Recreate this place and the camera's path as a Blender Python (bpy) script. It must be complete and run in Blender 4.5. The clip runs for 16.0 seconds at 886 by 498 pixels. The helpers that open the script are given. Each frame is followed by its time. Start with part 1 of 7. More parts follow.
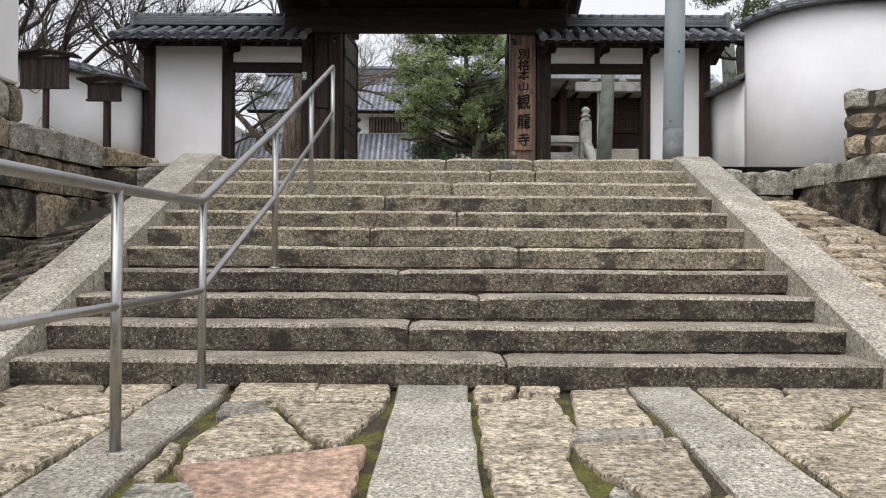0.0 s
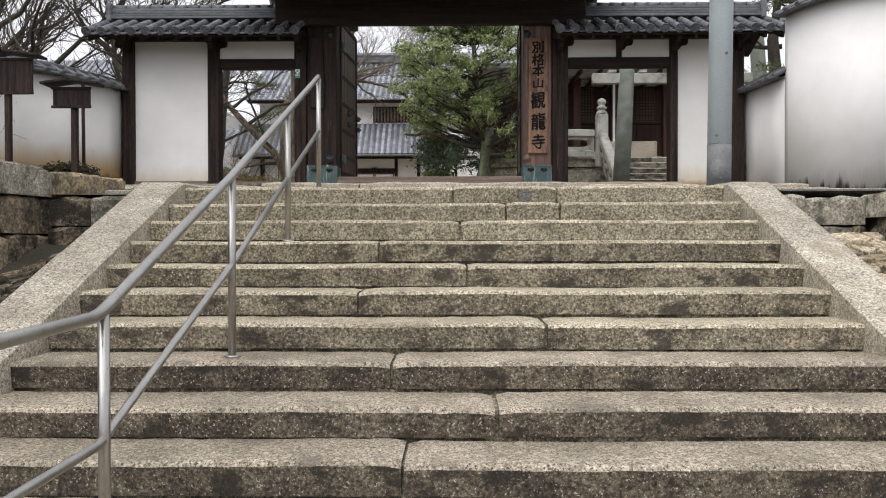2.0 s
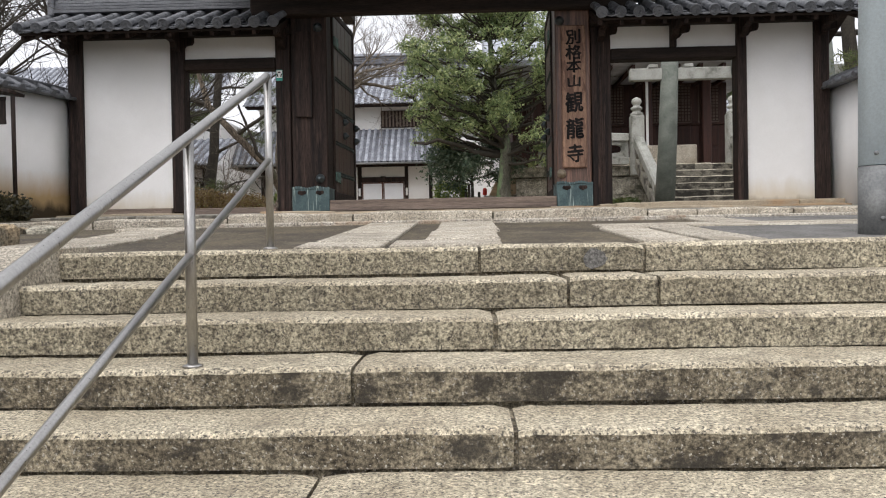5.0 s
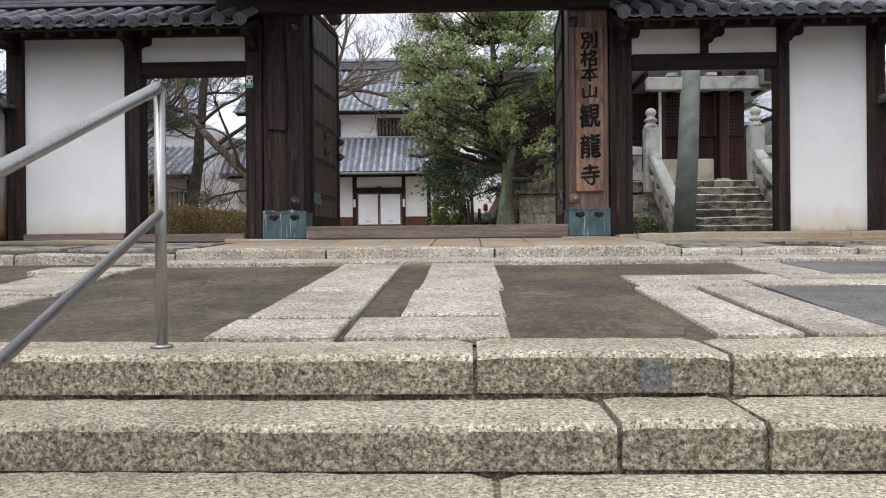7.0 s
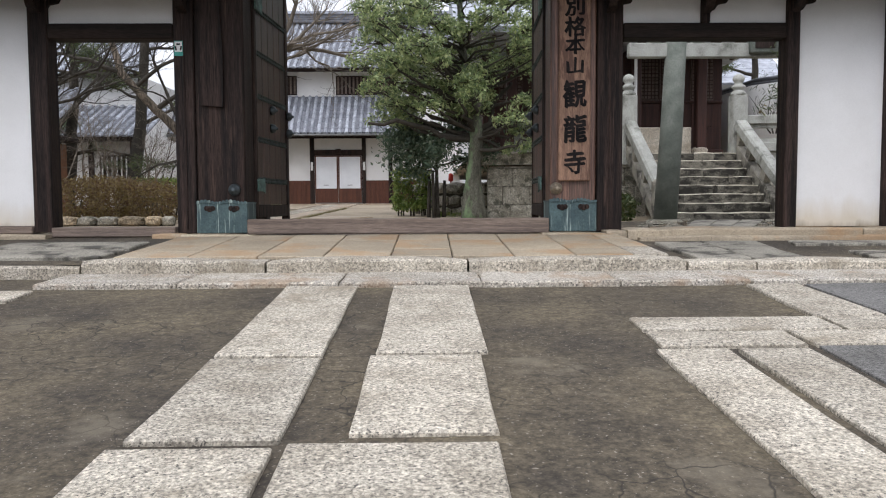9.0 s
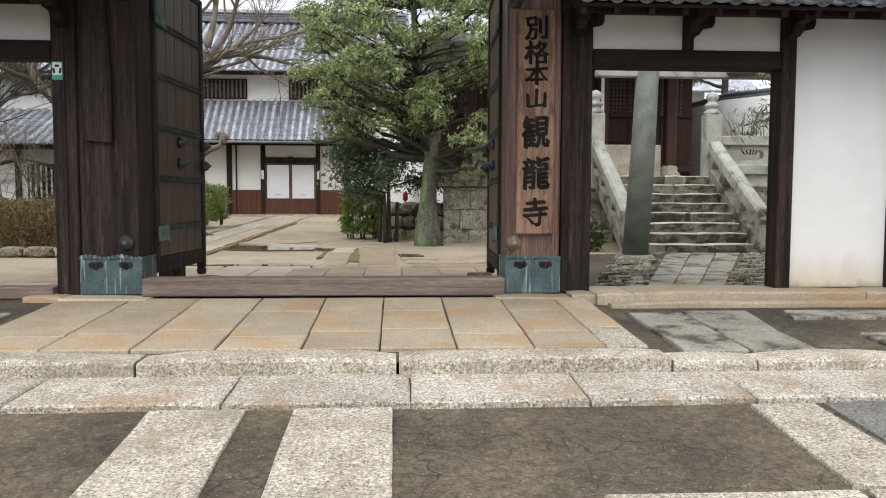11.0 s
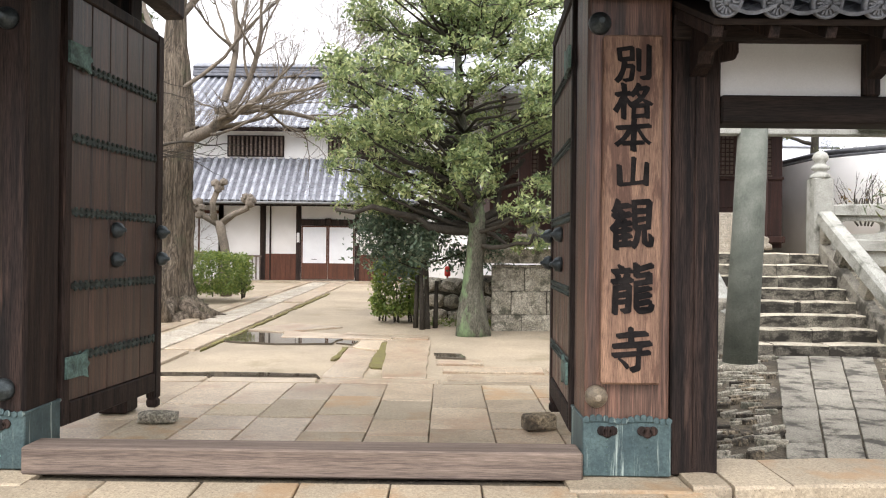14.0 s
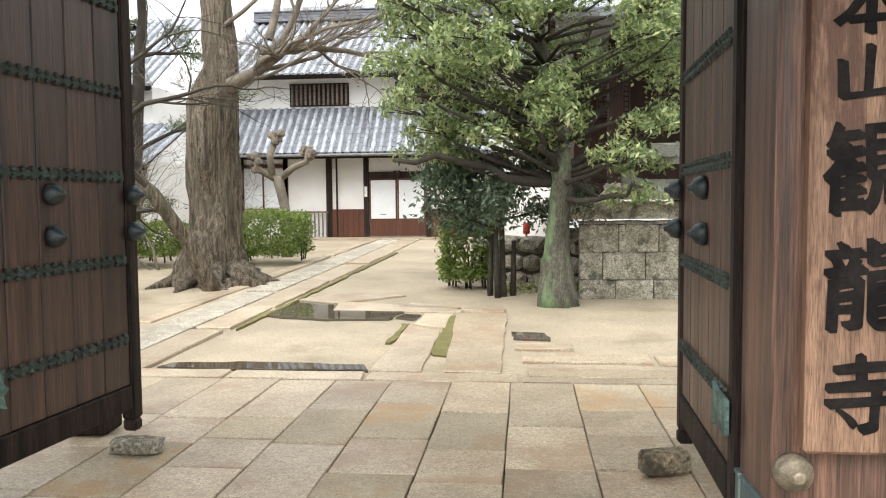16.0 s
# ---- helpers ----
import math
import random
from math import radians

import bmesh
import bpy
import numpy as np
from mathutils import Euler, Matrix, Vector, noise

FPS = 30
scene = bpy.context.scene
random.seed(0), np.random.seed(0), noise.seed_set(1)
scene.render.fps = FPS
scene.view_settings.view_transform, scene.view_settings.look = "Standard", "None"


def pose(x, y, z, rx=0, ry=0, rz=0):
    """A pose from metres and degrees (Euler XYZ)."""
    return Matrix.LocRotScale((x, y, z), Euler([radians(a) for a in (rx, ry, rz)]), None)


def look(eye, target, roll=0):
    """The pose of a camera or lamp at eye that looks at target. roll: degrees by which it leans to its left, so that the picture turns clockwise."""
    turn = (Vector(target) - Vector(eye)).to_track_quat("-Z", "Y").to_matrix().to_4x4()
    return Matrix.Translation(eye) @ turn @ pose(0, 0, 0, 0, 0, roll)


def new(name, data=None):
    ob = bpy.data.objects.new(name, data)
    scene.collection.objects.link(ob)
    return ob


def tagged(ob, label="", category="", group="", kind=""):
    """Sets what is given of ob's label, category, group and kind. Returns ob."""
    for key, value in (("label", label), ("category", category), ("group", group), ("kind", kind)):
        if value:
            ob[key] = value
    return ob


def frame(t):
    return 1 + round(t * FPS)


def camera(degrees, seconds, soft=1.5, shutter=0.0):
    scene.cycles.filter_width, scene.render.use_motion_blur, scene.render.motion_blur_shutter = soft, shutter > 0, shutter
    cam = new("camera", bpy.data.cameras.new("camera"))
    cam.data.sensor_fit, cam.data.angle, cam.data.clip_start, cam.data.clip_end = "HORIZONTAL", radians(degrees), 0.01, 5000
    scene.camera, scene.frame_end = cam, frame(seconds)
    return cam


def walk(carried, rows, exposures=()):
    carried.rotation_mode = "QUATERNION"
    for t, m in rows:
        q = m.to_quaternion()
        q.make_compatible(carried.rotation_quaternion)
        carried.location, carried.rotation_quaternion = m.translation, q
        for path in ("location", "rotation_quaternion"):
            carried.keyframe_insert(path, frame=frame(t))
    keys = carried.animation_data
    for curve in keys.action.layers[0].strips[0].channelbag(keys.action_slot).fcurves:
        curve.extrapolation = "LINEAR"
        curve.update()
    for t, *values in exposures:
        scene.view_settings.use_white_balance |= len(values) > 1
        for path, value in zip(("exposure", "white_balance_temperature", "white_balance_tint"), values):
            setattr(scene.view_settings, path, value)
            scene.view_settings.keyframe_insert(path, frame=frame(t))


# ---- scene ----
cam = camera(59.6, 16.0, 1.1)
PATH = [
    (0, (0.033, -0.259, 0.808), (0.026, 1.74, 0.832), 0.3),
    (0.5, (0.073, 0.11, 0.96), (0.055, 2.11, 0.963), 0.2),
    (1, (0.057, 0.444, 1.112), (0.034, 2.444, 1.107), 0.2),
    (1.5, (0.047, 0.756, 1.266), (0.029, 2.755, 1.255), 0.1),
    (2, (0.038, 1.089, 1.41), (0.01, 3.089, 1.388), -0.1),
    (2.5, (-0.037, 1.434, 1.557), (-0.078, 3.434, 1.519), -0.3),
    (3, (-0.028, 1.833, 1.66), (-0.081, 3.831, 1.607), -0.5),
    (3.5, (-0.035, 2.227, 1.776), (-0.092, 4.225, 1.724), -0.7),
    (4, (-0.039, 2.745, 1.834), (-0.092, 4.743, 1.793), -1.0),
    (6.5, (-0.017, 5.06, 2.202), (-0.096, 7.058, 2.198), -0.9),
    (7, (0.007, 5.402, 2.32), (-0.058, 7.401, 2.316), -0.5),
    (7.5, (-0.036, 5.726, 2.442), (-0.085, 7.725, 2.422), -0.5),
    (8, (-0.075, 6.039, 2.571), (-0.096, 8.037, 2.508), -0.3),
    (10.5, (0.162, 7.78, 3.227), (0.262, 9.772, 3.08), -0.3),
    (11, (0.26, 8.143, 3.393), (0.383, 10.135, 3.261), 0.2),
    (11.5, (0.282, 8.482, 3.538), (0.425, 10.474, 3.422), 1.0),
    (12, (0.382, 8.908, 3.624), (0.534, 10.9, 3.523), 1.6),
    (12.5, (0.409, 9.355, 3.715), (0.561, 11.347, 3.62), 2.3),
    (13, (0.436, 9.877, 3.775), (0.585, 11.87, 3.712), 2.8),
    (13.5, (0.51, 10.379, 3.848), (0.57, 12.378, 3.833), 1.7),
    (14, (0.474, 10.844, 3.857), (0.465, 12.844, 3.861), 0.6),
    (14.5, (0.493, 11.294, 3.841), (0.384, 13.291, 3.803), -0.9),
    (15, (0.542, 11.798, 3.87), (0.384, 13.788, 3.76), -1.1),
    (15.5, (0.493, 12.368, 3.894), (0.354, 14.357, 3.74), -0.4),
    (16, (0.468, 12.861, 3.935), (0.258, 14.846, 3.811), -0.5),
]
EXPOSURES = [(0.0, 0.34, 6200, 14), (1.0, 0.42, 6150, 13), (2.5, 0.5, 6450, 13), (3.5, 0.55, 6450, 13), (7.0, 0.52, 6050, 14), (8.0, 0.55, 6000, 13), (10.5, 0.68, 6100, 16), (11.0, 0.8, 6300, 11),
             (12.5, 1.0, 6450, 13), (13.5, 1.33, 6450, 15), (15.0, 1.58, 6300, 11), (16.0, 1.55, 6450, 8)]
walk(cam, [(t, look(eye, target, roll)) for t, eye, target, roll in PATH], EXPOSURES)

# ---- light ----
world = bpy.data.worlds.new("overcast_sky")
scene.world = world
world.use_nodes = True
wn, wl = world.node_tree.nodes, world.node_tree.links
wbg = wn["Background"]
sky = wn.new("ShaderNodeTexSky")
sky.sky_type = "NISHITA"
sky.sun_disc = False
sky.sun_elevation = radians(52)
sky.sun_rotation = radians(200)
sky.dust_density = 6.0
haze = wn.new("ShaderNodeHueSaturation")
haze.inputs["Saturation"].default_value = 0.10
cloud = wn.new("ShaderNodeMix")
cloud.data_type = "RGBA"
cloud.inputs[0].default_value = 0.8
cloud.inputs[7].default_value = (5.4, 5.5, 5.6, 1.0)
wl.new(sky.outputs[0], haze.inputs["Color"])
wl.new(haze.outputs[0], cloud.inputs[6])
wl.new(cloud.outputs[2], wbg.inputs["Color"])
wbg.inputs["Strength"].default_value = 0.15
sun = new("sun", bpy.data.lights.new("sun", "SUN"))
sun.data.energy = 1.3
sun.data.angle = radians(70)
sun.data.color = (1.0, 0.97, 0.93)
sun.matrix_world = pose(0, 0, 30, 30, 0, -25)

# ---- materials ----


def node_mat(name):
    m = bpy.data.materials.new(name)
    m.use_nodes = True
    return m, m.node_tree.nodes, m.node_tree.links, m.node_tree.nodes["Principled BSDF"]


def surface(name, ca, cb, big=1.5, fine=60.0, stretch=(1, 1, 1), rough=0.8, bump=0.3, dist=0.004, fine_amt=0.25,
            speck=None, stain=None, rand=0.12, metal=0.0, spec=0.3, ramp=(0.38, 0.62), cracks=None, pits=None, foot=()):
    """Two-scale procedural surface. speck: (colour, scale, threshold); stain: (colour, scale, threshold, amount, stretch)."""
    m, n, l, p = node_mat(name)
    tc, oi = n.new("ShaderNodeTexCoord"), n.new("ShaderNodeObjectInfo")
    shift = n.new("ShaderNodeVectorMath")
    shift.operation = "SCALE"
    shift.inputs[0].default_value = (37.0, 53.0, 71.0)
    l.new(oi.outputs["Random"], shift.inputs["Scale"])
    add = n.new("ShaderNodeVectorMath")
    l.new(tc.outputs["Object"], add.inputs[0])
    l.new(shift.outputs[0], add.inputs[1])

    def vec(s):
        mp = n.new("ShaderNodeMapping")
        mp.inputs["Scale"].default_value = s
        l.new(add.outputs[0], mp.inputs["Vector"])
        return mp.outputs[0]

    def nz(scale, detail, v, rgh=0.6):
        t = n.new("ShaderNodeTexNoise")
        t.inputs["Scale"].default_value, t.inputs["Detail"].default_value, t.inputs["Roughness"].default_value = scale, detail, rgh
        l.new(v, t.inputs["Vector"])
        return t.outputs["Fac"]

    def rng(src, a, b, c=0.0, d=1.0):
        r = n.new("ShaderNodeMapRange")
        for i, x in enumerate((a, b, c, d)):
            r.inputs[1 + i].default_value = x
        l.new(src, r.inputs[0])
        return r.outputs[0]

    def mix(fac, a, b, kind="MIX"):
        x = n.new("ShaderNodeMix")
        x.data_type, x.blend_type = "RGBA", kind
        for sock, val in ((x.inputs[0], fac), (x.inputs[6], a), (x.inputs[7], b)):
            if isinstance(val, (int, float)):
                sock.default_value = val
            elif isinstance(val, tuple):
                sock.default_value = (*val[:3], 1.0)
            else:
                l.new(val, sock)
        return x.outputs[2]

    def times(col, fac):
        v = n.new("ShaderNodeVectorMath")
        v.operation = "SCALE"
        l.new(col, v.inputs[0])
        l.new(fac, v.inputs["Scale"])
        return v.outputs[0]

    v = vec(stretch)
    f1, f2 = nz(big, 6, v), nz(fine, 5, v, 0.7)
    col = mix(rng(f1, *ramp), ca, cb)
    col = times(col, rng(f2, 0.36, 0.64, 1 - fine_amt, 1 + fine_amt))
    if speck:
        c, s, th = speck
        col = mix(rng(nz(s, 2, vec((1, 1, 1)), 0.5), th, th + 0.04), col, c)
    if pits:
        pt = nz(pits[0], 3, vec((1, 1, 1)), 0.8)
        col = times(col, rng(pt, 0.36, 0.60, 1 - pits[1], 1 + pits[1]))
    if stain:
        c, s, th, amt, st = stain
        col = mix(rng(nz(s, 7, vec(st), 0.65), th, th + 0.09, 0.0, amt), col, c)
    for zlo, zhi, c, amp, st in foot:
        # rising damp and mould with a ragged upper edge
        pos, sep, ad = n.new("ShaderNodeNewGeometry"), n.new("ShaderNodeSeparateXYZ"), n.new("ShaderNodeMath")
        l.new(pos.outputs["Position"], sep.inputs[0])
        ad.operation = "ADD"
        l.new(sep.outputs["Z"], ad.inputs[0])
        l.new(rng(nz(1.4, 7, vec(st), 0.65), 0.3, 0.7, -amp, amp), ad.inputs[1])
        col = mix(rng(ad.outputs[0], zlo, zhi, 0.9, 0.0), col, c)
    height = mix(0.5, f1, f2)
    if pits:
        height = mix(0.5, height, pt)
    if cracks:
        vo = n.new("ShaderNodeTexVoronoi")
        vo.feature = "DISTANCE_TO_EDGE"
        vo.inputs["Scale"].default_value = cracks[0]
        warp = n.new("ShaderNodeMix")
        warp.data_type = "VECTOR"
        warp.inputs[0].default_value = 0.12
        nt = n.new("ShaderNodeTexNoise")
        nt.inputs["Scale"].default_value = cracks[0] * 1.5
        l.new(add.outputs[0], nt.inputs["Vector"])
        l.new(add.outputs[0], warp.inputs[4])
        l.new(nt.outputs["Color"], warp.inputs[5])
        l.new(warp.outputs[1], vo.inputs["Vector"])
        gate_f = rng(nz(0.6, 3, vec((1, 1, 1))), 0.46, 0.54)
        line = n.new("ShaderNodeMath")
        line.operation = "MULTIPLY"
        l.new(rng(vo.outputs["Distance"], 0.0, cracks[1], 1.0, 0.0), line.inputs[0])
        l.new(gate_f, line.inputs[1])
        col = mix(line.outputs[0], col, cracks[2])
    if rand:
        col = times(col, rng(oi.outputs["Random"], 0, 1, 1 - rand, 1 + rand))
    l.new(col, p.inputs["Base Color"])
    p.inputs["Metallic"].default_value = metal
    p.inputs["Specular IOR Level"].default_value = spec
    l.new(rng(f2, 0.3, 0.7, max(0.05, rough - 0.08), min(1.0, rough + 0.08)), p.inputs["Roughness"])
    b = n.new("ShaderNodeBump")
    b.inputs["Strength"].default_value, b.inputs["Distance"].default_value = bump, dist
    l.new(height, b.inputs["Height"])
    l.new(b.outputs[0], p.inputs["Normal"])
    return m


UP = (1, 1, 1)
DARK = (0.03, 0.027, 0.022)
granite = surface("granite_tread", (0.459, 0.409, 0.302), (0.334, 0.289, 0.206), 2.2, 75, rough=0.8, bump=1.0, dist=0.012,
                  fine_amt=0.5, speck=((0.10, 0.09, 0.075), 85, 0.58), stain=((0.17, 0.145, 0.11), 3.4, 0.57, 0.55, UP), rand=0.09, pits=(42, 0.4))
# riser tones carry painted shade below the tread tone, besides their mould stains
granite_riser = surface("granite_riser_shaded_weathered", (0.242, 0.211, 0.152), (0.117, 0.099, 0.070), 3.6, 60, rough=0.9, bump=1.0, dist=0.014,
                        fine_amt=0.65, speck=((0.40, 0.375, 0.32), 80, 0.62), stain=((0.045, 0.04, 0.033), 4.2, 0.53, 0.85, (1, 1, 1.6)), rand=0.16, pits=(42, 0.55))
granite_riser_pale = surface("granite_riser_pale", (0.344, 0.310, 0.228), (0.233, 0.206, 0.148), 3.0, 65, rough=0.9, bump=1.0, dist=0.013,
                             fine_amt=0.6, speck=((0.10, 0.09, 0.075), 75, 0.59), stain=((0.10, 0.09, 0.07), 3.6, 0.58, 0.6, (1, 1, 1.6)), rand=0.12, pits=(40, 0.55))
granite_white = surface("granite_pale_slab", (0.425, 0.386, 0.315), (0.305, 0.271, 0.214), 3.0, 65, rough=0.85, bump=1.0, dist=0.012,
                        fine_amt=0.5, speck=((0.11, 0.10, 0.085), 70, 0.615), stain=((0.22, 0.185, 0.13), 2.2, 0.57, 0.55, UP), rand=0.12, pits=(40, 0.34))
granite_yellow = surface("granite_ochre_slab", (0.400, 0.335, 0.240), (0.315, 0.262, 0.188), 1.3, 65, rough=0.7, bump=0.8, dist=0.007,
                         fine_amt=0.2, speck=((0.17, 0.14, 0.10), 75, 0.66), stain=((0.38, 0.225, 0.105), 1.1, 0.50, 0.55, UP), rand=0.16, pits=(44, 0.14))
granite_apron = surface("granite_brown_stained_slab", (0.44, 0.405, 0.345), (0.31, 0.275, 0.22), 2.6, 65, rough=0.8, bump=1.0, dist=0.012,
                        fine_amt=0.5, speck=((0.11, 0.10, 0.085), 70, 0.59), stain=((0.27, 0.175, 0.10), 1.8, 0.53, 0.5, UP), rand=0.1, pits=(40, 0.36))
granite_court = surface("granite_court_slab", (0.474, 0.392, 0.285), (0.364, 0.289, 0.203), 1.8, 60, rough=0.4, bump=0.6, dist=0.006,
                        fine_amt=0.3, speck=((0.17, 0.15, 0.125), 75, 0.62), stain=((0.32, 0.205, 0.13), 1.4, 0.53, 0.6, UP), rand=0.16, spec=0.5, pits=(26, 0.16))
# lowest risers: the same painted shade, darker, with black mould stains
granite_dark = surface("granite_riser_shaded_blackened", (0.131, 0.110, 0.080), (0.060, 0.049, 0.037), 4.0, 60, rough=0.9, bump=1.0, dist=0.014,
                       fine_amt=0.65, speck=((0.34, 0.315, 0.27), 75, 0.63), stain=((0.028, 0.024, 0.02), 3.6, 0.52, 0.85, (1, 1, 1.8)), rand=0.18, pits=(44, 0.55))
# darker tread tone for the four lowest steps
granite_low = surface("granite_tread_lower", (0.370, 0.322, 0.250), (0.244, 0.211, 0.158), 2.4, 75, rough=0.75, bump=1.0, dist=0.012,
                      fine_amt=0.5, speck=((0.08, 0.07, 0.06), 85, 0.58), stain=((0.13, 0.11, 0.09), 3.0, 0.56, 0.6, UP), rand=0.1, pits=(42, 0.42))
flag = surface("flagstone", (0.480, 0.413, 0.300), (0.325, 0.272, 0.190), 3.6, 26, stretch=(1, 2.2, 1), rough=0.85, bump=1.0, dist=0.03,
               fine_amt=0.5, speck=((0.12, 0.105, 0.085), 45, 0.61), stain=((0.10, 0.085, 0.06), 5.0, 0.57, 0.65, (1, 2.0, 1)), rand=0.16, pits=(24, 0.5))
flag_red = surface("flagstone_reddish", (0.47, 0.325, 0.235), (0.36, 0.245, 0.175), 3.0, 26, rough=0.85, bump=1.0, dist=0.03,
                   fine_amt=0.4, stain=((0.20, 0.13, 0.09), 5, 0.56, 0.6, UP), rand=0.1, pits=(20, 0.32))
rubble = surface("rubble_stone", (0.22, 0.18, 0.125), (0.085, 0.073, 0.055), 4, 36, rough=0.95, bump=1.0, dist=0.04,
                 fine_amt=0.55, stain=((0.028, 0.025, 0.02), 3, 0.47, 0.9, UP), rand=0.3, pits=(18, 0.4))
rubble_warm = surface("ochre_boulder", (0.36, 0.28, 0.18), (0.20, 0.17, 0.12), 4, 36, rough=0.95, bump=1.0, dist=0.04,
                      fine_amt=0.5, stain=((0.05, 0.042, 0.033), 3, 0.53, 0.85, UP), rand=0.3, pits=(20, 0.4))
ashlar = surface("mossy_ashlar", (0.35, 0.325, 0.265), (0.20, 0.185, 0.145), 5, 50, rough=0.95, bump=1.0, dist=0.03,
                 fine_amt=0.55, stain=((0.055, 0.058, 0.04), 4, 0.54, 0.8, UP), rand=0.15, pits=(20, 0.4))
soil = surface("packed_earth", (0.104, 0.085, 0.056), (0.048, 0.040, 0.030), 1.1, 45, rough=0.85, bump=0.9, dist=0.01,
               fine_amt=0.4, speck=((0.20, 0.175, 0.14), 60, 0.66), stain=((0.17, 0.145, 0.105), 1.3, 0.58, 0.6, UP), rand=0, cracks=(5.0, 0.03, (0.026, 0.022, 0.017)), pits=(16, 0.3))
gravel = surface("dark_gravel_asphalt", (0.17, 0.165, 0.155), (0.115, 0.11, 0.10), 1.5, 60, rough=0.9, bump=1.0, dist=0.01,
                 fine_amt=0.6, speck=((0.26, 0.25, 0.24), 150, 0.66), rand=0)
sand = surface("court_sand", (0.41, 0.34, 0.245), (0.29, 0.245, 0.18), 0.55, 40, rough=0.8, bump=0.6, dist=0.008,
               fine_amt=0.22, speck=((0.20, 0.165, 0.12), 45, 0.68), stain=((0.21, 0.18, 0.11), 0.7, 0.58, 0.6, UP), rand=0)
mossy = surface("moss_and_soil", (0.13, 0.125, 0.03), (0.07, 0.055, 0.035), 5, 90, rough=1.0, bump=1.0, dist=0.02,
                fine_amt=0.6, rand=0, ramp=(0.45, 0.55))
moss = surface("moss", (0.19, 0.175, 0.06), (0.15, 0.125, 0.06), 6, 110, rough=1.0, bump=1.0, dist=0.02, fine_amt=0.5, rand=0)
earth_dark = surface("wet_dark_ground", (0.07, 0.06, 0.045), (0.045, 0.04, 0.03), 2, 60, rough=0.95, bump=0.8, dist=0.02, fine_amt=0.4, rand=0)
plaster = surface("white_plaster", (0.80, 0.79, 0.77), (0.74, 0.73, 0.705), 1.1, 90, rough=0.9, bump=0.12, dist=0.002,
                  fine_amt=0.03, rand=0.015, spec=0.2)
plaster_gate = surface("gate_wall_plaster", (0.80, 0.79, 0.77), (0.74, 0.73, 0.705), 1.1, 90, rough=0.9, bump=0.12, dist=0.002, fine_amt=0.03, rand=0.015,
                       spec=0.2, foot=((2.55, 2.84, (0.60, 0.54, 0.43), 0.10, (2, 2, 0.5)), (2.46, 2.56, (0.30, 0.25, 0.18), 0.05, (4, 4, 0.6))))
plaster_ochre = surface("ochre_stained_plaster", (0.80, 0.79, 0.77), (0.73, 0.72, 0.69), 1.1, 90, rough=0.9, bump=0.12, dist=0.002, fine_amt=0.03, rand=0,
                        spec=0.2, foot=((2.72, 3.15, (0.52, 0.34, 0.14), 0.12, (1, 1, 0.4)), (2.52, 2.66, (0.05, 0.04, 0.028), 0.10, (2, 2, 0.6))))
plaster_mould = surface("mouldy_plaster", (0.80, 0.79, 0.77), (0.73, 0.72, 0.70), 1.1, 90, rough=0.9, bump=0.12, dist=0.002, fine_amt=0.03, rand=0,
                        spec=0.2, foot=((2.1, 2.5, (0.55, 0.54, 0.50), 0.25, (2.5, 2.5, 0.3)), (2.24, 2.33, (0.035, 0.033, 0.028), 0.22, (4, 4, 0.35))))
wood = surface("dark_weathered_wood", (0.040, 0.026, 0.021), (0.012, 0.0095, 0.0088), 2.2, 22, stretch=(7, 7, 0.3), rough=0.65, bump=0.8, dist=0.006, spec=0.15,
               fine_amt=0.65, stain=((0.12, 0.075, 0.055), 2.5, 0.60, 0.45, (9, 9, 0.5)), rand=0.14)
wood_x = surface("dark_weathered_beam", (0.034, 0.024, 0.019), (0.019, 0.015, 0.013), 2.2, 26, stretch=(0.35, 6, 6), rough=0.75, bump=0.5, dist=0.004, spec=0.15,
                 fine_amt=0.45, rand=0.14)
wood_sill = surface("grey_weathered_sill_wood", (0.20, 0.155, 0.125), (0.12, 0.092, 0.075), 2.4, 24, stretch=(0.3, 9, 9), rough=0.8, bump=0.6, dist=0.004,
                    fine_amt=0.4, rand=0.1)
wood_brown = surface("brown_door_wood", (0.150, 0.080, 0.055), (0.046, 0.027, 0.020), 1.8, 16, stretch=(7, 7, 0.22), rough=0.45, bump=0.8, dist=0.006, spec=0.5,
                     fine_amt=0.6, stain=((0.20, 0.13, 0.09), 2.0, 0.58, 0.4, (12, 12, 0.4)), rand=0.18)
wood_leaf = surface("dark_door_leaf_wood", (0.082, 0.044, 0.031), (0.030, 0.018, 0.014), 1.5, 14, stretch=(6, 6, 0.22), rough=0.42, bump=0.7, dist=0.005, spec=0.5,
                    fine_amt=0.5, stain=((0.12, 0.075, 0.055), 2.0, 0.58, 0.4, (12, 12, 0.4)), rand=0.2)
wood_sign = surface("tan_sign_wood", (0.275, 0.165, 0.108), (0.150, 0.088, 0.060), 1.8, 30, stretch=(7, 7, 0.4), rough=0.65, bump=0.6, dist=0.004,
                    fine_amt=0.45, stain=((0.085, 0.042, 0.03), 3.0, 0.51, 0.75, (3, 3, 0.8)), rand=0)
wood_red = surface("reddish_house_wood", (0.115, 0.045, 0.026), (0.075, 0.032, 0.02), 2, 20, stretch=(6, 6, 0.4), rough=0.7, bump=0.3, dist=0.003,
                   fine_amt=0.3, rand=0.12)
wood_hall = surface("dark_hall_wood", (0.052, 0.022, 0.016), (0.03, 0.014, 0.011), 2, 20, stretch=(6, 6, 0.4), rough=0.65, bump=0.3, dist=0.003, fine_amt=0.3, rand=0.12)
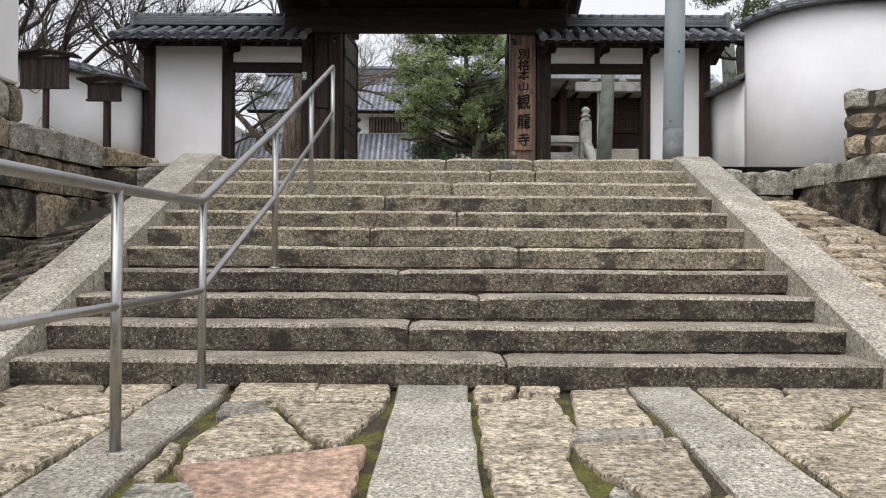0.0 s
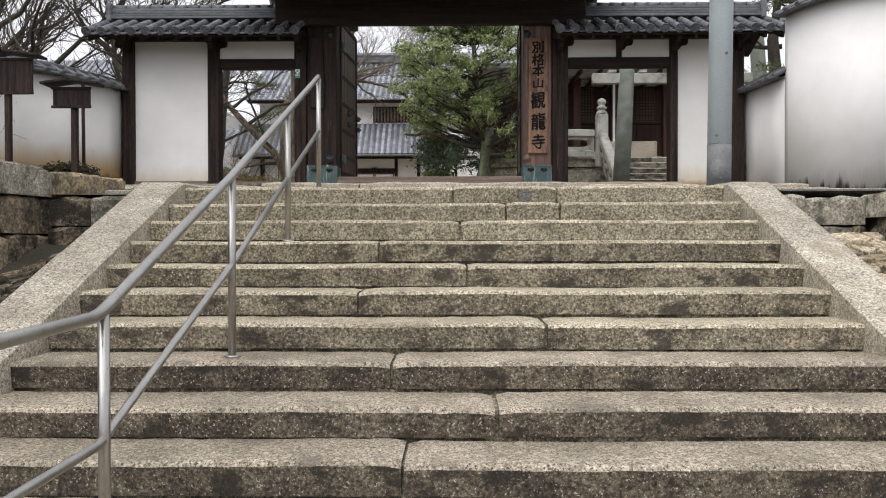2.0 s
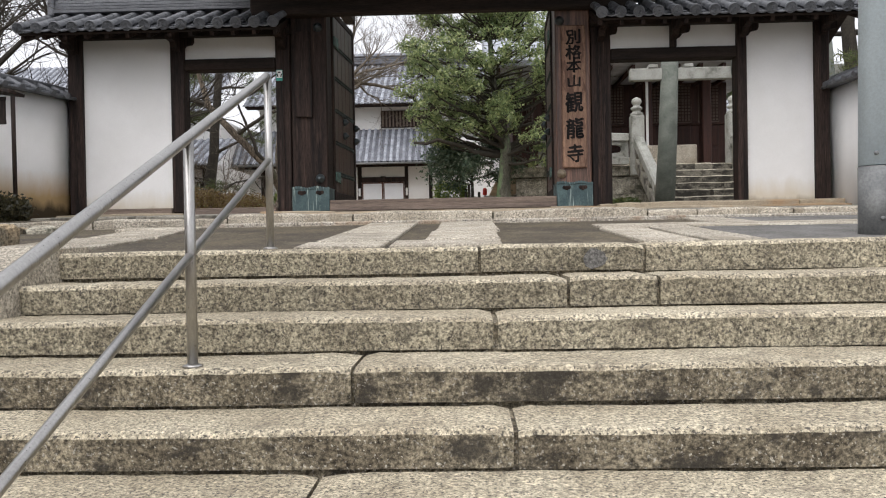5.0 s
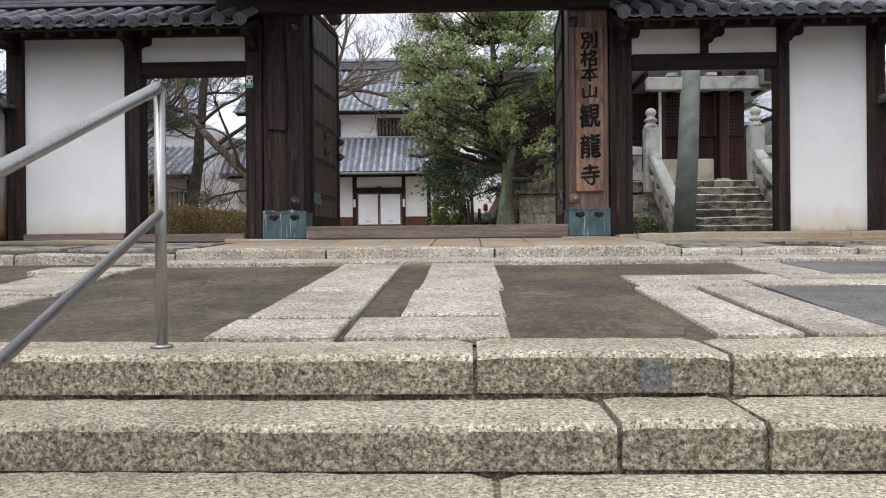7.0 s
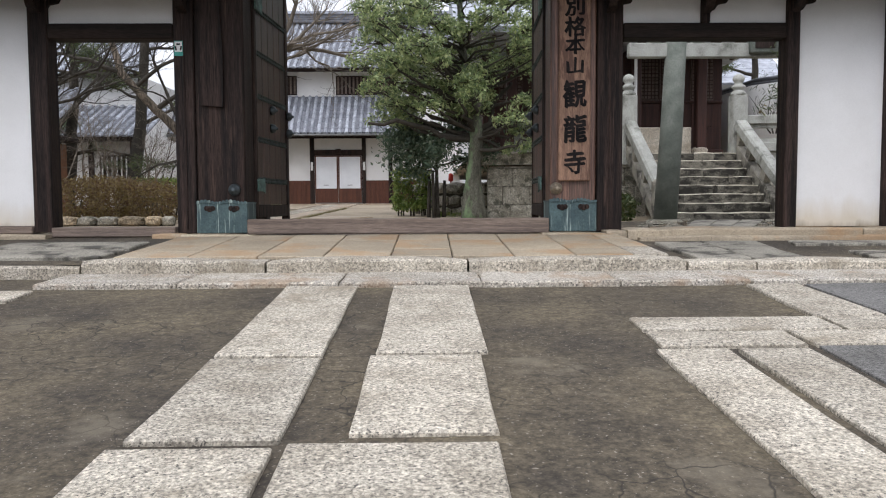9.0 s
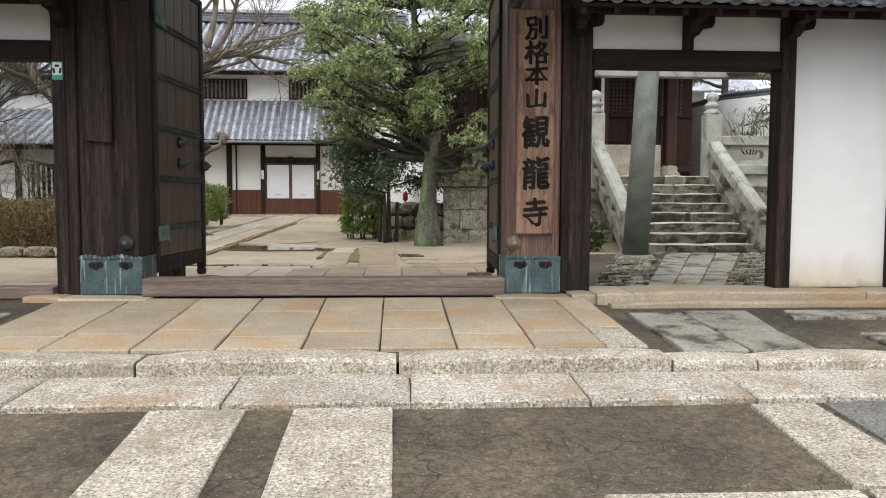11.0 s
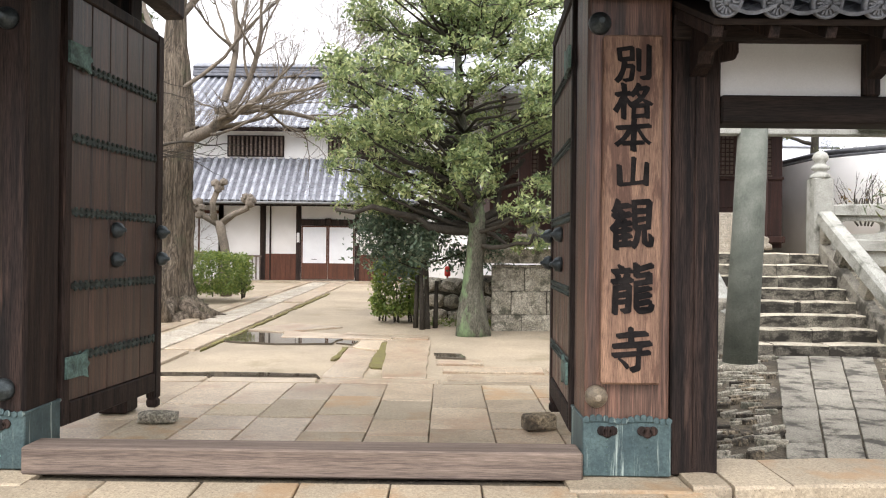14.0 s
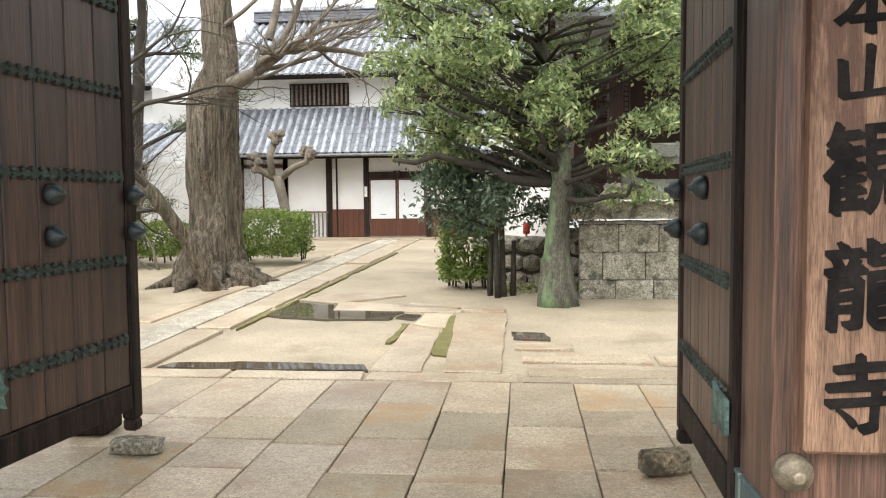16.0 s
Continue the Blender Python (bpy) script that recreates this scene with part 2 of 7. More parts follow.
wood_orange = surface("orange_board_wood", (0.26, 0.12, 0.055), (0.18, 0.08, 0.04), 2, 20, stretch=(0.4, 6, 6), rough=0.7, bump=0.3, dist=0.003, fine_amt=0.3, rand=0.1)
ink = surface("black_ink", (0.009, 0.008, 0.008), (0.02, 0.017, 0.016), 8, 60, rough=0.8, bump=0.1, fine_amt=0.3, rand=0, spec=0.1)
copper = surface("verdigris_copper", (0.085, 0.128, 0.13), (0.05, 0.078, 0.084), 3, 60, rough=0.55, bump=0.25, dist=0.002, metal=0.25,
                 fine_amt=0.25, stain=((0.46, 0.55, 0.50), 4, 0.57, 0.75, (6, 6, 0.3)), rand=0.08)
copper_pale = surface("pale_verdigris", (0.15, 0.24, 0.21), (0.06, 0.09, 0.08), 9, 70, rough=0.7, bump=0.4, dist=0.003, metal=0.15, fine_amt=0.4, rand=0.1)
copper_dull = surface("darkened_copper_band", (0.07, 0.088, 0.078), (0.035, 0.042, 0.038), 9, 70, rough=0.6, bump=0.4, dist=0.003, metal=0.3, fine_amt=0.4, rand=0.1)
bronze = surface("dull_bronze_boss", (0.085, 0.10, 0.105), (0.05, 0.06, 0.062), 8, 60, rough=0.45, bump=0.2, dist=0.002, metal=0.6, fine_amt=0.3, rand=0.15)
brass = surface("worn_brass_cap", (0.30, 0.25, 0.18), (0.20, 0.17, 0.13), 8, 60, rough=0.45, bump=0.2, dist=0.002, metal=0.5, fine_amt=0.3, rand=0.1)
tile = surface("grey_roof_tile", (0.125, 0.13, 0.14), (0.075, 0.079, 0.086), 5, 60, rough=0.5, bump=0.25, dist=0.003, fine_amt=0.3,
               stain=((0.25, 0.25, 0.25), 4, 0.62, 0.5, UP), rand=0.28, spec=0.5)
tile_far = surface("silver_grey_roof_tile", (0.405, 0.425, 0.466), (0.230, 0.243, 0.270), 2.5, 20, rough=0.45, bump=0.2, dist=0.004, fine_amt=0.25, rand=0.18, spec=0.5)
tile_pan = surface("blue_grey_pan_tile", (0.143, 0.150, 0.169), (0.086, 0.090, 0.105), 3, 20, rough=0.5, bump=0.2, dist=0.004, fine_amt=0.3, rand=0.1, spec=0.5)
steel = surface("brushed_stainless_steel", (0.44, 0.43, 0.41), (0.36, 0.35, 0.335), 4, 120, stretch=(1, 1, 0.2), rough=0.34, bump=0.06, dist=0.001,
                fine_amt=0.12, metal=1.0, rand=0.04, spec=0.5)
pole_paint = surface("pale_blue_paint", (0.52, 0.60, 0.65), (0.46, 0.53, 0.575), 2, 60, rough=0.5, bump=0.1, dist=0.002, fine_amt=0.08,
                     stain=((0.24, 0.25, 0.25), 3, 0.66, 0.5, (1, 1, 0.5)), rand=0)
zinc = surface("bare_zinc_sleeve", (0.22, 0.225, 0.22), (0.15, 0.155, 0.155), 5, 60, rough=0.6, bump=0.1, dist=0.002, fine_amt=0.2, metal=0.3, rand=0)
green_stone = surface("green_weathered_granite", (0.165, 0.175, 0.15), (0.105, 0.118, 0.098), 3, 90, rough=0.85, bump=0.5, dist=0.006,
                      fine_amt=0.4, stain=((0.20, 0.21, 0.18), 3, 0.58, 0.6, (1, 1, 0.5)), rand=0)
pale_stone = surface("pale_carved_stone", (0.40, 0.40, 0.36), (0.28, 0.28, 0.245), 3, 70, rough=0.85, bump=0.5, dist=0.006,
                     fine_amt=0.35, stain=((0.10, 0.105, 0.085), 3, 0.56, 0.7, UP), rand=0.1)
# shrine stair: skylight painted into warm treads, shade into risers, plus dark stains
shrine_tread = surface("lit_worn_tread", (0.50, 0.455, 0.36), (0.35, 0.315, 0.245), 3, 60, rough=0.85, bump=0.6, dist=0.006, fine_amt=0.35, stain=((0.12, 0.11, 0.08), 3, 0.55, 0.6, UP), rand=0.1)
shrine_riser = surface("shaded_streaked_shrine_riser", (0.20, 0.185, 0.15), (0.075, 0.07, 0.057), 3, 50, rough=0.9, bump=0.8, dist=0.008, fine_amt=0.5, stain=((0.022, 0.02, 0.017), 2.4, 0.47, 0.9, (1, 1, 2)), rand=0.2)
shrine_step = surface("lichened_step_stone", (0.30, 0.28, 0.23), (0.19, 0.175, 0.145), 3, 70, rough=0.9, bump=0.7, dist=0.008,
                      fine_amt=0.45, stain=((0.05, 0.047, 0.038), 3, 0.52, 0.85, UP), rand=0.14)
bark = surface("shaggy_bark", (0.27, 0.22, 0.165), (0.085, 0.068, 0.05), 2.6, 9, stretch=(7, 7, 0.4), rough=0.95, bump=1.0, dist=0.12,
               fine_amt=0.6, stain=((0.13, 0.14, 0.085), 2, 0.56, 0.5, UP), rand=0.05)
bark_green = surface("algae_bark", (0.135, 0.13, 0.10), (0.065, 0.062, 0.046), 3, 30, stretch=(2, 2, 0.7), rough=0.95, bump=0.9, dist=0.025, fine_amt=0.5,
                     stain=((0.18, 0.27, 0.13), 2.2, 0.50, 0.75, (1, 1, 0.5)), rand=0.05)
bark_dark = surface("dark_bark", (0.06, 0.052, 0.04), (0.04, 0.035, 0.028), 4, 40, stretch=(2, 2, 0.6), rough=0.95, bump=0.8, dist=0.02, fine_amt=0.4, rand=0.1)
twig = surface("grey_twig", (0.216, 0.182, 0.142), (0.135, 0.115, 0.092), 4, 40, rough=0.9, bump=0.3, dist=0.005, fine_amt=0.3, rand=0.1)
red_paint = surface("red_enamel", (0.55, 0.05, 0.035), (0.48, 0.045, 0.03), 4, 60, rough=0.45, bump=0.05, fine_amt=0.06, rand=0)
white_paint = surface("white_paint", (0.78, 0.78, 0.76), (0.72, 0.72, 0.70), 4, 60, rough=0.5, bump=0.05, fine_amt=0.05, rand=0)
paper = surface("white_door_paper", (0.76, 0.78, 0.80), (0.70, 0.72, 0.74), 2, 40, rough=0.8, bump=0.05, fine_amt=0.03, rand=0)
teal_paint = surface("teal_plaque_paint", (0.06, 0.33, 0.27), (0.05, 0.29, 0.24), 8, 60, rough=0.4, bump=0.03, fine_amt=0.05, rand=0)


def leaf_mat(name, ca, cb, cc):
    m, n, l, p = node_mat(name)
    geo, oi = n.new("ShaderNodeNewGeometry"), n.new("ShaderNodeTexCoord")
    ramp = n.new("ShaderNodeValToRGB")
    e = ramp.color_ramp.elements
    e[0].color, e[1].color = (*ca, 1), (*cc, 1)
    mid = e.new(0.55)
    mid.color = (*cb, 1)
    l.new(geo.outputs["Random Per Island"], ramp.inputs[0])
    l.new(ramp.outputs[0], p.inputs["Base Color"])
    p.inputs["Roughness"].default_value = 0.42
    tr = n.new("ShaderNodeBsdfTranslucent")
    l.new(ramp.outputs[0], tr.inputs["Color"])
    mx = n.new("ShaderNodeMixShader")
    mx.inputs[0].default_value = 0.42
    l.new(p.outputs[0], mx.inputs[1])
    l.new(tr.outputs[0], mx.inputs[2])
    l.new(mx.outputs[0], n["Material Output"].inputs["Surface"])
    return m


leaf_ever = leaf_mat("evergreen_leaf", (0.10, 0.15, 0.065), (0.27, 0.34, 0.14), (0.54, 0.58, 0.28))
leaf_blue = leaf_mat("dark_glossy_leaf", (0.05, 0.085, 0.055), (0.10, 0.15, 0.095), (0.22, 0.26, 0.17))
leaf_hedge = leaf_mat("hedge_leaf", (0.09, 0.14, 0.03), (0.17, 0.24, 0.05), (0.30, 0.34, 0.09))
leaf_brown = leaf_mat("winter_azalea_leaf", (0.10, 0.050, 0.028), (0.16, 0.115, 0.042), (0.25, 0.185, 0.065))
leaf_pine = leaf_mat("pine_needle", (0.05, 0.075, 0.025), (0.09, 0.115, 0.04), (0.15, 0.16, 0.06))
grass_dry = leaf_mat("dry_dark_grass", (0.03, 0.03, 0.015), (0.055, 0.05, 0.025), (0.10, 0.085, 0.04))


def water_mat():
    m, n, l, p = node_mat("puddle_water")
    p.inputs["Base Color"].default_value = (0.09, 0.075, 0.055, 1)
    p.inputs["Roughness"].default_value = 0.04
    p.inputs["IOR"].default_value = 1.33
    p.inputs["Specular IOR Level"].default_value = 0.6
    return m


water = water_mat()


# ---- building helpers ----
ORG = {}


def thing(name, loc, label, category, group="", kind=""):
    e = new(name)
    e.location = loc
    e.empty_display_size = 0.1
    ORG[e] = Vector(loc)
    return tagged(e, label, category, group, kind)


def mesh_of(name, bm, mats, org):
    bmesh.ops.translate(bm, verts=bm.verts, vec=-Vector(org))
    me = bpy.data.meshes.new(name)
    bm.to_mesh(me)
    bm.free()
    for m in mats if isinstance(mats, (list, tuple)) else [mats]:
        me.materials.append(m)
    return me


def part(name, bm, mats, parent, label="", smooth=False):
    org = ORG[parent]
    ob = new(name, mesh_of(name, bm, mats, org))
    ob.parent = parent
    ORG[ob] = org
    if smooth:
        ob.data.shade_smooth()
    return tagged(ob, label)


def solid(name, bm, mats, label, category, kind="", group="", smooth=False):
    cs = [v.co for v in bm.verts]
    org = Vector([(min(c[i] for c in cs) + max(c[i] for c in cs)) / 2 for i in range(2)] + [min(c[2] for c in cs)])
    ob = new(name, mesh_of(name, bm, mats, org))
    ob.location = org
    ORG[ob] = org
    if smooth:
        ob.data.shade_smooth()
    return tagged(ob, label, category, group, kind)


def piece(name, me, parent, m):
    """One of many alike pieces: an object of its own on a shared mesh."""
    ob = new(name, me)
    ob.parent = parent
    ob.matrix_local = Matrix.Translation(-ORG[parent]) @ m
    return ob


def own_piece(name, bm, mats, parent, smooth=False):
    """A piece with a mesh of its own, its origin at its centre."""
    cs = [v.co for v in bm.verts]
    org = sum(cs, Vector()) / len(cs)
    ob = new(name, mesh_of(name, bm, mats, org))
    ob.parent = parent
    ob.location = org - ORG[parent]
    if smooth:
        ob.data.shade_smooth()
    return ob


def box(bm, x0, x1, y0, y1, z0, z1, bev=0.006, mi=0, m=None):
    c, h = ((x0 + x1) / 2, (y0 + y1) / 2, (z0 + z1) / 2), (abs(x1 - x0) / 2, abs(y1 - y0) / 2, abs(z1 - z0) / 2)
    b = min(bev, *[k * 0.45 for k in h])
    vs = {}
    for sx in (-1, 1):
        for sy in (-1, 1):
            for sz in (-1, 1):
                for ax in range(3):
                    q = [c[i] + (sx, sy, sz)[i] * (h[i] - (0 if i == ax else b)) for i in range(3)]
                    q = Vector(q)
                    vs[sx, sy, sz, ax] = bm.verts.new(m @ q if m else q)
    new_faces = []
    for ax in range(3):
        u, w = (ax + 1) % 3, (ax + 2) % 3
        for s in (-1, 1):
            ring = []
            for a, d in ((-1, -1), (1, -1), (1, 1), (-1, 1)):
                k = [0, 0, 0]
                k[ax], k[u], k[w] = s, a, d
                ring.append(vs[(*k, ax)])
            new_faces.append(bm.faces.new(ring if s > 0 else ring[::-1]))
        for a in (-1, 1):
            for d in (-1, 1):
                k0, k1 = [0, 0, 0], [0, 0, 0]
                k0[u], k0[w], k0[ax] = a, d, -1
                k1[u], k1[w], k1[ax] = a, d, 1
                ring = [vs[(*k0, u)], vs[(*k1, u)], vs[(*k1, w)], vs[(*k0, w)]]
                new_faces.append(bm.faces.new(ring if a * d < 0 else ring[::-1]))
    for sx in (-1, 1):
        for sy in (-1, 1):
            for sz in (-1, 1):
                ring = [vs[sx, sy, sz, i] for i in range(3)]
                new_faces.append(bm.faces.new(ring if sx * sy * sz > 0 else ring[::-1]))
    for f in new_faces:
        f.material_index = mi
    return bm


def tube(bm, pts, radii, n=8, caps=True, mi=0):
    pts = [Vector(p) for p in pts]
    if isinstance(radii, (int, float)):
        radii = [radii] * len(pts)
    rings = []
    side = None
    for i, p in enumerate(pts):
        d = (pts[min(i + 1, len(pts) - 1)] - pts[max(i - 1, 0)]).normalized()
        if side is None:
            side = d.orthogonal().normalized()
        side = (side - d * side.dot(d)).normalized()
        up = d.cross(side)
        rings.append([bm.verts.new(p + radii[i] * (math.cos(2 * math.pi * k / n) * side + math.sin(2 * math.pi * k / n) * up)) for k in range(n)])
    for a, b in zip(rings, rings[1:]):
        for k in range(n):
            f = bm.faces.new((a[k], a[(k + 1) % n], b[(k + 1) % n], b[k]))
            f.material_index, f.smooth = mi, n > 4
    if caps:
        bm.faces.new(rings[0][::-1]).material_index = mi
        bm.faces.new(rings[-1]).material_index = mi
    return bm


def lathe(bm, prof, c, n=16, axis="z", mi=0):
    rings = []
    for r, h in prof:
        ring = []
        for k in range(n):
            a = 2 * math.pi * k / n
            q = (r * math.cos(a), r * math.sin(a), h)
            if axis == "y":
                q = (r * math.cos(a), -h, r * math.sin(a))
            if axis == "x":
                q = (h, r * math.cos(a), r * math.sin(a))
            ring.append(bm.verts.new(Vector(c) + Vector(q)))
        rings.append(ring)
    for a, b in zip(rings, rings[1:]):
        for k in range(n):
            f = bm.faces.new((a[k], a[(k + 1) % n], b[(k + 1) % n], b[k]))
            f.smooth, f.material_index = True, mi
    bm.faces.new(rings[0][::-1])
    bm.faces.new(rings[-1])
    return bm


def inset(poly, d):
    c = Vector((sum(p[0] for p in poly) / len(poly), sum(p[1] for p in poly) / len(poly)))
    out = []
    for p in poly:
        v = Vector(p) - c
        out.append(c + v * max(0.2, 1 - d / max(v.length, 1e-3)))
    return out


def prism(bm, poly, zf, thick, bev=0.01, lift=0.0, mi=0):
    """A slab: poly seen from above, anticlockwise; its top follows zf(x, y)."""
    zc = zf if callable(zf) else (lambda x, y: zf)
    inn = inset(poly, bev)
    top = [bm.verts.new((p[0], p[1], zc(p[0], p[1]) + lift)) for p in inn]
    rim = [bm.verts.new((p[0], p[1], zc(p[0], p[1]) + lift - bev * 0.8)) for p in poly]
    bot = [bm.verts.new((p[0], p[1], zc(p[0], p[1]) + lift - thick)) for p in poly]
    k = len(poly)
    fs = [bm.faces.new(top), bm.faces.new(bot[::-1])]
    for a, b in ((rim, top), (bot, rim)):
        for i in range(k):
            fs.append(bm.faces.new((a[i], a[(i + 1) % k], b[(i + 1) % k], b[i])))
    for f in fs:
        f.material_index = mi
    return bm


def rough_poly(poly, step, amp, rng):
    """The outline cut into shorter edges and made uneven."""
    out = []
    for a, b in zip(poly, list(poly[1:]) + [poly[0]]):
        a, b = Vector(a), Vector(b)
        k = max(1, int((b - a).length / step))
        for i in range(k):
            q = a.lerp(b, i / k)
            out.append((q[0] + rng.uniform(-amp, amp), q[1] + rng.uniform(-amp, amp)))
    return out


def rect(x0, x1, y0, y1):
    return [(x0, y0), (x1, y0), (x1, y1), (x0, y1)]


def stone_bar(bm, x0, x1, y0, y1, z0, z1, rng, bev=0.02, amp=0.006, seg=0.22, front=0, under=0.0):
    """A long hewn block along x with uneven, worn edges; its front face takes material 1."""
    prof = [(y0 + under, z0), (y0, z1 - bev), (y0 + bev * 0.4, z1 - bev * 0.35), (y0 + bev * 1.1, z1), (y1 - bev, z1), (y1, z1 - bev), (y1, z0)]
    n = max(2, int((x1 - x0) / seg))
    rings = []
    for i in range(n + 1):
        x = x0 + (x1 - x0) * i / n
        end = bev * 0.5 if i in (0, n) else 0
        sag = amp * math.sin(3.1 * x + 7 * z1)
        ring = []
        for j, (y, z) in enumerate(prof):
            ey = (end if y < y0 + bev * 2 else -end)
            ez = -end if z > z0 + 0.02 else 0
            ring.append(bm.verts.new((x, y + ey + rng.uniform(-amp, amp), z + ez + (sag + rng.uniform(-amp, amp) if z > z0 + 0.02 else 0))))
        rings.append(ring)
    k = len(prof)
    for a, b in zip(rings, rings[1:]):
        for j in range(k):
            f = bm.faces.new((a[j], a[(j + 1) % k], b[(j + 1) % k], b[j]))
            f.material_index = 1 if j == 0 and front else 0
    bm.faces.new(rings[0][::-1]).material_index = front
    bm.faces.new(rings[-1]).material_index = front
    bmesh.ops.recalc_face_normals(bm, faces=bm.faces)
    return bm


def boulder(bm, c, s, rng, amp=0.22, sub=2, square=0.74):
    """A rough lump, roughly box-like, of size s round c."""
    tmp = bmesh.new()
    bmesh.ops.create_icosphere(tmp, subdivisions=sub, radius=1.0)
    tmp.verts.index_update()
    off = Vector((rng.uniform(0, 99), rng.uniform(0, 99), rng.uniform(0, 99)))
    vs = []
    for v in tmp.verts:
        d = v.co.copy()
        m = max(abs(d.x), abs(d.y), abs(d.z))
        d = d.lerp(d / m, square)
        d *= 1 + amp * noise.noise(d * 1.6 + off)
        vs.append(bm.verts.new(Vector(c) + Vector((d.x * s[0] / 2, d.y * s[1] / 2, d.z * s[2] / 2))))
    for f in tmp.faces:
        bm.faces.new([vs[v.index] for v in f.verts])
    tmp.free()
    return bm


# ---- ground levels ----
def z_landing(x, y):
    return 0.06 + 0.06 * (y - 4.2)


def z_platform(x, y):
    return 1.90 + 0.066 * (y - 8.85)


def z_front(x, y):
    return 2.32 + 0.052 * (y - 13.5) - (0.04 if x > 2.2 else 0.0)


def z_court(x, y):
    return 2.33 + 0.018 * (y - 19.7)


def sheet(name, x0, x1, y0, y1, zf, m, label, category, step=1.0, drop=0.0, amp=0.0):
    bm = bmesh.new()
    nx, ny = max(1, int((x1 - x0) / step)), max(1, int((y1 - y0) / step))
    g = [[bm.verts.new((x0 + (x1 - x0) * i / nx, y0 + (y1 - y0) * j / ny, 0)) for i in range(nx + 1)] for j in range(ny + 1)]
    for row in g:
        for v in row:
            v.co.z = zf(v.co.x, v.co.y) - drop + amp * noise.noise(Vector((v.co.x * 0.7, v.co.y * 0.7, 3)))
    for j in range(ny):
        for i in range(nx):
            bm.faces.new((g[j][i], g[j][i + 1], g[j + 1][i + 1], g[j + 1][i])).smooth = True
    return solid(name, bm, m, label, category, "structure")


def z_base(x, y):
    prof = ((-700, -1.3), (-2, -1.3), (1.8, -0.9), (4.4, -0.35), (8.9, 1.45), (13, 1.95), (16, 2.1), (20, 2.2), (60, 2.3), (700, 2.3))
    for (a, za), (b, zb) in zip(prof, prof[1:]):
        if y <= b:
            return za + (zb - za) * (y - a) / (b - a)
    return 2.3


bm = bmesh.new()
ys = [-700, -60, -2, 1.8, 4.4, 8.9, 13, 16, 20, 60, 200, 700]
cols = [-700, -60, 0, 60, 700]
g = [[bm.verts.new((x, y, z_base(x, y))) for x in cols] for y in ys]
for j in range(len(ys) - 1):
    for i in range(len(cols) - 1):
        bm.faces.new((g[j][i], g[j][i + 1], g[j + 1][i + 1], g[j + 1][i]))
ground = solid("ground", bm, earth_dark, "dark damp earth round the temple", "ground", "structure")

# ---- landing at the foot of the steps, and the flight below it ----
landing = sheet("pavement_landing", -5.2, 5.2, 1.9, 4.5, z_landing, mossy, "mossy earth joints under old flagstones", "pavement", 0.25, 0.03, 0.02)
bm = bmesh.new()
for k in range(7):
    box(bm, -2.7, 2.8, 1.9 - 0.42 * (k + 1), 1.9 - 0.42 * k, -1.6, -0.085 - 0.165 * (k + 1), 0.012)
box(bm, -2.7, 2.8, -4.5, 1.9 - 0.42 * 7, -1.6, -0.085 - 0.165 * 8, 0.01)
solid("lower_steps", bm, granite, "lower flight of worn granite steps", "steps", "structure")

# ---- main flight ----
A0, TREAD, Z0, RISE = 4.22, 0.412, 0.045, 0.170
# stepped core behind the blocks, one closed profile
prof = [(A0 + 0.06, -0.3)]
for k in range(1, 12):
    yk = A0 + TREAD * (k - 1) + 0.06
    prof += [(yk, max(-0.2, Z0 + RISE * (k - 1) - 0.03)), (yk, Z0 + RISE * k - 0.03)]
prof += [(8.84, Z0 + RISE * 11 - 0.03), (8.84, -0.3)]
bm = bmesh.new()
l_, r_ = [bm.verts.new((-2.56, y, z)) for y, z in prof], [bm.verts.new((2.64, y, z)) for y, z in prof]
bm.faces.new(l_)
bm.faces.new(r_[::-1])
for i in range(len(prof)):
    bm.faces.new((l_[i], r_[i], r_[(i + 1) % len(prof)], l_[(i + 1) % len(prof)]))
bmesh.ops.recalc_face_normals(bm, faces=bm.faces)
stairs = solid("stone_steps", bm, granite_riser, "broad flight of eleven weathered granite steps", "steps", "structure")
rng = random.Random(5)
JOINTS = {1: (0.39,), 2: (-0.2,), 3: (0.26,), 4: (-0.32,), 5: (0.61,), 6: (-0.61,), 7: (0.13,), 8: (-0.55,), 9: (0.09,), 10: (0.50, 0.98), 11: (0.03, 1.0)}
for k in range(1, 12):
    yk, zk = A0 + TREAD * (k - 1), Z0 + RISE * k
    cuts = [-2.56, *JOINTS[k], 2.64]
    for a, b in zip(cuts, cuts[1:]):
        bm = bmesh.new()
        dy, dz = rng.uniform(-0.012, 0.012), rng.uniform(-0.006, 0.006)
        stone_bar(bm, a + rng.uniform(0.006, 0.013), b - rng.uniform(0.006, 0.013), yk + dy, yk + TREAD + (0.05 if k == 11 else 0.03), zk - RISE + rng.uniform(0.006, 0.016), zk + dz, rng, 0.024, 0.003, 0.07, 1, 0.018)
        # slot 1 darkens the upright faces to deepen their shade against the treads
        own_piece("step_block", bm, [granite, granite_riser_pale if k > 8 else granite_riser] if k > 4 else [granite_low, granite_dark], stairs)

bm = bmesh.new()
prism(bm, rough_poly([(0.075 * math.cos(a), 0.06 * math.sin(a)) for a in [k * 0.628 for k in range(10)]], 0.04, 0.012, rng), 0.0, 0.004, 0.001)
bm.transform(pose(0.70, A0 + TREAD * 10 - 0.012, Z0 + RISE * 11 - 0.085, 90))
part("tar_spot", bm, gravel, stairs, "grey tar spot on the riser")
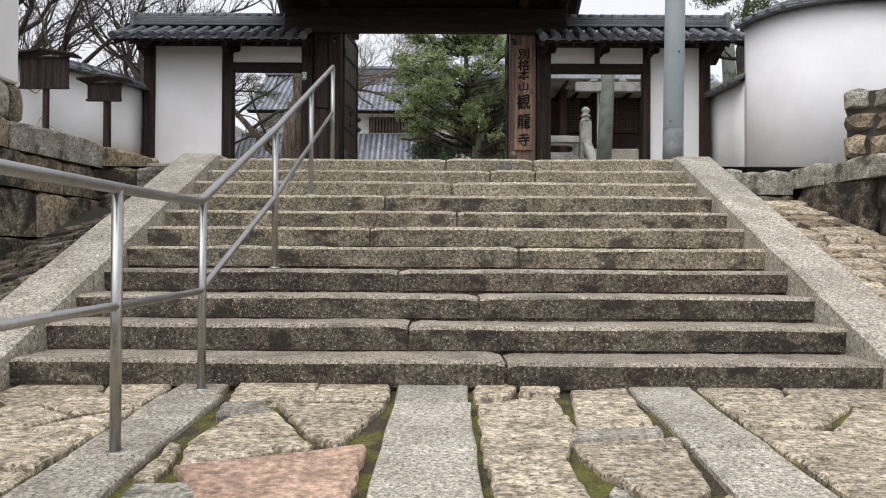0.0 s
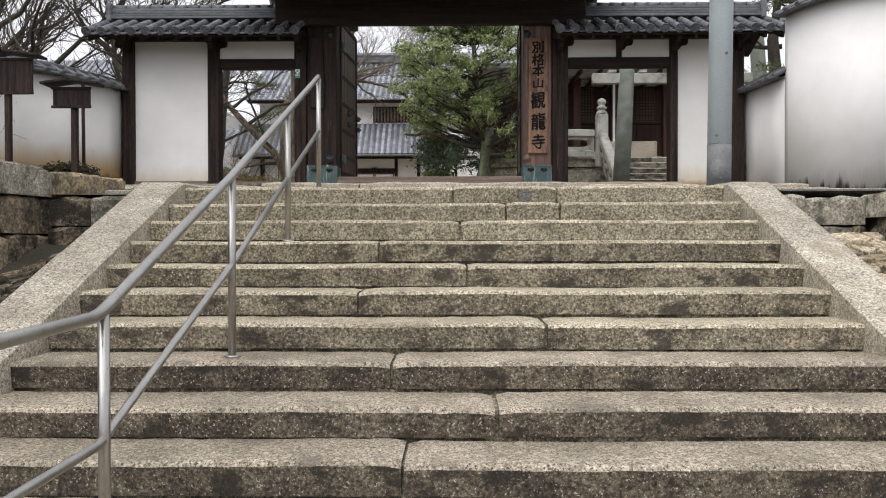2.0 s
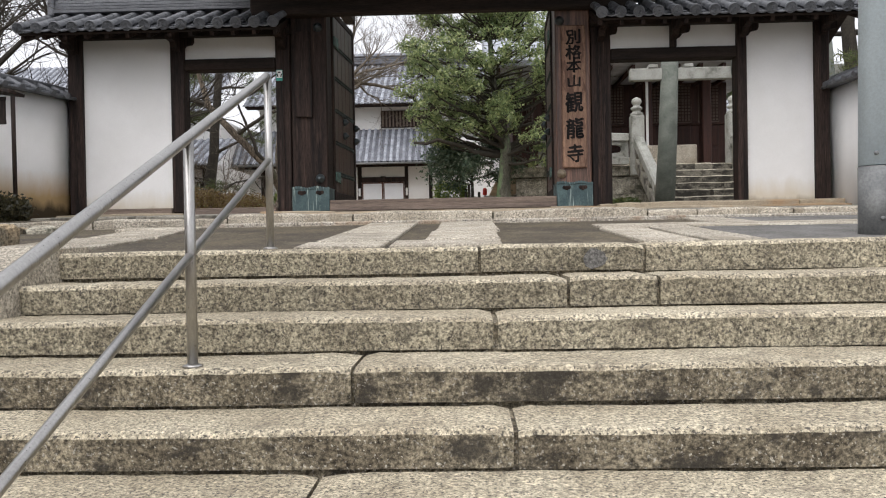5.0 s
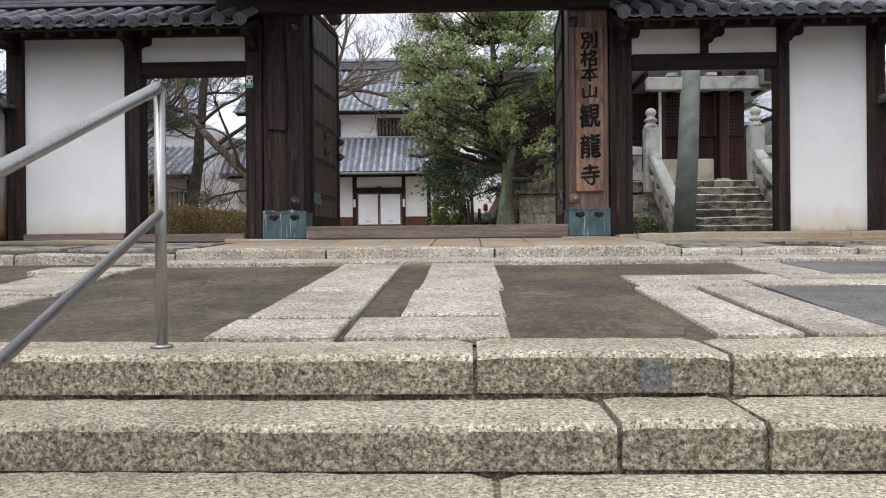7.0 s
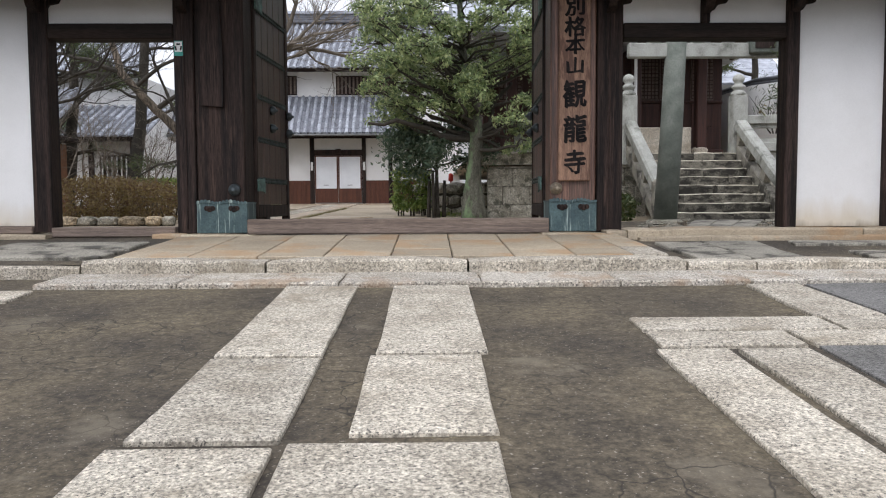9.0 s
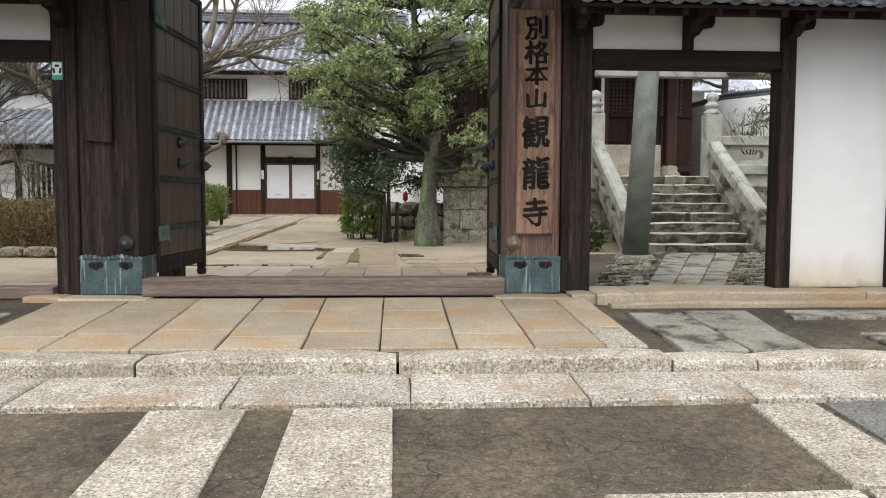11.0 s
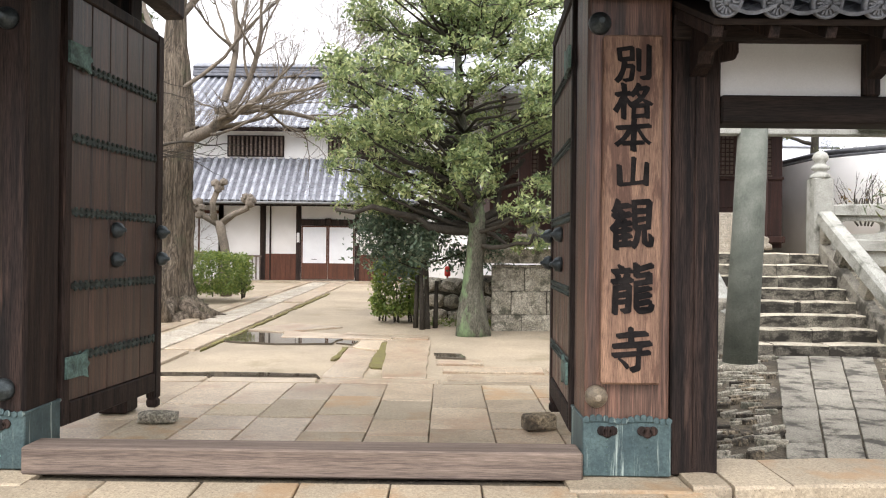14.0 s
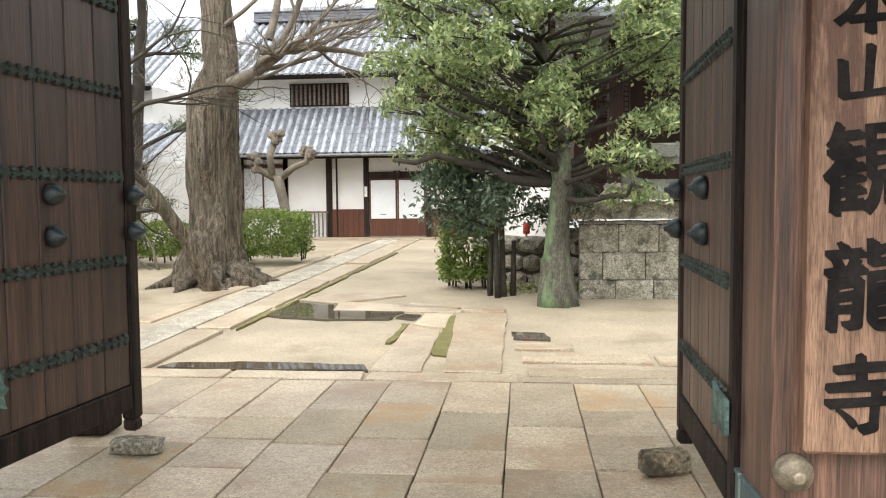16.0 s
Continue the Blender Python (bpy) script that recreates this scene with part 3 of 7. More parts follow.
# sloping kerbs of the flight
SL, KERB = 0.386, 0.4126
for name, xa, xb, cutsy in (("left", -2.90, -2.50, (3.7, 5.3, 6.8, 8.30)), ("right", 2.56, 2.96, (3.85, 5.55, 6.95, 8.26))):
    side = thing("stair_kerb", ((xa + xb) / 2, 4.2, 0.0), "pale hewn granite kerb sloping beside the steps", "kerb", "stair kerbs", "structure")
    for a, b in zip(cutsy, cutsy[1:]):
        za, zb = 0.275 + KERB * (a - 4.22), 0.275 + KERB * (b - 4.22)
        bm = bmesh.new()
        last = b == cutsy[-1]
        pts = [(a + 0.006, za - 0.42), (a + 0.006, za), (b - 0.006, zb)] + ([(b + 0.42, zb + 0.012), (b + 0.42, zb - 0.5)] if last else [(b - 0.006, zb - 0.42)])
        bev = 0.03
        lo, li, ri, ro = ([], [], [], [])
        for x, row in ((xa, lo), (xa + bev, li), (xb - bev, ri), (xb, ro)):
            for i, (y, z) in enumerate(pts):
                edge = x in (xa, xb)
                row.append(bm.verts.new((x + rng.uniform(-0.006, 0.006), y, z - (bev * 0.7 if edge and z > za - 0.3 else 0))))
        for p, q in ((lo, li), (li, ri), (ri, ro)):
            for i in range(len(pts)):
                j = (i + 1) % len(pts)
                bm.faces.new((p[i], p[j], q[j], q[i]))
        bm.faces.new(lo)
        bm.faces.new(ro[::-1])
        bmesh.ops.recalc_face_normals(bm, faces=bm.faces)
        own_piece("kerb_stone", bm, granite_white, side)

# ---- landing flagstones ----
def clip_poly(poly, p, nrm):
    out = []
    for a, b in zip(poly, poly[1:] + poly[:1]):
        da, db = (Vector(a) - p).dot(nrm), (Vector(b) - p).dot(nrm)
        if da <= 0:
            out.append(a)
        if da * db < 0:
            out.append(tuple(Vector(a).lerp(Vector(b), da / (da - db))))
    return out


def cells(x0, x1, y0, y1, size, rng):
    """Irregular convex cells that fill a rectangle."""
    nx, ny = max(1, round((x1 - x0) / size)), max(1, round((y1 - y0) / size))
    seeds = [Vector((x0 + (i + rng.uniform(0.08, 0.92)) * (x1 - x0) / nx, y0 + (j + rng.uniform(0.08, 0.92)) * (y1 - y0) / ny)) for i in range(nx) for j in range(ny)]
    for s in seeds:
        poly = rect(x0, x1, y0, y1)
        for o in seeds:
            if o is not s and len(poly) > 2:
                poly = clip_poly(poly, (s + o) / 2, (o - s).normalized())
        if len(poly) > 2:
            yield poly


rng = random.Random(11)
for x0, x1, y0, y1 in ((-0.24, 0.17, 2.35, 3.86), (-0.24, 0.17, 1.92, 2.33), (1.09, 1.44, 3.1, 4.33), (1.09, 1.44, 1.92, 3.08), (-1.52, -1.19, 1.92, 2.9), (-1.52, -1.19, 2.92, 4.0), (-0.24, 0.16, 3.89, 4.30), (-1.5, -1.22, 4.03, 4.3)):
    bm = bmesh.new()
    prism(bm, rough_poly(rect(x0, x1, y0, y1), 0.25, 0.008, rng), z_landing, 0.1, 0.014, 0.01)
    own_piece("paving_slab", bm, granite_white, landing)
# large hand-laid stones of the two middle bands, then smaller broken ones
for q, m in (([(-0.62, 2.1), (-0.30, 2.1), (-0.32, 3.07), (-1.0, 2.78)], flag_red), ([(-1.0, 2.83), (-0.57, 3.08), (-0.8, 3.58), (-1.0, 3.5), (-1.06, 3.12)], flag),
             ([(-0.58, 3.27), (-0.44, 3.11), (-0.30, 3.8), (-0.82, 3.79)], flag), ([(-1.1, 3.87), (-0.7, 3.9), (-0.72, 4.32), (-1.15, 4.3)], flag), ([(-0.67, 3.9), (-0.3, 3.92), (-0.3, 4.3), (-0.68, 4.32)], flag),
             ([(-0.72, 2.18), (-0.92, 2.6), (-1.1, 2.58), (-1.08, 2.1)], ashlar), ([(-1.14, 2.72), (-1.07, 2.7), (-1.1, 3.05), (-1.15, 3.1)], flag), ([(-1.08, 3.58), (-0.86, 3.66), (-0.95, 3.82), (-1.12, 3.8)], ashlar),
             ([(0.21, 2.93), (0.53, 2.98), (0.62, 3.4), (0.62, 4.0), (0.22, 3.8)], flag), ([(0.22, 2.1), (0.55, 2.2), (0.52, 2.9), (0.22, 2.84)], flag),
             ([(0.66, 2.8), (0.83, 2.4), (1.0, 2.62), (1.06, 3.2), (0.6, 3.1)], flag), ([(0.67, 3.4), (1.03, 3.5), (1.06, 4.2), (0.76, 4.12)], flag), ([(0.21, 3.95), (0.38, 4.06), (0.44, 4.3), (0.22, 4.31)], flag),
             ([(0.46, 4.1), (0.66, 4.16), (0.68, 4.3), (0.5, 4.31)], flag), ([(0.62, 2.1), (0.78, 2.3), (0.66, 2.6), (0.58, 2.3)], ashlar), ([(0.88, 2.1), (1.04, 2.1), (1.04, 2.5), (0.9, 2.36)], flag), ([(0.6, 3.17), (1.0, 3.27), (1.02, 3.4), (0.66, 3.33)], ashlar)):
    bm = bmesh.new()
    prism(bm, rough_poly([tuple(v) for v in inset([Vector(v) for v in q], -0.03)], 0.06, 0.011, rng), z_landing, 0.1, 0.014, rng.uniform(0.004, 0.018))
    own_piece("flagstone", bm, m, landing)
for x0, x1, y0, y1, s in ((-2.9, -1.55, 1.92, 4.3, 0.42), (1.47, 3.0, 1.92, 4.3, 0.5), (3.05, 4.9, 1.92, 4.3, 0.6), (-4.9, -2.95, 1.92, 4.3, 0.6)):
    for poly in cells(x0, x1, y0, y1, s, rng):
        poly = inset(poly, rng.uniform(0.014, 0.032))
        bm = bmesh.new()
        prism(bm, rough_poly([tuple(p) for p in poly], 0.09, 0.017, rng), z_landing, 0.1, 0.016, rng.uniform(-0.004, 0.014))
        own_piece("flagstone", bm, flag_red if rng.random() < 0.04 else flag, landing)

# ---- slopes and retaining walls beside the flight ----
def z_slope(x, y):
    return 0.13 + SL * (y - 4.3) - 0.33 * max(0.0, min(1.0, (y - 4.9) / 3.2)) - (0.22 * max(0.0, min(1.0, (-3.05 - x) / 1.0)) if x < 0 else 0.0)


for name, x0, x1 in (("left", -4.6, -2.86), ("right", 2.92, 5.2)):
    sheet("slope_" + name, x0, x1, 2.0, 8.75, lambda x, y: max(z_slope(x, y), z_landing(x, y) - 0.02), earth_dark, "dark damp rubble slope beside the steps", "slope", 0.3, 0.02, 0.06)
rng = random.Random(3)
for xa, xb, m, cnt in ((-4.15, -2.92, rubble, 0.22), (2.98, 4.25, rubble_warm, 0.30)):
    slope_stones = thing("rubble_paving", ((xa + xb) / 2, 6.2, 0.8), "flat broken stones bedded in the slope", "rubble", "", "structure")
    for poly in cells(xa, xb, 4.25 * 1.8, 8.5 * 1.8, cnt, rng):
        bm = bmesh.new()
        poly = [Vector((v[0], v[1] / 1.8)) for v in poly]
        poly = [tuple(p) for p in inset(poly, rng.uniform(0.012, 0.03))]
        prism(bm, rough_poly(poly, 0.1, 0.018, rng), z_slope, 0.12, 0.008, rng.uniform(0.035, 0.075))
        own_piece("stone", bm, m if rng.random() < (0.93 if m is rubble else 0.4) else (flag if m is rubble_warm else ashlar), slope_stones)


def stone_wall(name, label, p0, p1, z0, z1, courses, length, m, rng, depth=0.35, gap=0.012, amp=0.12, sub=2, square=0.8):
    """Coursed rough blocks between two points of the plan."""
    p0, p1 = Vector((*p0, 0)), Vector((*p1, 0))
    d = (p1 - p0)
    run = d.length
    ang = math.atan2(d.y, d.x)
    w = thing(name, ((p0.x + p1.x) / 2, (p0.y + p1.y) / 2, z0), label, "stone wall", "", "structure")
    core = bmesh.new()
    box(core, 0.05, run - 0.05, 0.1, depth, z0 - 0.3, z1 - 0.06, 0.0, 0, Matrix.Translation(p0) @ Matrix.Rotation(ang, 4, "Z"))
    part("core", core, earth_dark, w)
    hs = [rng.uniform(0.8, 1.2) for _ in range(courses)]
    tot = sum(hs)
    z = z0
    for h in hs:
        h *= (z1 - z0) / tot
        x = -rng.uniform(0, 0.4) * length
        while x < run:
            l = length * rng.uniform(0.7, 1.35)
            a, b = max(0, x), min(run, x + l)
            if b - a > 0.08:
                bm = bmesh.new()
                if square >= 0.9:
                    stone_bar(bm, -(b - a - gap) / 2, (b - a - gap) / 2, -depth / 2, depth / 2, -(h - gap) / 2, (h - gap) / 2 - rng.uniform(0, 0.02), rng, 0.03, 0.013, 0.11)
                else:
                    boulder(bm, (0, 0, 0), (b - a - gap, depth, h - gap), rng, amp, sub, square)
                bm.transform(Matrix.Translation(p0) @ Matrix.Rotation(ang, 4, "Z") @ Matrix.Translation(((a + b) / 2, depth / 2 + rng.uniform(-0.02, 0.02), z + h / 2)))
                own_piece("stone", bm, m[rng.randrange(len(m))], w)
            x += l
        z += h
    return w


rng = random.Random(8)
stone_wall("retaining_wall_left", "old dark stone retaining wall beside the steps", (-4.55, 3.0), (-3.95, 10.3), -0.3, 1.85, 5, 0.6, [rubble, rubble, rubble_warm], rng, 0.35, 0.012, 0.1, 3, 0.9)
stone_wall("coping_left", "long pale lichened coping stones on the retaining wall", (-4.57, 3.0), (-3.93, 10.4), 1.85, 2.16, 1, 1.5, [ashlar, rubble_warm], rng, 0.42, 0.012, 0.06, 3, 0.95)
stone_wall("retaining_wall_back", "low coursed stone wall at the platform edge", (-4.0, 8.72), (-2.86, 8.72), 1.0, 1.86, 3, 0.55, [ashlar, rubble], rng, 0.35, 0.012, 0.1, 2, 0.9)
stone_wall("retaining_wall_right", "coursed ochre stone wall at the platform edge", (2.93, 8.6), (4.02, 8.6), 1.0, 1.84, 3, 0.5, [ashlar, rubble_warm], rng, 0.35, 0.012, 0.1, 2, 0.9)
stone_wall("boulder_wall_right", "dark mossy boulders edging the slope", (4.02, 8.7), (4.5, 5.2), 0.72, 1.74, 1, 1.5, [rubble], rng, 0.6, 0.01, 0.14, 3, 0.86)
stone_wall("coping_right", "flat grey stones capping the boulder wall", (4.0, 8.8), (4.45, 5.2), 1.62, 1.86, 1, 0.9, [ashlar], rng, 0.55, 0.012, 0.08, 3, 0.92)
stone_wall("boulder_pile_right", "ochre and grey boulders stacked against the white wall", (5.75, 10.9), (8.2, 9.4), 1.9, 3.3, 4, 0.5, [rubble_warm, rubble_warm, ashlar], rng, 0.6, 0.015, 0.25)

# plaster wall end above the left retaining wall
bm = bmesh.new()
box(bm, -4.98, -4.50, 3.0, 7.9, 2.62, 6.0, 0.02)
solid("wall_left_near", bm, plaster, "grey stained plaster wall standing on the stones", "wall", "structure")
stone_wall("wall_left_near_base", "rough blocks under the plaster wall", (-4.6, 3.0), (-4.45, 7.95), 2.16, 2.64, 1, 0.5, [ashlar, rubble_warm], rng, 0.4)

# ---- platform between the steps and the gate ----
platform = sheet("pavement_platform", -3.2, 7.0, 8.76, 13.3, z_platform, soil, "grey-brown packed earth between stone slabs", "pavement", 0.4, 0.0, 0.012)
sheet("pavement_side_left", -8.5, -3.0, 8.9, 16.5, lambda x, y: z_platform(x, y) - 0.02, soil, "dark earth beside the platform", "ground", 0.5, 0.0, 0.02)
bm = bmesh.new()
prism(bm, [(1.95, 8.98), (6.9, 8.98), (6.9, 11.0), (2.03, 11.0)], z_platform, 0.05, 0.004, 0.014)
solid("gravel_patch", bm, gravel, "dark gravelly asphalt patch", "paving", "structure")
bm = bmesh.new()
prism(bm, [(2.85, 11.5), (6.9, 11.5), (6.9, 13.0), (2.85, 12.6)], z_platform, 0.05, 0.004, 0.014)
solid("gravel_patch", bm, gravel, "mossy dark gravel patch beside the kerb", "paving", "structure")
rng = random.Random(21)
for q in (rect(-1.15, -0.60, 10.6, 12.62), rect(-1.16, -0.59, 9.44, 10.56), rect(-0.36, 0.21, 9.5, 10.6), rect(-0.33, 0.25, 10.64, 12.62),
          rect(-1.2, -0.6, 8.86, 9.38), rect(-0.57, 0.2, 8.86, 9.42), rect(1.12, 1.5, 8.88, 10.68), rect(1.56, 1.93, 8.88, 10.68),
          rect(1.17, 2.35, 11.1, 11.42), rect(2.37, 3.9, 11.1, 11.42), rect(1.17, 1.98, 10.74, 11.06), rect(2.0, 3.9, 10.74, 11.06), [(2.34, 11.45), (2.80, 11.45), (2.78, 12.6), (2.38, 12.6)], rect(3.92, 5.6, 11.1, 11.4),
          [(-3.45, 10.6), (-2.75, 10.5), (-3.0, 11.9), (-3.6, 12.0)], [(-3.6, 9.1), (-2.75, 9.0), (-2.75, 10.4), (-3.5, 10.5)], rect(-3.9, -3.0, 12.1, 12.5)):
    bm = bmesh.new()
    prism(bm, rough_poly([tuple(v) for v in inset([Vector(v) for v in q], 0.012)], 0.3, 0.005, rng), z_platform, 0.1, 0.01, 0.024)
    own_piece("paving_slab", bm, granite_white, platform)
cuts = (-3.1, -2.0, -0.76, 0.35, 1.43, 2.46, 2.9, 4.2, 5.6)
for a, b in zip(cuts, cuts[1:]):
    bm = bmesh.new()
    prism(bm, rough_poly(rect(a + 0.008, b - 0.008, 12.64, 13.26), 0.3, 0.008, rng), lambda x, y: 2.185 + 0.03 * (y - 12.6), 0.12, 0.015, 0.01)
    own_piece("kerb_apron_slab", bm, granite_apron, platform)

# ---- kerb and paving before the gate ----
front = sheet("pavement_gate_front", -6.4, 7.0, 13.3, 15.9, z_front, soil, "brown earth joints between gate paving slabs", "pavement", 0.5, 0.02, 0.01)
kerb = thing("kerb", (-0.4, 13.4, 2.1), "hewn granite kerb before the gate", "kerb", "", "structure")
for a, b, zt in ((-6.4, -4.7, 2.29), (-4.69, -3.01, 2.29), (-3.0, -1.45, 2.325), (-1.44, 0.27, 2.325), (0.28, 2.15, 2.325), (2.16, 2.75, 2.30), (2.76, 3.9, 2.295), (3.91, 5.6, 2.295)):
    bm = bmesh.new()
    stone_bar(bm, a + 0.005, b - 0.005, 13.25, 13.56, 2.05, zt, rng, 0.025, 0.007, 0.25)
    own_piece("kerb_stone", bm, granite_white, kerb)
colsx = (-2.86, -2.2, -1.58, -1.0, -0.4, 0.15, 0.7, 1.26, 1.78, 2.09)
for i, (a, b) in enumerate(zip(colsx, colsx[1:])):
    ycut = (13.57, 13.95 + 0.12 * (i % 3), 14.75 + 0.16 * (i % 2), 15.55) if i % 2 else (13.57, 14.0 + 0.1 * (i % 3), 15.55)
    for c, d in zip(ycut, ycut[1:]):
        bm = bmesh.new()
        prism(bm, rough_poly(rect(a + 0.006, b - 0.006, c + 0.006, d - 0.006), 0.3, 0.004, rng), z_front, 0.1, 0.01, 0.01)
        own_piece("paving_slab", bm, granite_white if i == 8 and c < 14 else granite_yellow, front)
for q in (rect(2.36, 2.84, 13.58, 14.95), rect(2.86, 3.36, 13.58, 14.2), [(2.87, 14.22), (3.37, 14.22), (3.48, 15.02), (2.87, 15.02)], [(3.78, 14.72), (5.4, 14.7), (5.4, 15.0), (3.84, 15.02)], rect(4.0, 5.4, 13.6, 14.1),
          rect(-4.3, -3.0, 13.6, 14.2), rect(-4.4, -3.0, 14.3, 14.9), rect(-5.8, -4.5, 13.8, 14.4)):
    bm = bmesh.new()
    prism(bm, rough_poly(q, 0.3, 0.008, rng), z_front, 0.1, 0.012, 0.012)
    own_piece("paving_slab", bm, shrine_step, front)

# ---- gate: stone footing ----
footing = thing("gate_footing", (0.5, 15.7, 2.35), "yellowed granite footing stones under the gate", "footing", "", "structure")
for a, b, y0, y1, z0, z1 in ((2.2, 2.55, 15.42, 16.05, 2.3, 2.49), (2.56, 4.9, 15.45, 16.05, 2.3, 2.49), (4.91, 5.75, 15.45, 16.05, 2.3, 2.49), (1.22, 1.95, 15.42, 16.2, 2.3, 2.455),
                             (1.96, 2.19, 15.45, 16.1, 2.3, 2.48), (-2.85, -2.05, 15.42, 16.2, 2.3, 2.455), (-3.2, -2.86, 15.5, 16.1, 2.3, 2.46), (-6.4, -4.4, 15.5, 16.05, 2.3, 2.46), (2.3, 5.7, 15.28, 15.44, 2.25, 2.41)):
    bm = bmesh.new()
    stone_bar(bm, a, b, y0, y1, z0, z1, rng, 0.02, 0.004, 0.4)
    own_piece("footing_stone", bm, granite_yellow, footing)

# ---- gate ----
gate = thing("temple_gate", (-0.42, 15.8, 2.45), "dark weathered wooden temple gate with open doors", "gate", "", "structure")


def timber(name, x0, x1, y0, y1, z0, z1, m=None, bev=0.012, parent=None, label=""):
    bm = bmesh.new()
    box(bm, x0, x1, y0, y1, z0, z1, bev)
    return part(name, bm, m or wood, parent or gate, label)


posts = {}
for sx, xa, xb in ((-1, -2.73, -2.17), (1, 1.35, 1.88)):
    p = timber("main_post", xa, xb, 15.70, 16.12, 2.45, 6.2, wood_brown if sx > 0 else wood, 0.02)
    posts[sx] = p
    bm = bmesh.new()
    box(bm, xa - 0.012, xb + 0.012, 15.685, 16.135, 2.455, 2.80, 0.008)
    n = 14
    for i in range(n):
        x = xa - 0.012 + (xb - xa + 0.024) * (i + 0.5) / n
        lathe(bm, [(0.02, 0.0), (0.02, 0.012)], (x, 15.683, 2.815 + 0.012 * math.sin(i * math.pi * 2 / 7)), 8, "y")
    box(bm, xa - 0.016, xb + 0.016, 15.68, 16.14, 2.795, 2.815, 0.004)
    sleeve = part("copper_sleeve", bm, copper, p, "verdigris copper sleeve with nail heads")
    for cx in (xa + 0.14, xb - 0.14):
        bm = bmesh.new()
        for ox, oz, r in ((0, 0, 0.036), (-0.035, 0.008, 0.03), (0.035, 0.008, 0.03)):
            lathe(bm, [(r, 0.0), (r, 0.006), (r * 0.7, 0.004)], (cx + ox, 15.682, 2.735 + oz), 12, "y")
        part("inlay", bm, wood, p, "cut-out showing bare wood")
        bm = bmesh.new()
        for oz in range(5):
            lathe(bm, [(0.006, 0), (0.004, 0.006)], (cx, 15.684, 2.49 + 0.05 * oz), 6, "y")
        part("nail_row", bm, copper_pale, p)
    for zc, m in ((2.955, brass if sx > 0 else bronze), (5.29, bronze)):
        cx = xa + 0.07 if sx > 0 else xb - 0.13
        bm = bmesh.new()
        lathe(bm, [(0.072, 0), (0.07, 0.02), (0.058, 0.05), (0.028, 0.065), (0.026, 0.08), (0.014, 0.086)], (cx, 15.698, zc), 18, "y")
        part("nail_cover", bm, m, p, "domed metal nail cover")
    # rear post and side jamb
    timber("rear_post", -2.62 if sx < 0 else 1.56, -2.36 if sx < 0 else 1.82, 17.72, 17.98, 2.37, 6.4, wood, 0.015)
for xa, xb in ((-2.98, -2.75), (1.90, 2.20)):
    timber("side_jamb", xa, xb, 15.74, 16.02, 2.45, 5.3, wood)
    timber("jamb_strip", (xa + xb) / 2 - 0.012, (xa + xb) / 2 + 0.012, 15.728, 15.75, 2.5, 5.2, wood, 0.004)
for xa, xb in ((-4.63, -4.41), (4.11, 4.26), (5.28, 5.50), (-6.26, -6.03)):
    timber("wall_post", xa, xb, 15.73, 15.98, 2.47, 5.3, wood)
timber("sill_beam", -2.15, 1.33, 15.62, 15.86, 2.44, 2.615, wood_sill, 0.012, label="grey weathered timber threshold")
timber("sill_beam", -4.4, -2.99, 15.66, 15.9, 2.42, 2.53, wood_sill, 0.01)
timber("wall_sill", -6.02, -4.64, 15.70, 15.96, 2.462, 2.545, wood_sill, 0.008)
timber("lintel", 2.205, 4.105, 15.735, 15.97, 4.685, 4.86, wood_x)
timber("lintel", -4.405, -2.985, 15.735, 15.97, 4.685, 4.86, wood_x)
timber("mullion", 3.11, 3.21, 15.74, 15.95, 4.862, 5.2, wood)
timber("main_beam", -3.3, 2.5, 15.52, 15.698, 5.44, 5.95, wood_x, 0.02)
timber("main_beam_back", -3.3, 2.5, 16.125, 16.35, 5.74, 5.95, wood_x, 0.02)
timber("main_beam_core", -2.165, 1.345, 15.702, 16.12, 5.64, 5.95, wood_x, 0.01)
for xa, xb in ((-6.3, -2.74), (1.89, 5.55)):
    timber("wall_plate", xa, xb, 15.70, 16.0, 5.2, 5.36, wood_x, 0.012)
for n_, xa, xb, za, zb in (("wall_panel", -6.028, -4.632, 2.55, 5.2), ("wall_panel", 4.262, 5.278, 2.495, 5.2), ("wall_panel", -4.408, -2.982, 4.862, 5.2), ("wall_panel", 2.202, 3.108, 4.862, 5.2), ("wall_panel", 3.212, 4.108, 4.862, 5.2)):
    timber(n_, xa, xb, 15.79, 15.93, za, zb, plaster_gate, 0.002, label="white plaster panel")
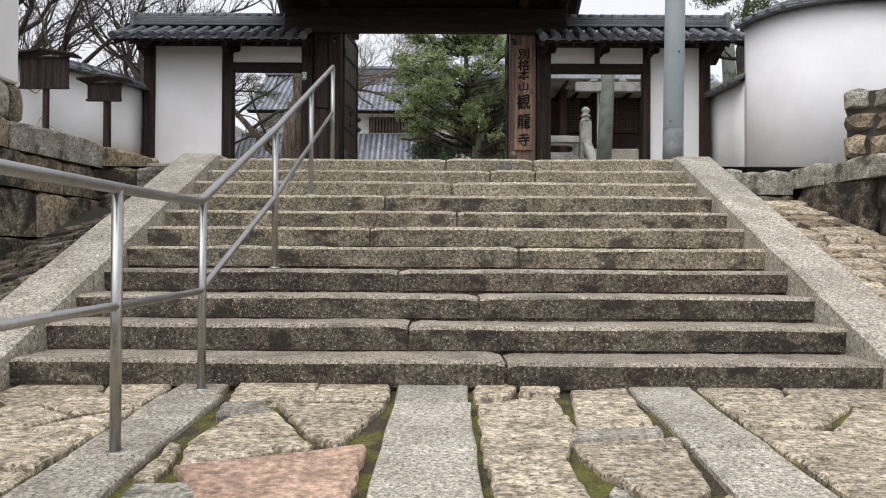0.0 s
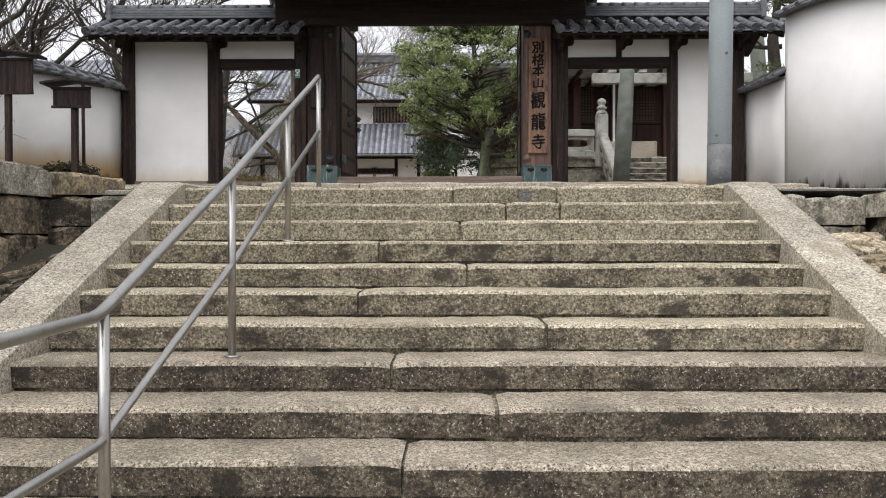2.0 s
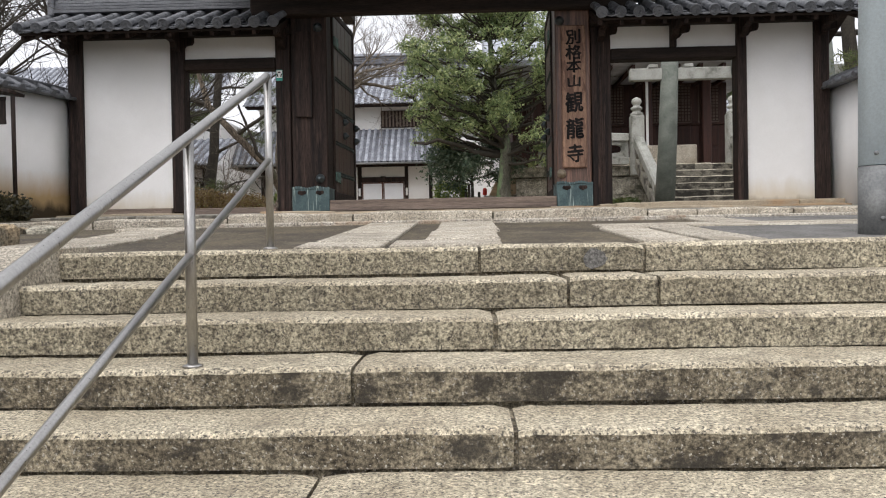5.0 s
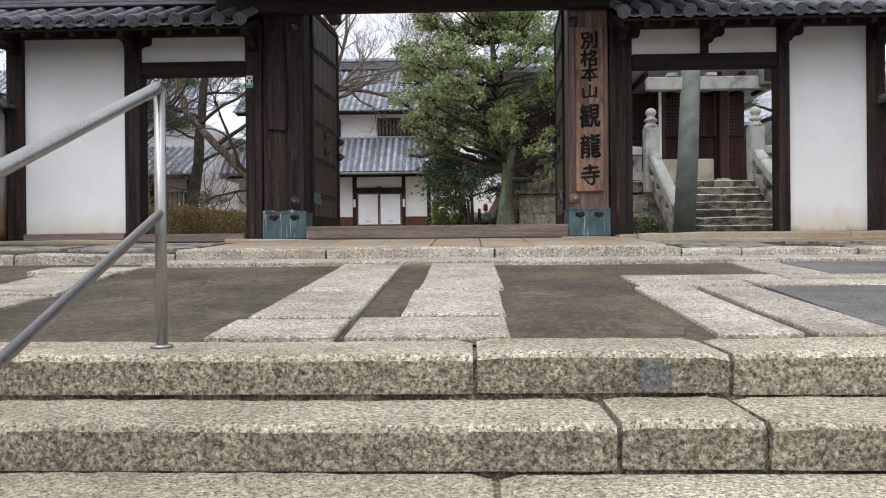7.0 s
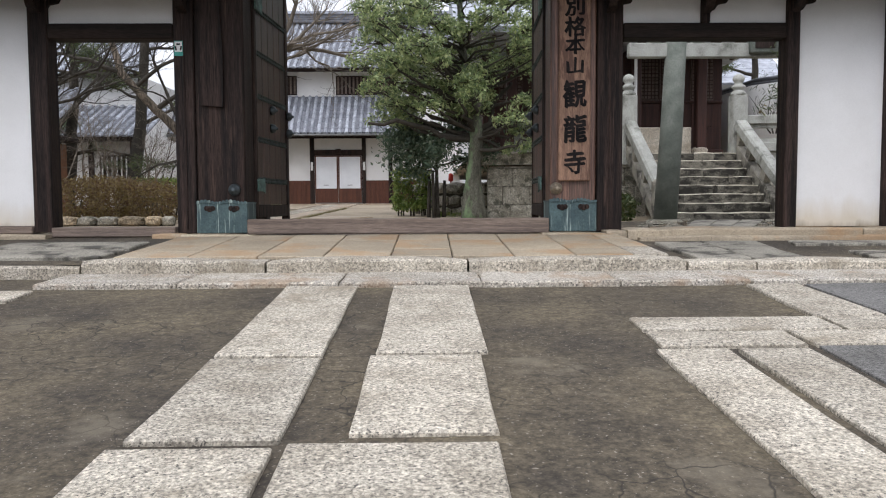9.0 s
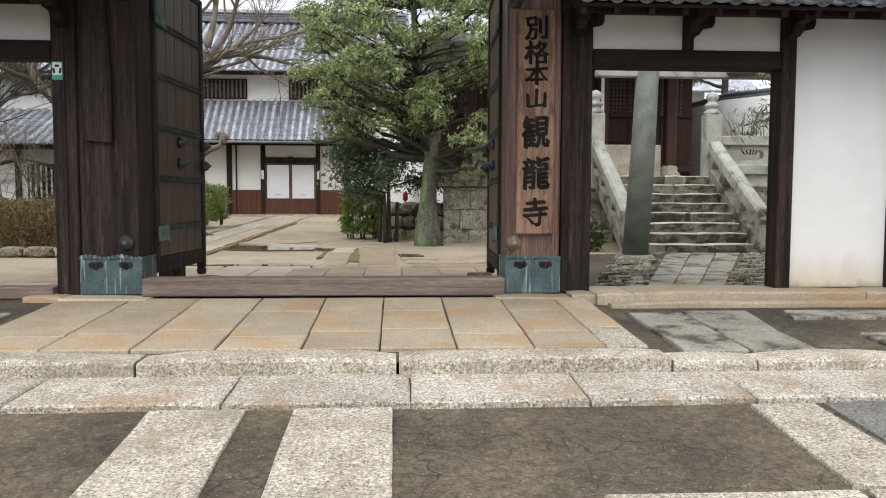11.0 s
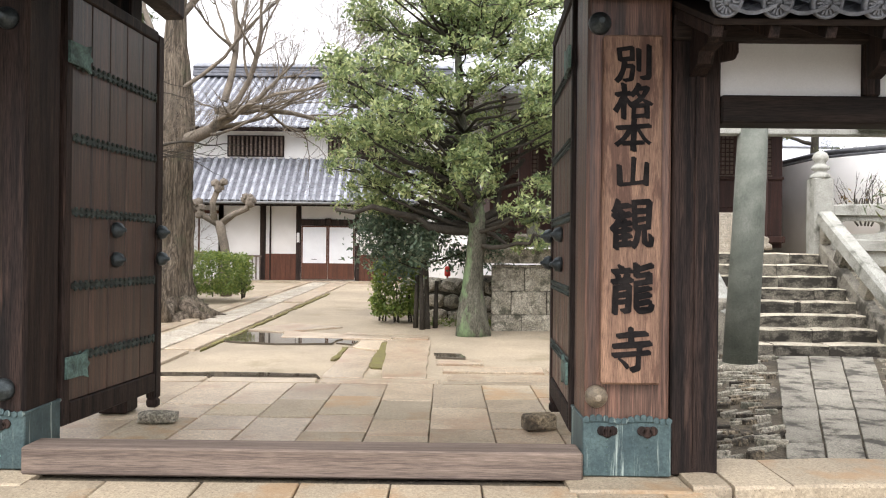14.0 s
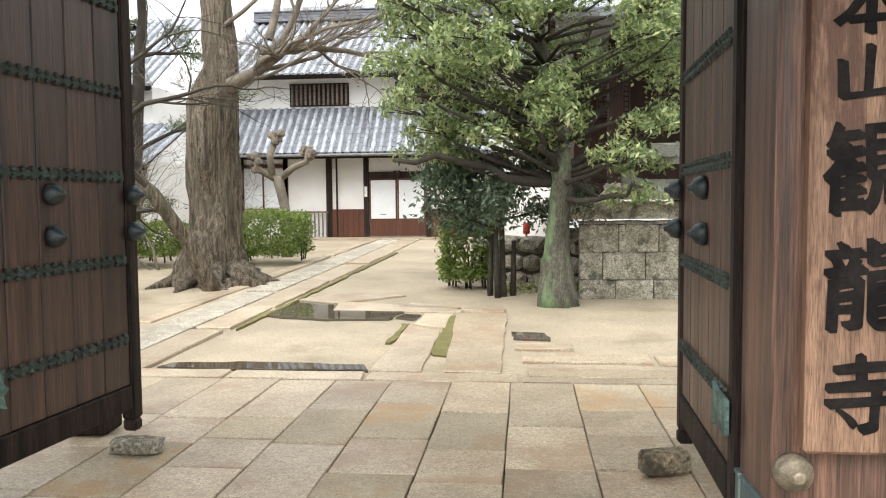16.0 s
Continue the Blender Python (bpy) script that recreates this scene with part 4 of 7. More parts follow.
# carved bracket arms under the eaves
for x0 in (-6.14, -4.52, -2.86, 2.05, 3.16, 4.19, 5.39):
    bm = bmesh.new()
    prof = [(15.74, 5.195), (15.74, 4.97), (15.60, 5.02), (15.56, 5.09), (15.42, 5.10), (15.36, 5.16), (15.36, 5.30), (15.74, 5.30)]
    l_, r_ = [bm.verts.new((x0 - 0.05, y, z)) for y, z in prof], [bm.verts.new((x0 + 0.05, y, z)) for y, z in prof]
    bm.faces.new(l_)
    bm.faces.new(r_[::-1])
    for i in range(len(prof)):
        bm.faces.new((l_[i], r_[i], r_[(i + 1) % len(prof)], l_[(i + 1) % len(prof)]))
    bmesh.ops.recalc_face_normals(bm, faces=bm.faces)
    part("bracket_arm", bm, wood, gate)
    bm = bmesh.new()
    prof = [(x0 + 0.05, 5.195), (x0 + 0.05, 4.99), (x0 + 0.10, 5.01), (x0 + 0.14, 5.07), (x0 + 0.24, 5.09), (x0 + 0.26, 5.13), (x0 + 0.26, 5.195)]
    if x0 < -6 or x0 > 5.2:
        prof = [(2 * x0 - x, z) for x, z in prof][::-1] if x0 < -6 else prof
    l_, r_ = [bm.verts.new((x, 15.745, z)) for x, z in prof], [bm.verts.new((x, 15.785, z)) for x, z in prof]
    bm.faces.new(l_)
    bm.faces.new(r_[::-1])
    for i in range(len(prof)):
        bm.faces.new((l_[i], r_[i], r_[(i + 1) % len(prof)], l_[(i + 1) % len(prof)]))
    bmesh.ops.recalc_face_normals(bm, faces=bm.faces)
    part("bracket_block", bm, wood, gate)

# ---- tiled roofs ----
def round_tile_mesh(name, r, length, m, disc=False):
    bm = bmesh.new()
    n = 9
    for y0, y1, ra, rb in ((0, length, r, r * 0.93),):
        a = [bm.verts.new((ra * math.cos(math.pi * k / (n - 1)), y0, ra * math.sin(math.pi * k / (n - 1)))) for k in range(n)]
        b = [bm.verts.new((rb * math.cos(math.pi * k / (n - 1)), y1, rb * math.sin(math.pi * k / (n - 1)))) for k in range(n)]
        for k in range(n - 1):
            bm.faces.new((a[k + 1], a[k], b[k], b[k + 1])).smooth = True
        bm.faces.new(a)
    if disc:
        lathe(bm, [(r * 1.12, 0.0), (r * 1.12, 0.035), (r * 0.92, 0.04), (r * 0.86, 0.028), (r * 0.3, 0.028), (r * 0.26, 0.036), (0.004, 0.038)], (0, 0.02, r * 0.1), 20, "y")
        for k in range(16):
            t = 2 * math.pi * k / 16
            box(bm, r * 0.33, r * 0.82, -0.016, -0.006, -0.006, 0.006, 0.002, 0, Matrix.Translation((0, -0.006, r * 0.1)) @ Matrix.Rotation(t, 4, "Y"))
    me = bpy.data.meshes.new(name)
    bm.to_mesh(me)
    bm.free()
    me.materials.append(m)
    return me


def pan_tile_mesh(name, w, length, m, lip=0.02):
    bm = bmesh.new()
    n = 6
    dip = w * 0.16
    rows = []
    for y, dz in ((0, 0.0), (0, lip), (length * 1.02, lip * 0.2)):
        rows.append([bm.verts.new((w * (k / (n - 1) - 0.5), y, dz - dip * math.sin(math.pi * k / (n - 1)))) for k in range(n)])
    for a, b in zip(rows, rows[1:]):
        for k in range(n - 1):
            bm.faces.new((a[k], a[k + 1], b[k + 1], b[k])).smooth = False
    me = bpy.data.meshes.new(name)
    bm.to_mesh(me)
    bm.free()
    me.materials.append(m)
    return me


rt, rte, pt = round_tile_mesh("round_tile", 0.072, 0.27, tile), round_tile_mesh("eave_tile", 0.074, 0.27, tile, True), pan_tile_mesh("pan_tile", 0.25, 0.2, tile)
rng = random.Random(31)


def gate_roof(xa, xb, ye, ze, yr, zr, sign_lo, sign_hi):
    """A short tiled roof along a wall, ridge over the wall."""
    rf = thing("side_roof", ((xa + xb) / 2, yr, ze), "grey round-tiled roof with flower-stamped eave tiles", "roof", "gate side roofs", "structure")
    slope = math.atan2(zr - ze, yr - ye)
    run = math.hypot(yr - ye, zr - ze)
    pitch = 0.256
    n = int((xb - xa) / pitch)
    for side in (0, 1):
        for i in range(n + 1):
            x = xa + (xb - xa) * i / n
            base = pose(x, ye if not side else 2 * yr - ye, ze, 0, 0, 180 * side) @ Matrix.Rotation(slope, 4, "X")
            k = 0
            s = 0.0
            while s < run - 0.06:
                piece("eave_tile" if k == 0 else "round_tile", rte if k == 0 else rt, rf, base @ pose(rng.uniform(-0.004, 0.004), s, 0.012 + rng.uniform(0, 0.004), 0, 0, rng.uniform(-0.8, 0.8)))
                s += 0.25
                k += 1
            if i < n and not side:
                s = -0.03
                while s < run:
                    piece("pan_tile", pt, rf, base @ pose((xb - xa) / n / 2, s, -0.005 + rng.uniform(0, 0.004)))
                    s += 0.19
    bm = bmesh.new()
    for side in (0, 1):
        base = pose(0, ye if not side else 2 * yr - ye, ze, 0, 0, 180 * side) @ Matrix.Rotation(slope, 4, "X")
        x0, x1 = (xa, xb) if not side else (-xb, -xa)
        box(bm, x0 - 0.04, x1 + 0.04, 0.03, run, -0.10, -0.065, 0.004, 0, base)
    part("roof_boards", bm, wood_x, rf)
    n = int((xb - xa) / 0.3)
    for i in range(n + 1):
        bm = bmesh.new()
        x = xa + (xb - xa) * i / n
        box(bm, x - 0.03, x + 0.03, 0.06, run, -0.17, -0.104, 0.004, 0, pose(0, ye, ze) @ Matrix.Rotation(slope, 4, "X"))
        part("rafter", bm, wood, rf)
    for k, (w, h) in enumerate(((0.15, 0.05), (0.13, 0.05), (0.115, 0.05), (0.10, 0.05))):
        bm = bmesh.new()
        box(bm, xa + 0.08, xb - 0.08, yr - w, yr + w, zr + 0.045 + k * 0.052, zr + 0.092 + k * 0.052, 0.008)
        part("ridge_course", bm, tile, rf)
    nb = int((xb - xa - 0.2) / 0.23)
    for i in range(nb):
        bm = bmesh.new()
        x = xa + 0.12 + (xb - xa - 0.24) * (i + 0.5) / nb
        tube(bm, [(x - 0.11, yr, zr + 0.27), (x + 0.105, yr, zr + 0.27)], [0.072, 0.066], 10)
        part("ridge_tile", bm, tile, rf)
    for x in (sign_lo, sign_hi):
        if x is not None:
            bm = bmesh.new()
            box(bm, x - 0.05, x + 0.05, yr - 0.16, yr + 0.16, zr + 0.0, zr + 0.36, 0.03)
            part("ridge_end_tile", bm, tile, rf)
    return rf


gate_roof(-6.55, -2.80, 14.92, 5.16, 15.86, 5.58, -6.5, None)
gate_roof(1.93, 5.92, 14.92, 5.16, 15.86, 5.58, None, 5.86)

# main roof over the gate, seen from below
roof = thing("main_gate_roof", (-0.42, 15.9, 5.9), "dark gate roof with green copper eave", "roof", "", "structure")
bm = bmesh.new()
box(bm, -3.7, 2.95, 0.0, 2.5, -0.06, 0.0, 0.01, 0, pose(0, 14.05, 5.82) @ Matrix.Rotation(radians(24), 4, "X"))
box(bm, -3.7, 2.95, 0.0, 2.5, -0.06, 0.0, 0.01, 0, pose(-0.75, 17.5, 6.35, 0, 0, 180) @ Matrix.Rotation(radians(24), 4, "X"))
part("roof_boards", bm, wood_x, roof)
bm = bmesh.new()
box(bm, -3.8, 3.05, -0.06, 2.5, 0.006, 0.12, 0.02, 0, pose(0, 14.05, 5.82) @ Matrix.Rotation(radians(24), 4, "X"))
box(bm, -3.05, 3.8, -0.06, 2.5, 0.006, 0.12, 0.02, 0, pose(0, 17.5, 6.35, 0, 0, 180) @ Matrix.Rotation(radians(24), 4, "X"))
part("copper_roofing", bm, copper, roof, "dull green copper roofing")
for i in range(24):
    bm = bmesh.new()
    x = -3.6 + i * 0.28
    box(bm, x - 0.035, x + 0.035, 0.05, 2.3, -0.14, -0.064, 0.006, 0, pose(0, 14.05, 5.82) @ Matrix.Rotation(radians(24), 4, "X"))
    part("rafter", bm, wood, roof)
for x in (-3.2, -2.45, 1.6, 2.4):
    bm = bmesh.new()
    box(bm, x - 0.09, x + 0.09, 14.5, 17.3, 5.96, 6.3, 0.03)
    part("tie_beam", bm, wood_x, roof)
bm = bmesh.new()
box(bm, -3.25, 2.45, 15.6, 16.2, 5.955, 6.75, 0.01)
part("pediment", bm, wood_x, roof)

# small roofs over the rear posts, above the open leaves
for xa, xb in ((-2.75, -1.6), (1.1, 2.25)):
    rr = thing("rear_post_roof", ((xa + xb) / 2, 17.2, 6.2), "small dark roof over a rear gate post", "roof", "rear gate roofs", "structure")
    bm = bmesh.new()
    box(bm, (xa + xb) / 2 - 0.1, (xa + xb) / 2 + 0.1, 16.36, 18.3, 6.05, 6.28, 0.02)
    part("tie_beam", bm, wood, rr)
    bm = bmesh.new()
    box(bm, xa, xb, 16.36, 18.5, 6.45, 6.55, 0.02)
    part("soffit", bm, wood_x, rr)
    bm = bmesh.new()
    box(bm, xa - 0.1, xb + 0.1, 16.36, 18.6, 6.555, 6.7, 0.03)
    part("tiling", bm, tile, rr)

# ---- door leaves, standing open ----
def door_leaf(name, hx, hy, fx, fy, side, label, m_plank):
    """A planked leaf from the hinge to its free edge; its outer face looks to the passage."""
    d = Vector((fx - hx, fy - hy, 0))
    w = d.length
    m = Matrix.Translation((hx, hy, 0)) @ Matrix.Rotation(math.atan2(d.y, d.x), 4, "Z")
    leaf = thing(name, ((hx + fx) / 2, (hy + fy) / 2, 2.6), label, "door", "", "structure")
    s = -1 if side > 0 else 1          # the side of the leaf that faces the passage, in its own y
    n = 5
    for i in range(n):
        a, b = 0.09 + (w - 0.2) * i / n, 0.09 + (w - 0.2) * (i + 1) / n
        bm = bmesh.new()
        box(bm, a + 0.003, b - 0.003, -0.03, 0.03, 2.78, 5.62, 0.006, 0, m)
        own_piece("plank", bm, m_plank, leaf)
    for a, b, z0, z1 in ((0.0, 0.088, 2.62, 5.7), (w - 0.108, w, 2.55, 5.7)):
        bm = bmesh.new()
        box(bm, a, b, -0.045, 0.045, z0, z1, 0.012, 0, m)
        part("stile", bm, wood, leaf)
    for z0, z1 in ((2.62, 2.775), (5.625, 5.72)):
        bm = bmesh.new()
        box(bm, 0.09, w - 0.11, -0.045, 0.045, z0, z1, 0.01, 0, m)
        part("rail", bm, wood, leaf)
    for zb in (3.08, 3.58, 4.10, 4.62, 5.14):
        bm = bmesh.new()
        y = 0.033 * s
        box(bm, 0.1, w - 0.12, min(y, y + 0.006 * s), max(y, y + 0.006 * s), zb - 0.02, zb + 0.02, 0.002, 0, m)
        k = int((w - 0.3) / 0.065)
        for i in range(k):
            x = 0.14 + (w - 0.3) * i / max(1, k - 1)
            for oz in (0.022, -0.022):
                tmp = bmesh.new()
                lathe(tmp, [(0.017, 0), (0.016, 0.01), (0.006, 0.016)], (0, 0, 0), 6, "z")
                tmp.verts.index_update()
                vs = [bm.verts.new(m @ Vector((x + v.co.x, y + s * (0.006 + v.co.z), zb + oz + v.co.y))) for v in tmp.verts]
                for q in tmp.faces:
                    bm.faces.new([vs[v.index] for v in q.verts])
                tmp.free()
        part("strap_band", bm, copper_dull, leaf, "verdigris strap band with petal edge")
    for x in (0.47 * w, w - 0.06):
        for zb in (3.76, 3.99):
            bm = bmesh.new()
            lathe(bm, [(0.058, 0), (0.062, 0.02), (0.05, 0.055), (0.018, 0.075), (0.016, 0.09), (0.004, 0.095)], (0, 0, 0), 16, "z")
            y0 = 0.03 if x < w * 0.8 else 0.045
            for v in bm.verts:
                v.co = m @ Vector((x + v.co.x, s * (y0 + v.co.z), zb + v.co.y))
            bmesh.ops.recalc_face_normals(bm, faces=bm.faces)
            part("boss", bm, bronze, leaf, "domed bronze boss", True)
    for zb in (3.02, 5.2):
        bm = bmesh.new()
        prof = [(0.0, -0.075), (0.2, -0.075), (0.27, -0.10), (0.25, -0.03), (0.29, 0.0), (0.25, 0.03), (0.27, 0.10), (0.2, 0.075), (0.0, 0.075)]
        f_, b_ = [bm.verts.new(m @ Vector((x, s * 0.075, zb + z))) for x, z in prof], [bm.verts.new(m @ Vector((x, s * 0.056, zb + z))) for x, z in prof]
        bm.faces.new(f_)
        bm.faces.new(b_[::-1])
        for i in range(len(prof)):
            bm.faces.new((f_[i], b_[i], b_[(i + 1) % len(prof)], f_[(i + 1) % len(prof)]))
        bmesh.ops.recalc_face_normals(bm, faces=bm.faces)
        part("hinge_plate", bm, copper_pale, leaf, "pierced verdigris hinge plate")
    bm = bmesh.new()
    box(bm, w - 0.10, w - 0.01, -0.05, 0.05, 2.47, 2.552, 0.02, 0, m)
    part("foot", bm, wood, leaf)
    return leaf


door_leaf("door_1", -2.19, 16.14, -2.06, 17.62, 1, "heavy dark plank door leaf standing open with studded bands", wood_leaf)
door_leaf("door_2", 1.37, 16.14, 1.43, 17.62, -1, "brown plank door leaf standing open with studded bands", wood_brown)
bm = bmesh.new()
boulder(bm, (-1.97, 17.42, 2.415), (0.34, 0.16, 0.11), rng, 0.1, 2)
solid("door_stop_stone", bm, ashlar, "flat grey stone wedged against the door foot", "stone")
bm = bmesh.new()
box(bm, -0.14, 0.14, -0.07, 0.07, 0, 0.13, 0.02, 0, pose(1.26, 17.3, 2.375, 0, 0, 20))
solid("door_stop_block", bm, rubble_warm, "ochre stone block holding the door open", "stone")

# ---- name board on the gate post ----
board = thing("name_board", (1.62, 15.66, 3.04), "tall tan wooden name board with black brushed characters", "sign")
bm = bmesh.new()
box(bm, 1.437, 1.805, 15.63, 15.698, 3.04, 5.205, 0.012)
part("panel", bm, wood_sign, board)
for i, ch in enumerate("別格本山観龍寺"):
    cu = bpy.data.curves.new("character", "FONT")
    cu.body = ch
    cu.align_x, cu.align_y = "CENTER", "CENTER"
    cu.size, cu.extrude = 0.258, 0.002
    cu.resolution_u = 4
    tmp = bpy.data.objects.new("character_source", cu)
    scene.collection.objects.link(tmp)
    bpy.context.view_layer.update()
    me = bpy.data.meshes.new_from_object(tmp.evaluated_get(bpy.context.evaluated_depsgraph_get()))
    bpy.data.objects.remove(tmp)
    bm = bmesh.new()
    for ox, oy in ((0, 0), (0.006, -0.005), (-0.006, 0.005), (0.010, -0.008)):
        k0 = len(bm.verts)
        bm.from_mesh(me)
        bm.verts.ensure_lookup_table()
        for v in bm.verts[k0:]:
            v.co += Vector((ox, oy, 0.0004 * (ox - oy) / 0.008))
    for v in bm.verts:
        w = noise.noise_vector(Vector((v.co.x * 9, v.co.y * 9, i * 3.7))) * 0.011 + noise.noise_vector(Vector((v.co.x * 28, v.co.y * 28, i * 5.1))) * 0.004
        v.co.x, v.co.y = v.co.x * 0.94 + w.x, v.co.y + w.y + 0.10 * v.co.x
    bm.to_mesh(me)
    bm.free()
    me.materials.clear()
    me.materials.append(ink)
    me.name = "character"
    zs = (5.01, 4.775, 4.57, 4.34, 4.01, 3.615, 3.235)[i]
    ch_ob = new("character", me)
    ch_ob.parent = board
    ch_ob.matrix_local = Matrix.Translation(-ORG[board]) @ pose(1.62, 15.627, zs, 90, 0, rng.uniform(-1, 1))
    ch_ob.scale = ((1.0, 1.0, 1.0, 0.98, 1.14, 1.14, 1.06)[i], (0.92, 0.92, 0.85, 0.8, 1.32, 1.3, 1.12)[i], 1)
    ch_ob["label"] = "black brushed character"
bm = bmesh.new()
prof = [(-2.66, 5.22), (-2.665, 4.6), (-2.65, 3.92), (-2.40, 3.90), (-2.395, 4.5), (-2.42, 4.95), (-2.44, 5.22)]
f_, b_ = [bm.verts.new((x, 15.645, z)) for x, z in prof], [bm.verts.new((x, 15.698, z)) for x, z in prof]
bm.faces.new(f_)
bm.faces.new(b_[::-1])
for i in range(len(prof)):
    bm.faces.new((f_[i], b_[i], b_[(i + 1) % len(prof)], f_[(i + 1) % len(prof)]))
bmesh.ops.recalc_face_normals(bm, faces=bm.faces)
solid("old_board", bm, wood, "weathered blank board nailed to the gate post", "sign")
plaque = thing("door_plaque", (-2.91, 15.735, 4.52), "small white and green plaque with dark emblem on the jamb", "plaque")
bm = bmesh.new()
box(bm, -2.965, -2.865, 15.727, 15.738, 4.49, 4.66, 0.003)
part("plate", bm, teal_paint, plaque)
bm = bmesh.new()
box(bm, -2.957, -2.873, 15.722, 15.7275, 4.535, 4.65, 0.002)
part("face", bm, white_paint, plaque)
bm = bmesh.new()
for ox in (-0.024, 0.024):
    box(bm, -0.009, 0.009, 15.719, 15.7225, 0, 0.05, 0.003, 0, pose(-2.915 + ox, 0, 4.55, 0, 12 if ox > 0 else -12, 0))
box(bm, -2.935, -2.895, 15.719, 15.7225, 4.61, 4.63, 0.003)
part("emblem", bm, ink, plaque)


# ---- handrail ----
rail = thing("handrail", (-1.34, 6.4, 0.5), "brushed stainless steel tube handrail rising over the steps", "handrail")


def rail_x(y):
    """The rail drifts a little towards the middle as it climbs."""
    return -1.345 + 0.075 * max(0.0, min(1.0, (y - 4.15) / 1.45))


def rail_run(pts):
    return [(rail_x(y), y, z) for y, z in pts]


for y, zf, zt in ((1.55, -0.095, 1.08), (2.98, -0.015, 1.09), (4.12, 0.055, 1.12), (5.63, Z0 + RISE * 4, 1.785), (7.18, Z0 + RISE * 8, 2.42), (8.58, Z0 + RISE * 11, 2.985)):
    bm = bmesh.new()
    tube(bm, rail_run([(y, zf), (y, zt)]), 0.0235, 14)
    post = part("post", bm, steel, rail)
    bm = bmesh.new()
    lathe(bm, [(0.045, 0), (0.045, 0.008), (0.028, 0.014)], (rail_x(y), y, zf), 16)
    part("base_collar", bm, steel, post)
bm = bmesh.new()
tube(bm, rail_run([(1.2, 1.08), (2.2, 1.085), (2.98, 1.095), (4.02, 1.115), (4.08, 1.125), (4.14, 1.145), (5.63, 1.79), (8.50, 2.965), (8.555, 2.99), (8.585, 2.98), (8.59, 2.94)]), 0.0245, 14)
part("top_rail", bm, steel, rail)
bm = bmesh.new()
tube(bm, rail_run([(1.2, 0.585), (2.98, 0.60), (4.06, 0.615), (4.12, 0.63), (4.20, 0.665), (5.63, 1.27), (8.58, 2.475)]), 0.019, 12)
part("lower_rail", bm, steel, rail)

# ---- pale blue steel pole ----
mast = thing("utility_pole", (2.87, 9.3, 1.92), "pale blue painted steel pole at the platform edge", "pole")
bm = bmesh.new()
tube(bm, [(2.84, 9.3, 2.42), (2.92, 9.3, 8.5)], [0.128, 0.122], 8)
part("shaft", bm, pole_paint, mast)
bm = bmesh.new()
tube(bm, [(2.835, 9.3, 1.90), (2.84, 9.3, 2.415)], [0.13, 0.13], 8)
part("sleeve", bm, zinc, mast, "bare grey zinc sleeve")
for z, x in ((2.05, 2.81), (1.99, 2.88), (2.5, 2.77), (3.35, 2.87)):
    bm = bmesh.new()
    lathe(bm, [(0.016, 0), (0.014, 0.014), (0.006, 0.018)], (x, 9.18, z), 8, "y")
    part("bolt", bm, zinc, mast)

# ---- boundary walls ----
def curved_wall(name, label, pts, z0, z1, th, m=None):
    """A plastered wall along plan points with a small tiled coping."""
    bm = bmesh.new()
    P = [Vector((*p, 0)) for p in pts]
    sides = []
    for i, p in enumerate(P):
        d = (P[min(i + 1, len(P) - 1)] - P[max(i - 1, 0)]).normalized()
        sides.append(Vector((-d.y, d.x, 0)))
    rows = [[bm.verts.new((p + s * k) + Vector((0, 0, z))) for p, s in zip(P, sides)] for k, z in ((0, z0), (0, z1), (th, z1), (th, z0))]
    for a, b in zip(rows, rows[1:] + rows[:1]):
        for i in range(len(P) - 1):
            bm.faces.new((a[i], b[i], b[i + 1], a[i + 1])).smooth = True
    bm.faces.new([r[0] for r in rows])
    bm.faces.new([r[-1] for r in rows][::-1])
    bmesh.ops.recalc_face_normals(bm, faces=bm.faces)
    w = solid(name, bm, m or plaster, label, "wall", "structure")
    for e in (0, 1, 2, 3):
        bm = bmesh.new()
        k, dz, r = ((-0.16, -0.02, 0.03), (th / 2, 0.14, 0.075), (-0.08, 0.05, 0.03), (th + 0.16, -0.02, 0.03))[e]
        tube(bm, [p + s * k + Vector((0, 0, z1 + dz)) for p, s in zip(P, sides)], r, 8)
        if e == 1:
            ra = [bm.verts.new(p + s * -0.2 + Vector((0, 0, z1 - 0.03))) for p, s in zip(P, sides)]
            rb = [bm.verts.new(p + s * th / 2 + Vector((0, 0, z1 + 0.13))) for p, s in zip(P, sides)]
            rc = [bm.verts.new(p + s * (th + 0.2) + Vector((0, 0, z1 - 0.03))) for p, s in zip(P, sides)]
            for u, v in ((ra, rb), (rb, rc), (rc, ra)):
                for i in range(len(P) - 1):
                    bm.faces.new((u[i], u[i + 1], v[i + 1], v[i]))
        part("coping", bm, tile, w, "dark tile coping")
    # short eave tiles across the coping
    acc, nxt = 0.0, 0.1
    for i in range(len(P) - 1):
        seg = (P[i + 1] - P[i]).length
        while nxt < acc + seg:
            q = P[i].lerp(P[i + 1], (nxt - acc) / seg)
            s = sides[i].lerp(sides[i + 1], (nxt - acc) / seg)
            bm = bmesh.new()
            tube(bm, [q + s * -0.22 + Vector((0, 0, z1 - 0.01)), q + s * th / 2 + Vector((0, 0, z1 + 0.15))], 0.045, 8)
            part("coping_tile", bm, tile, w)
            nxt += 0.26
        acc += seg
    return w


def arc_pts(cx, cy, r, a0, a1, n):
    return [(cx + r * math.cos(radians(a0 + (a1 - a0) * i / n)), cy + r * math.sin(radians(a0 + (a1 - a0) * i / n))) for i in range(n + 1)]


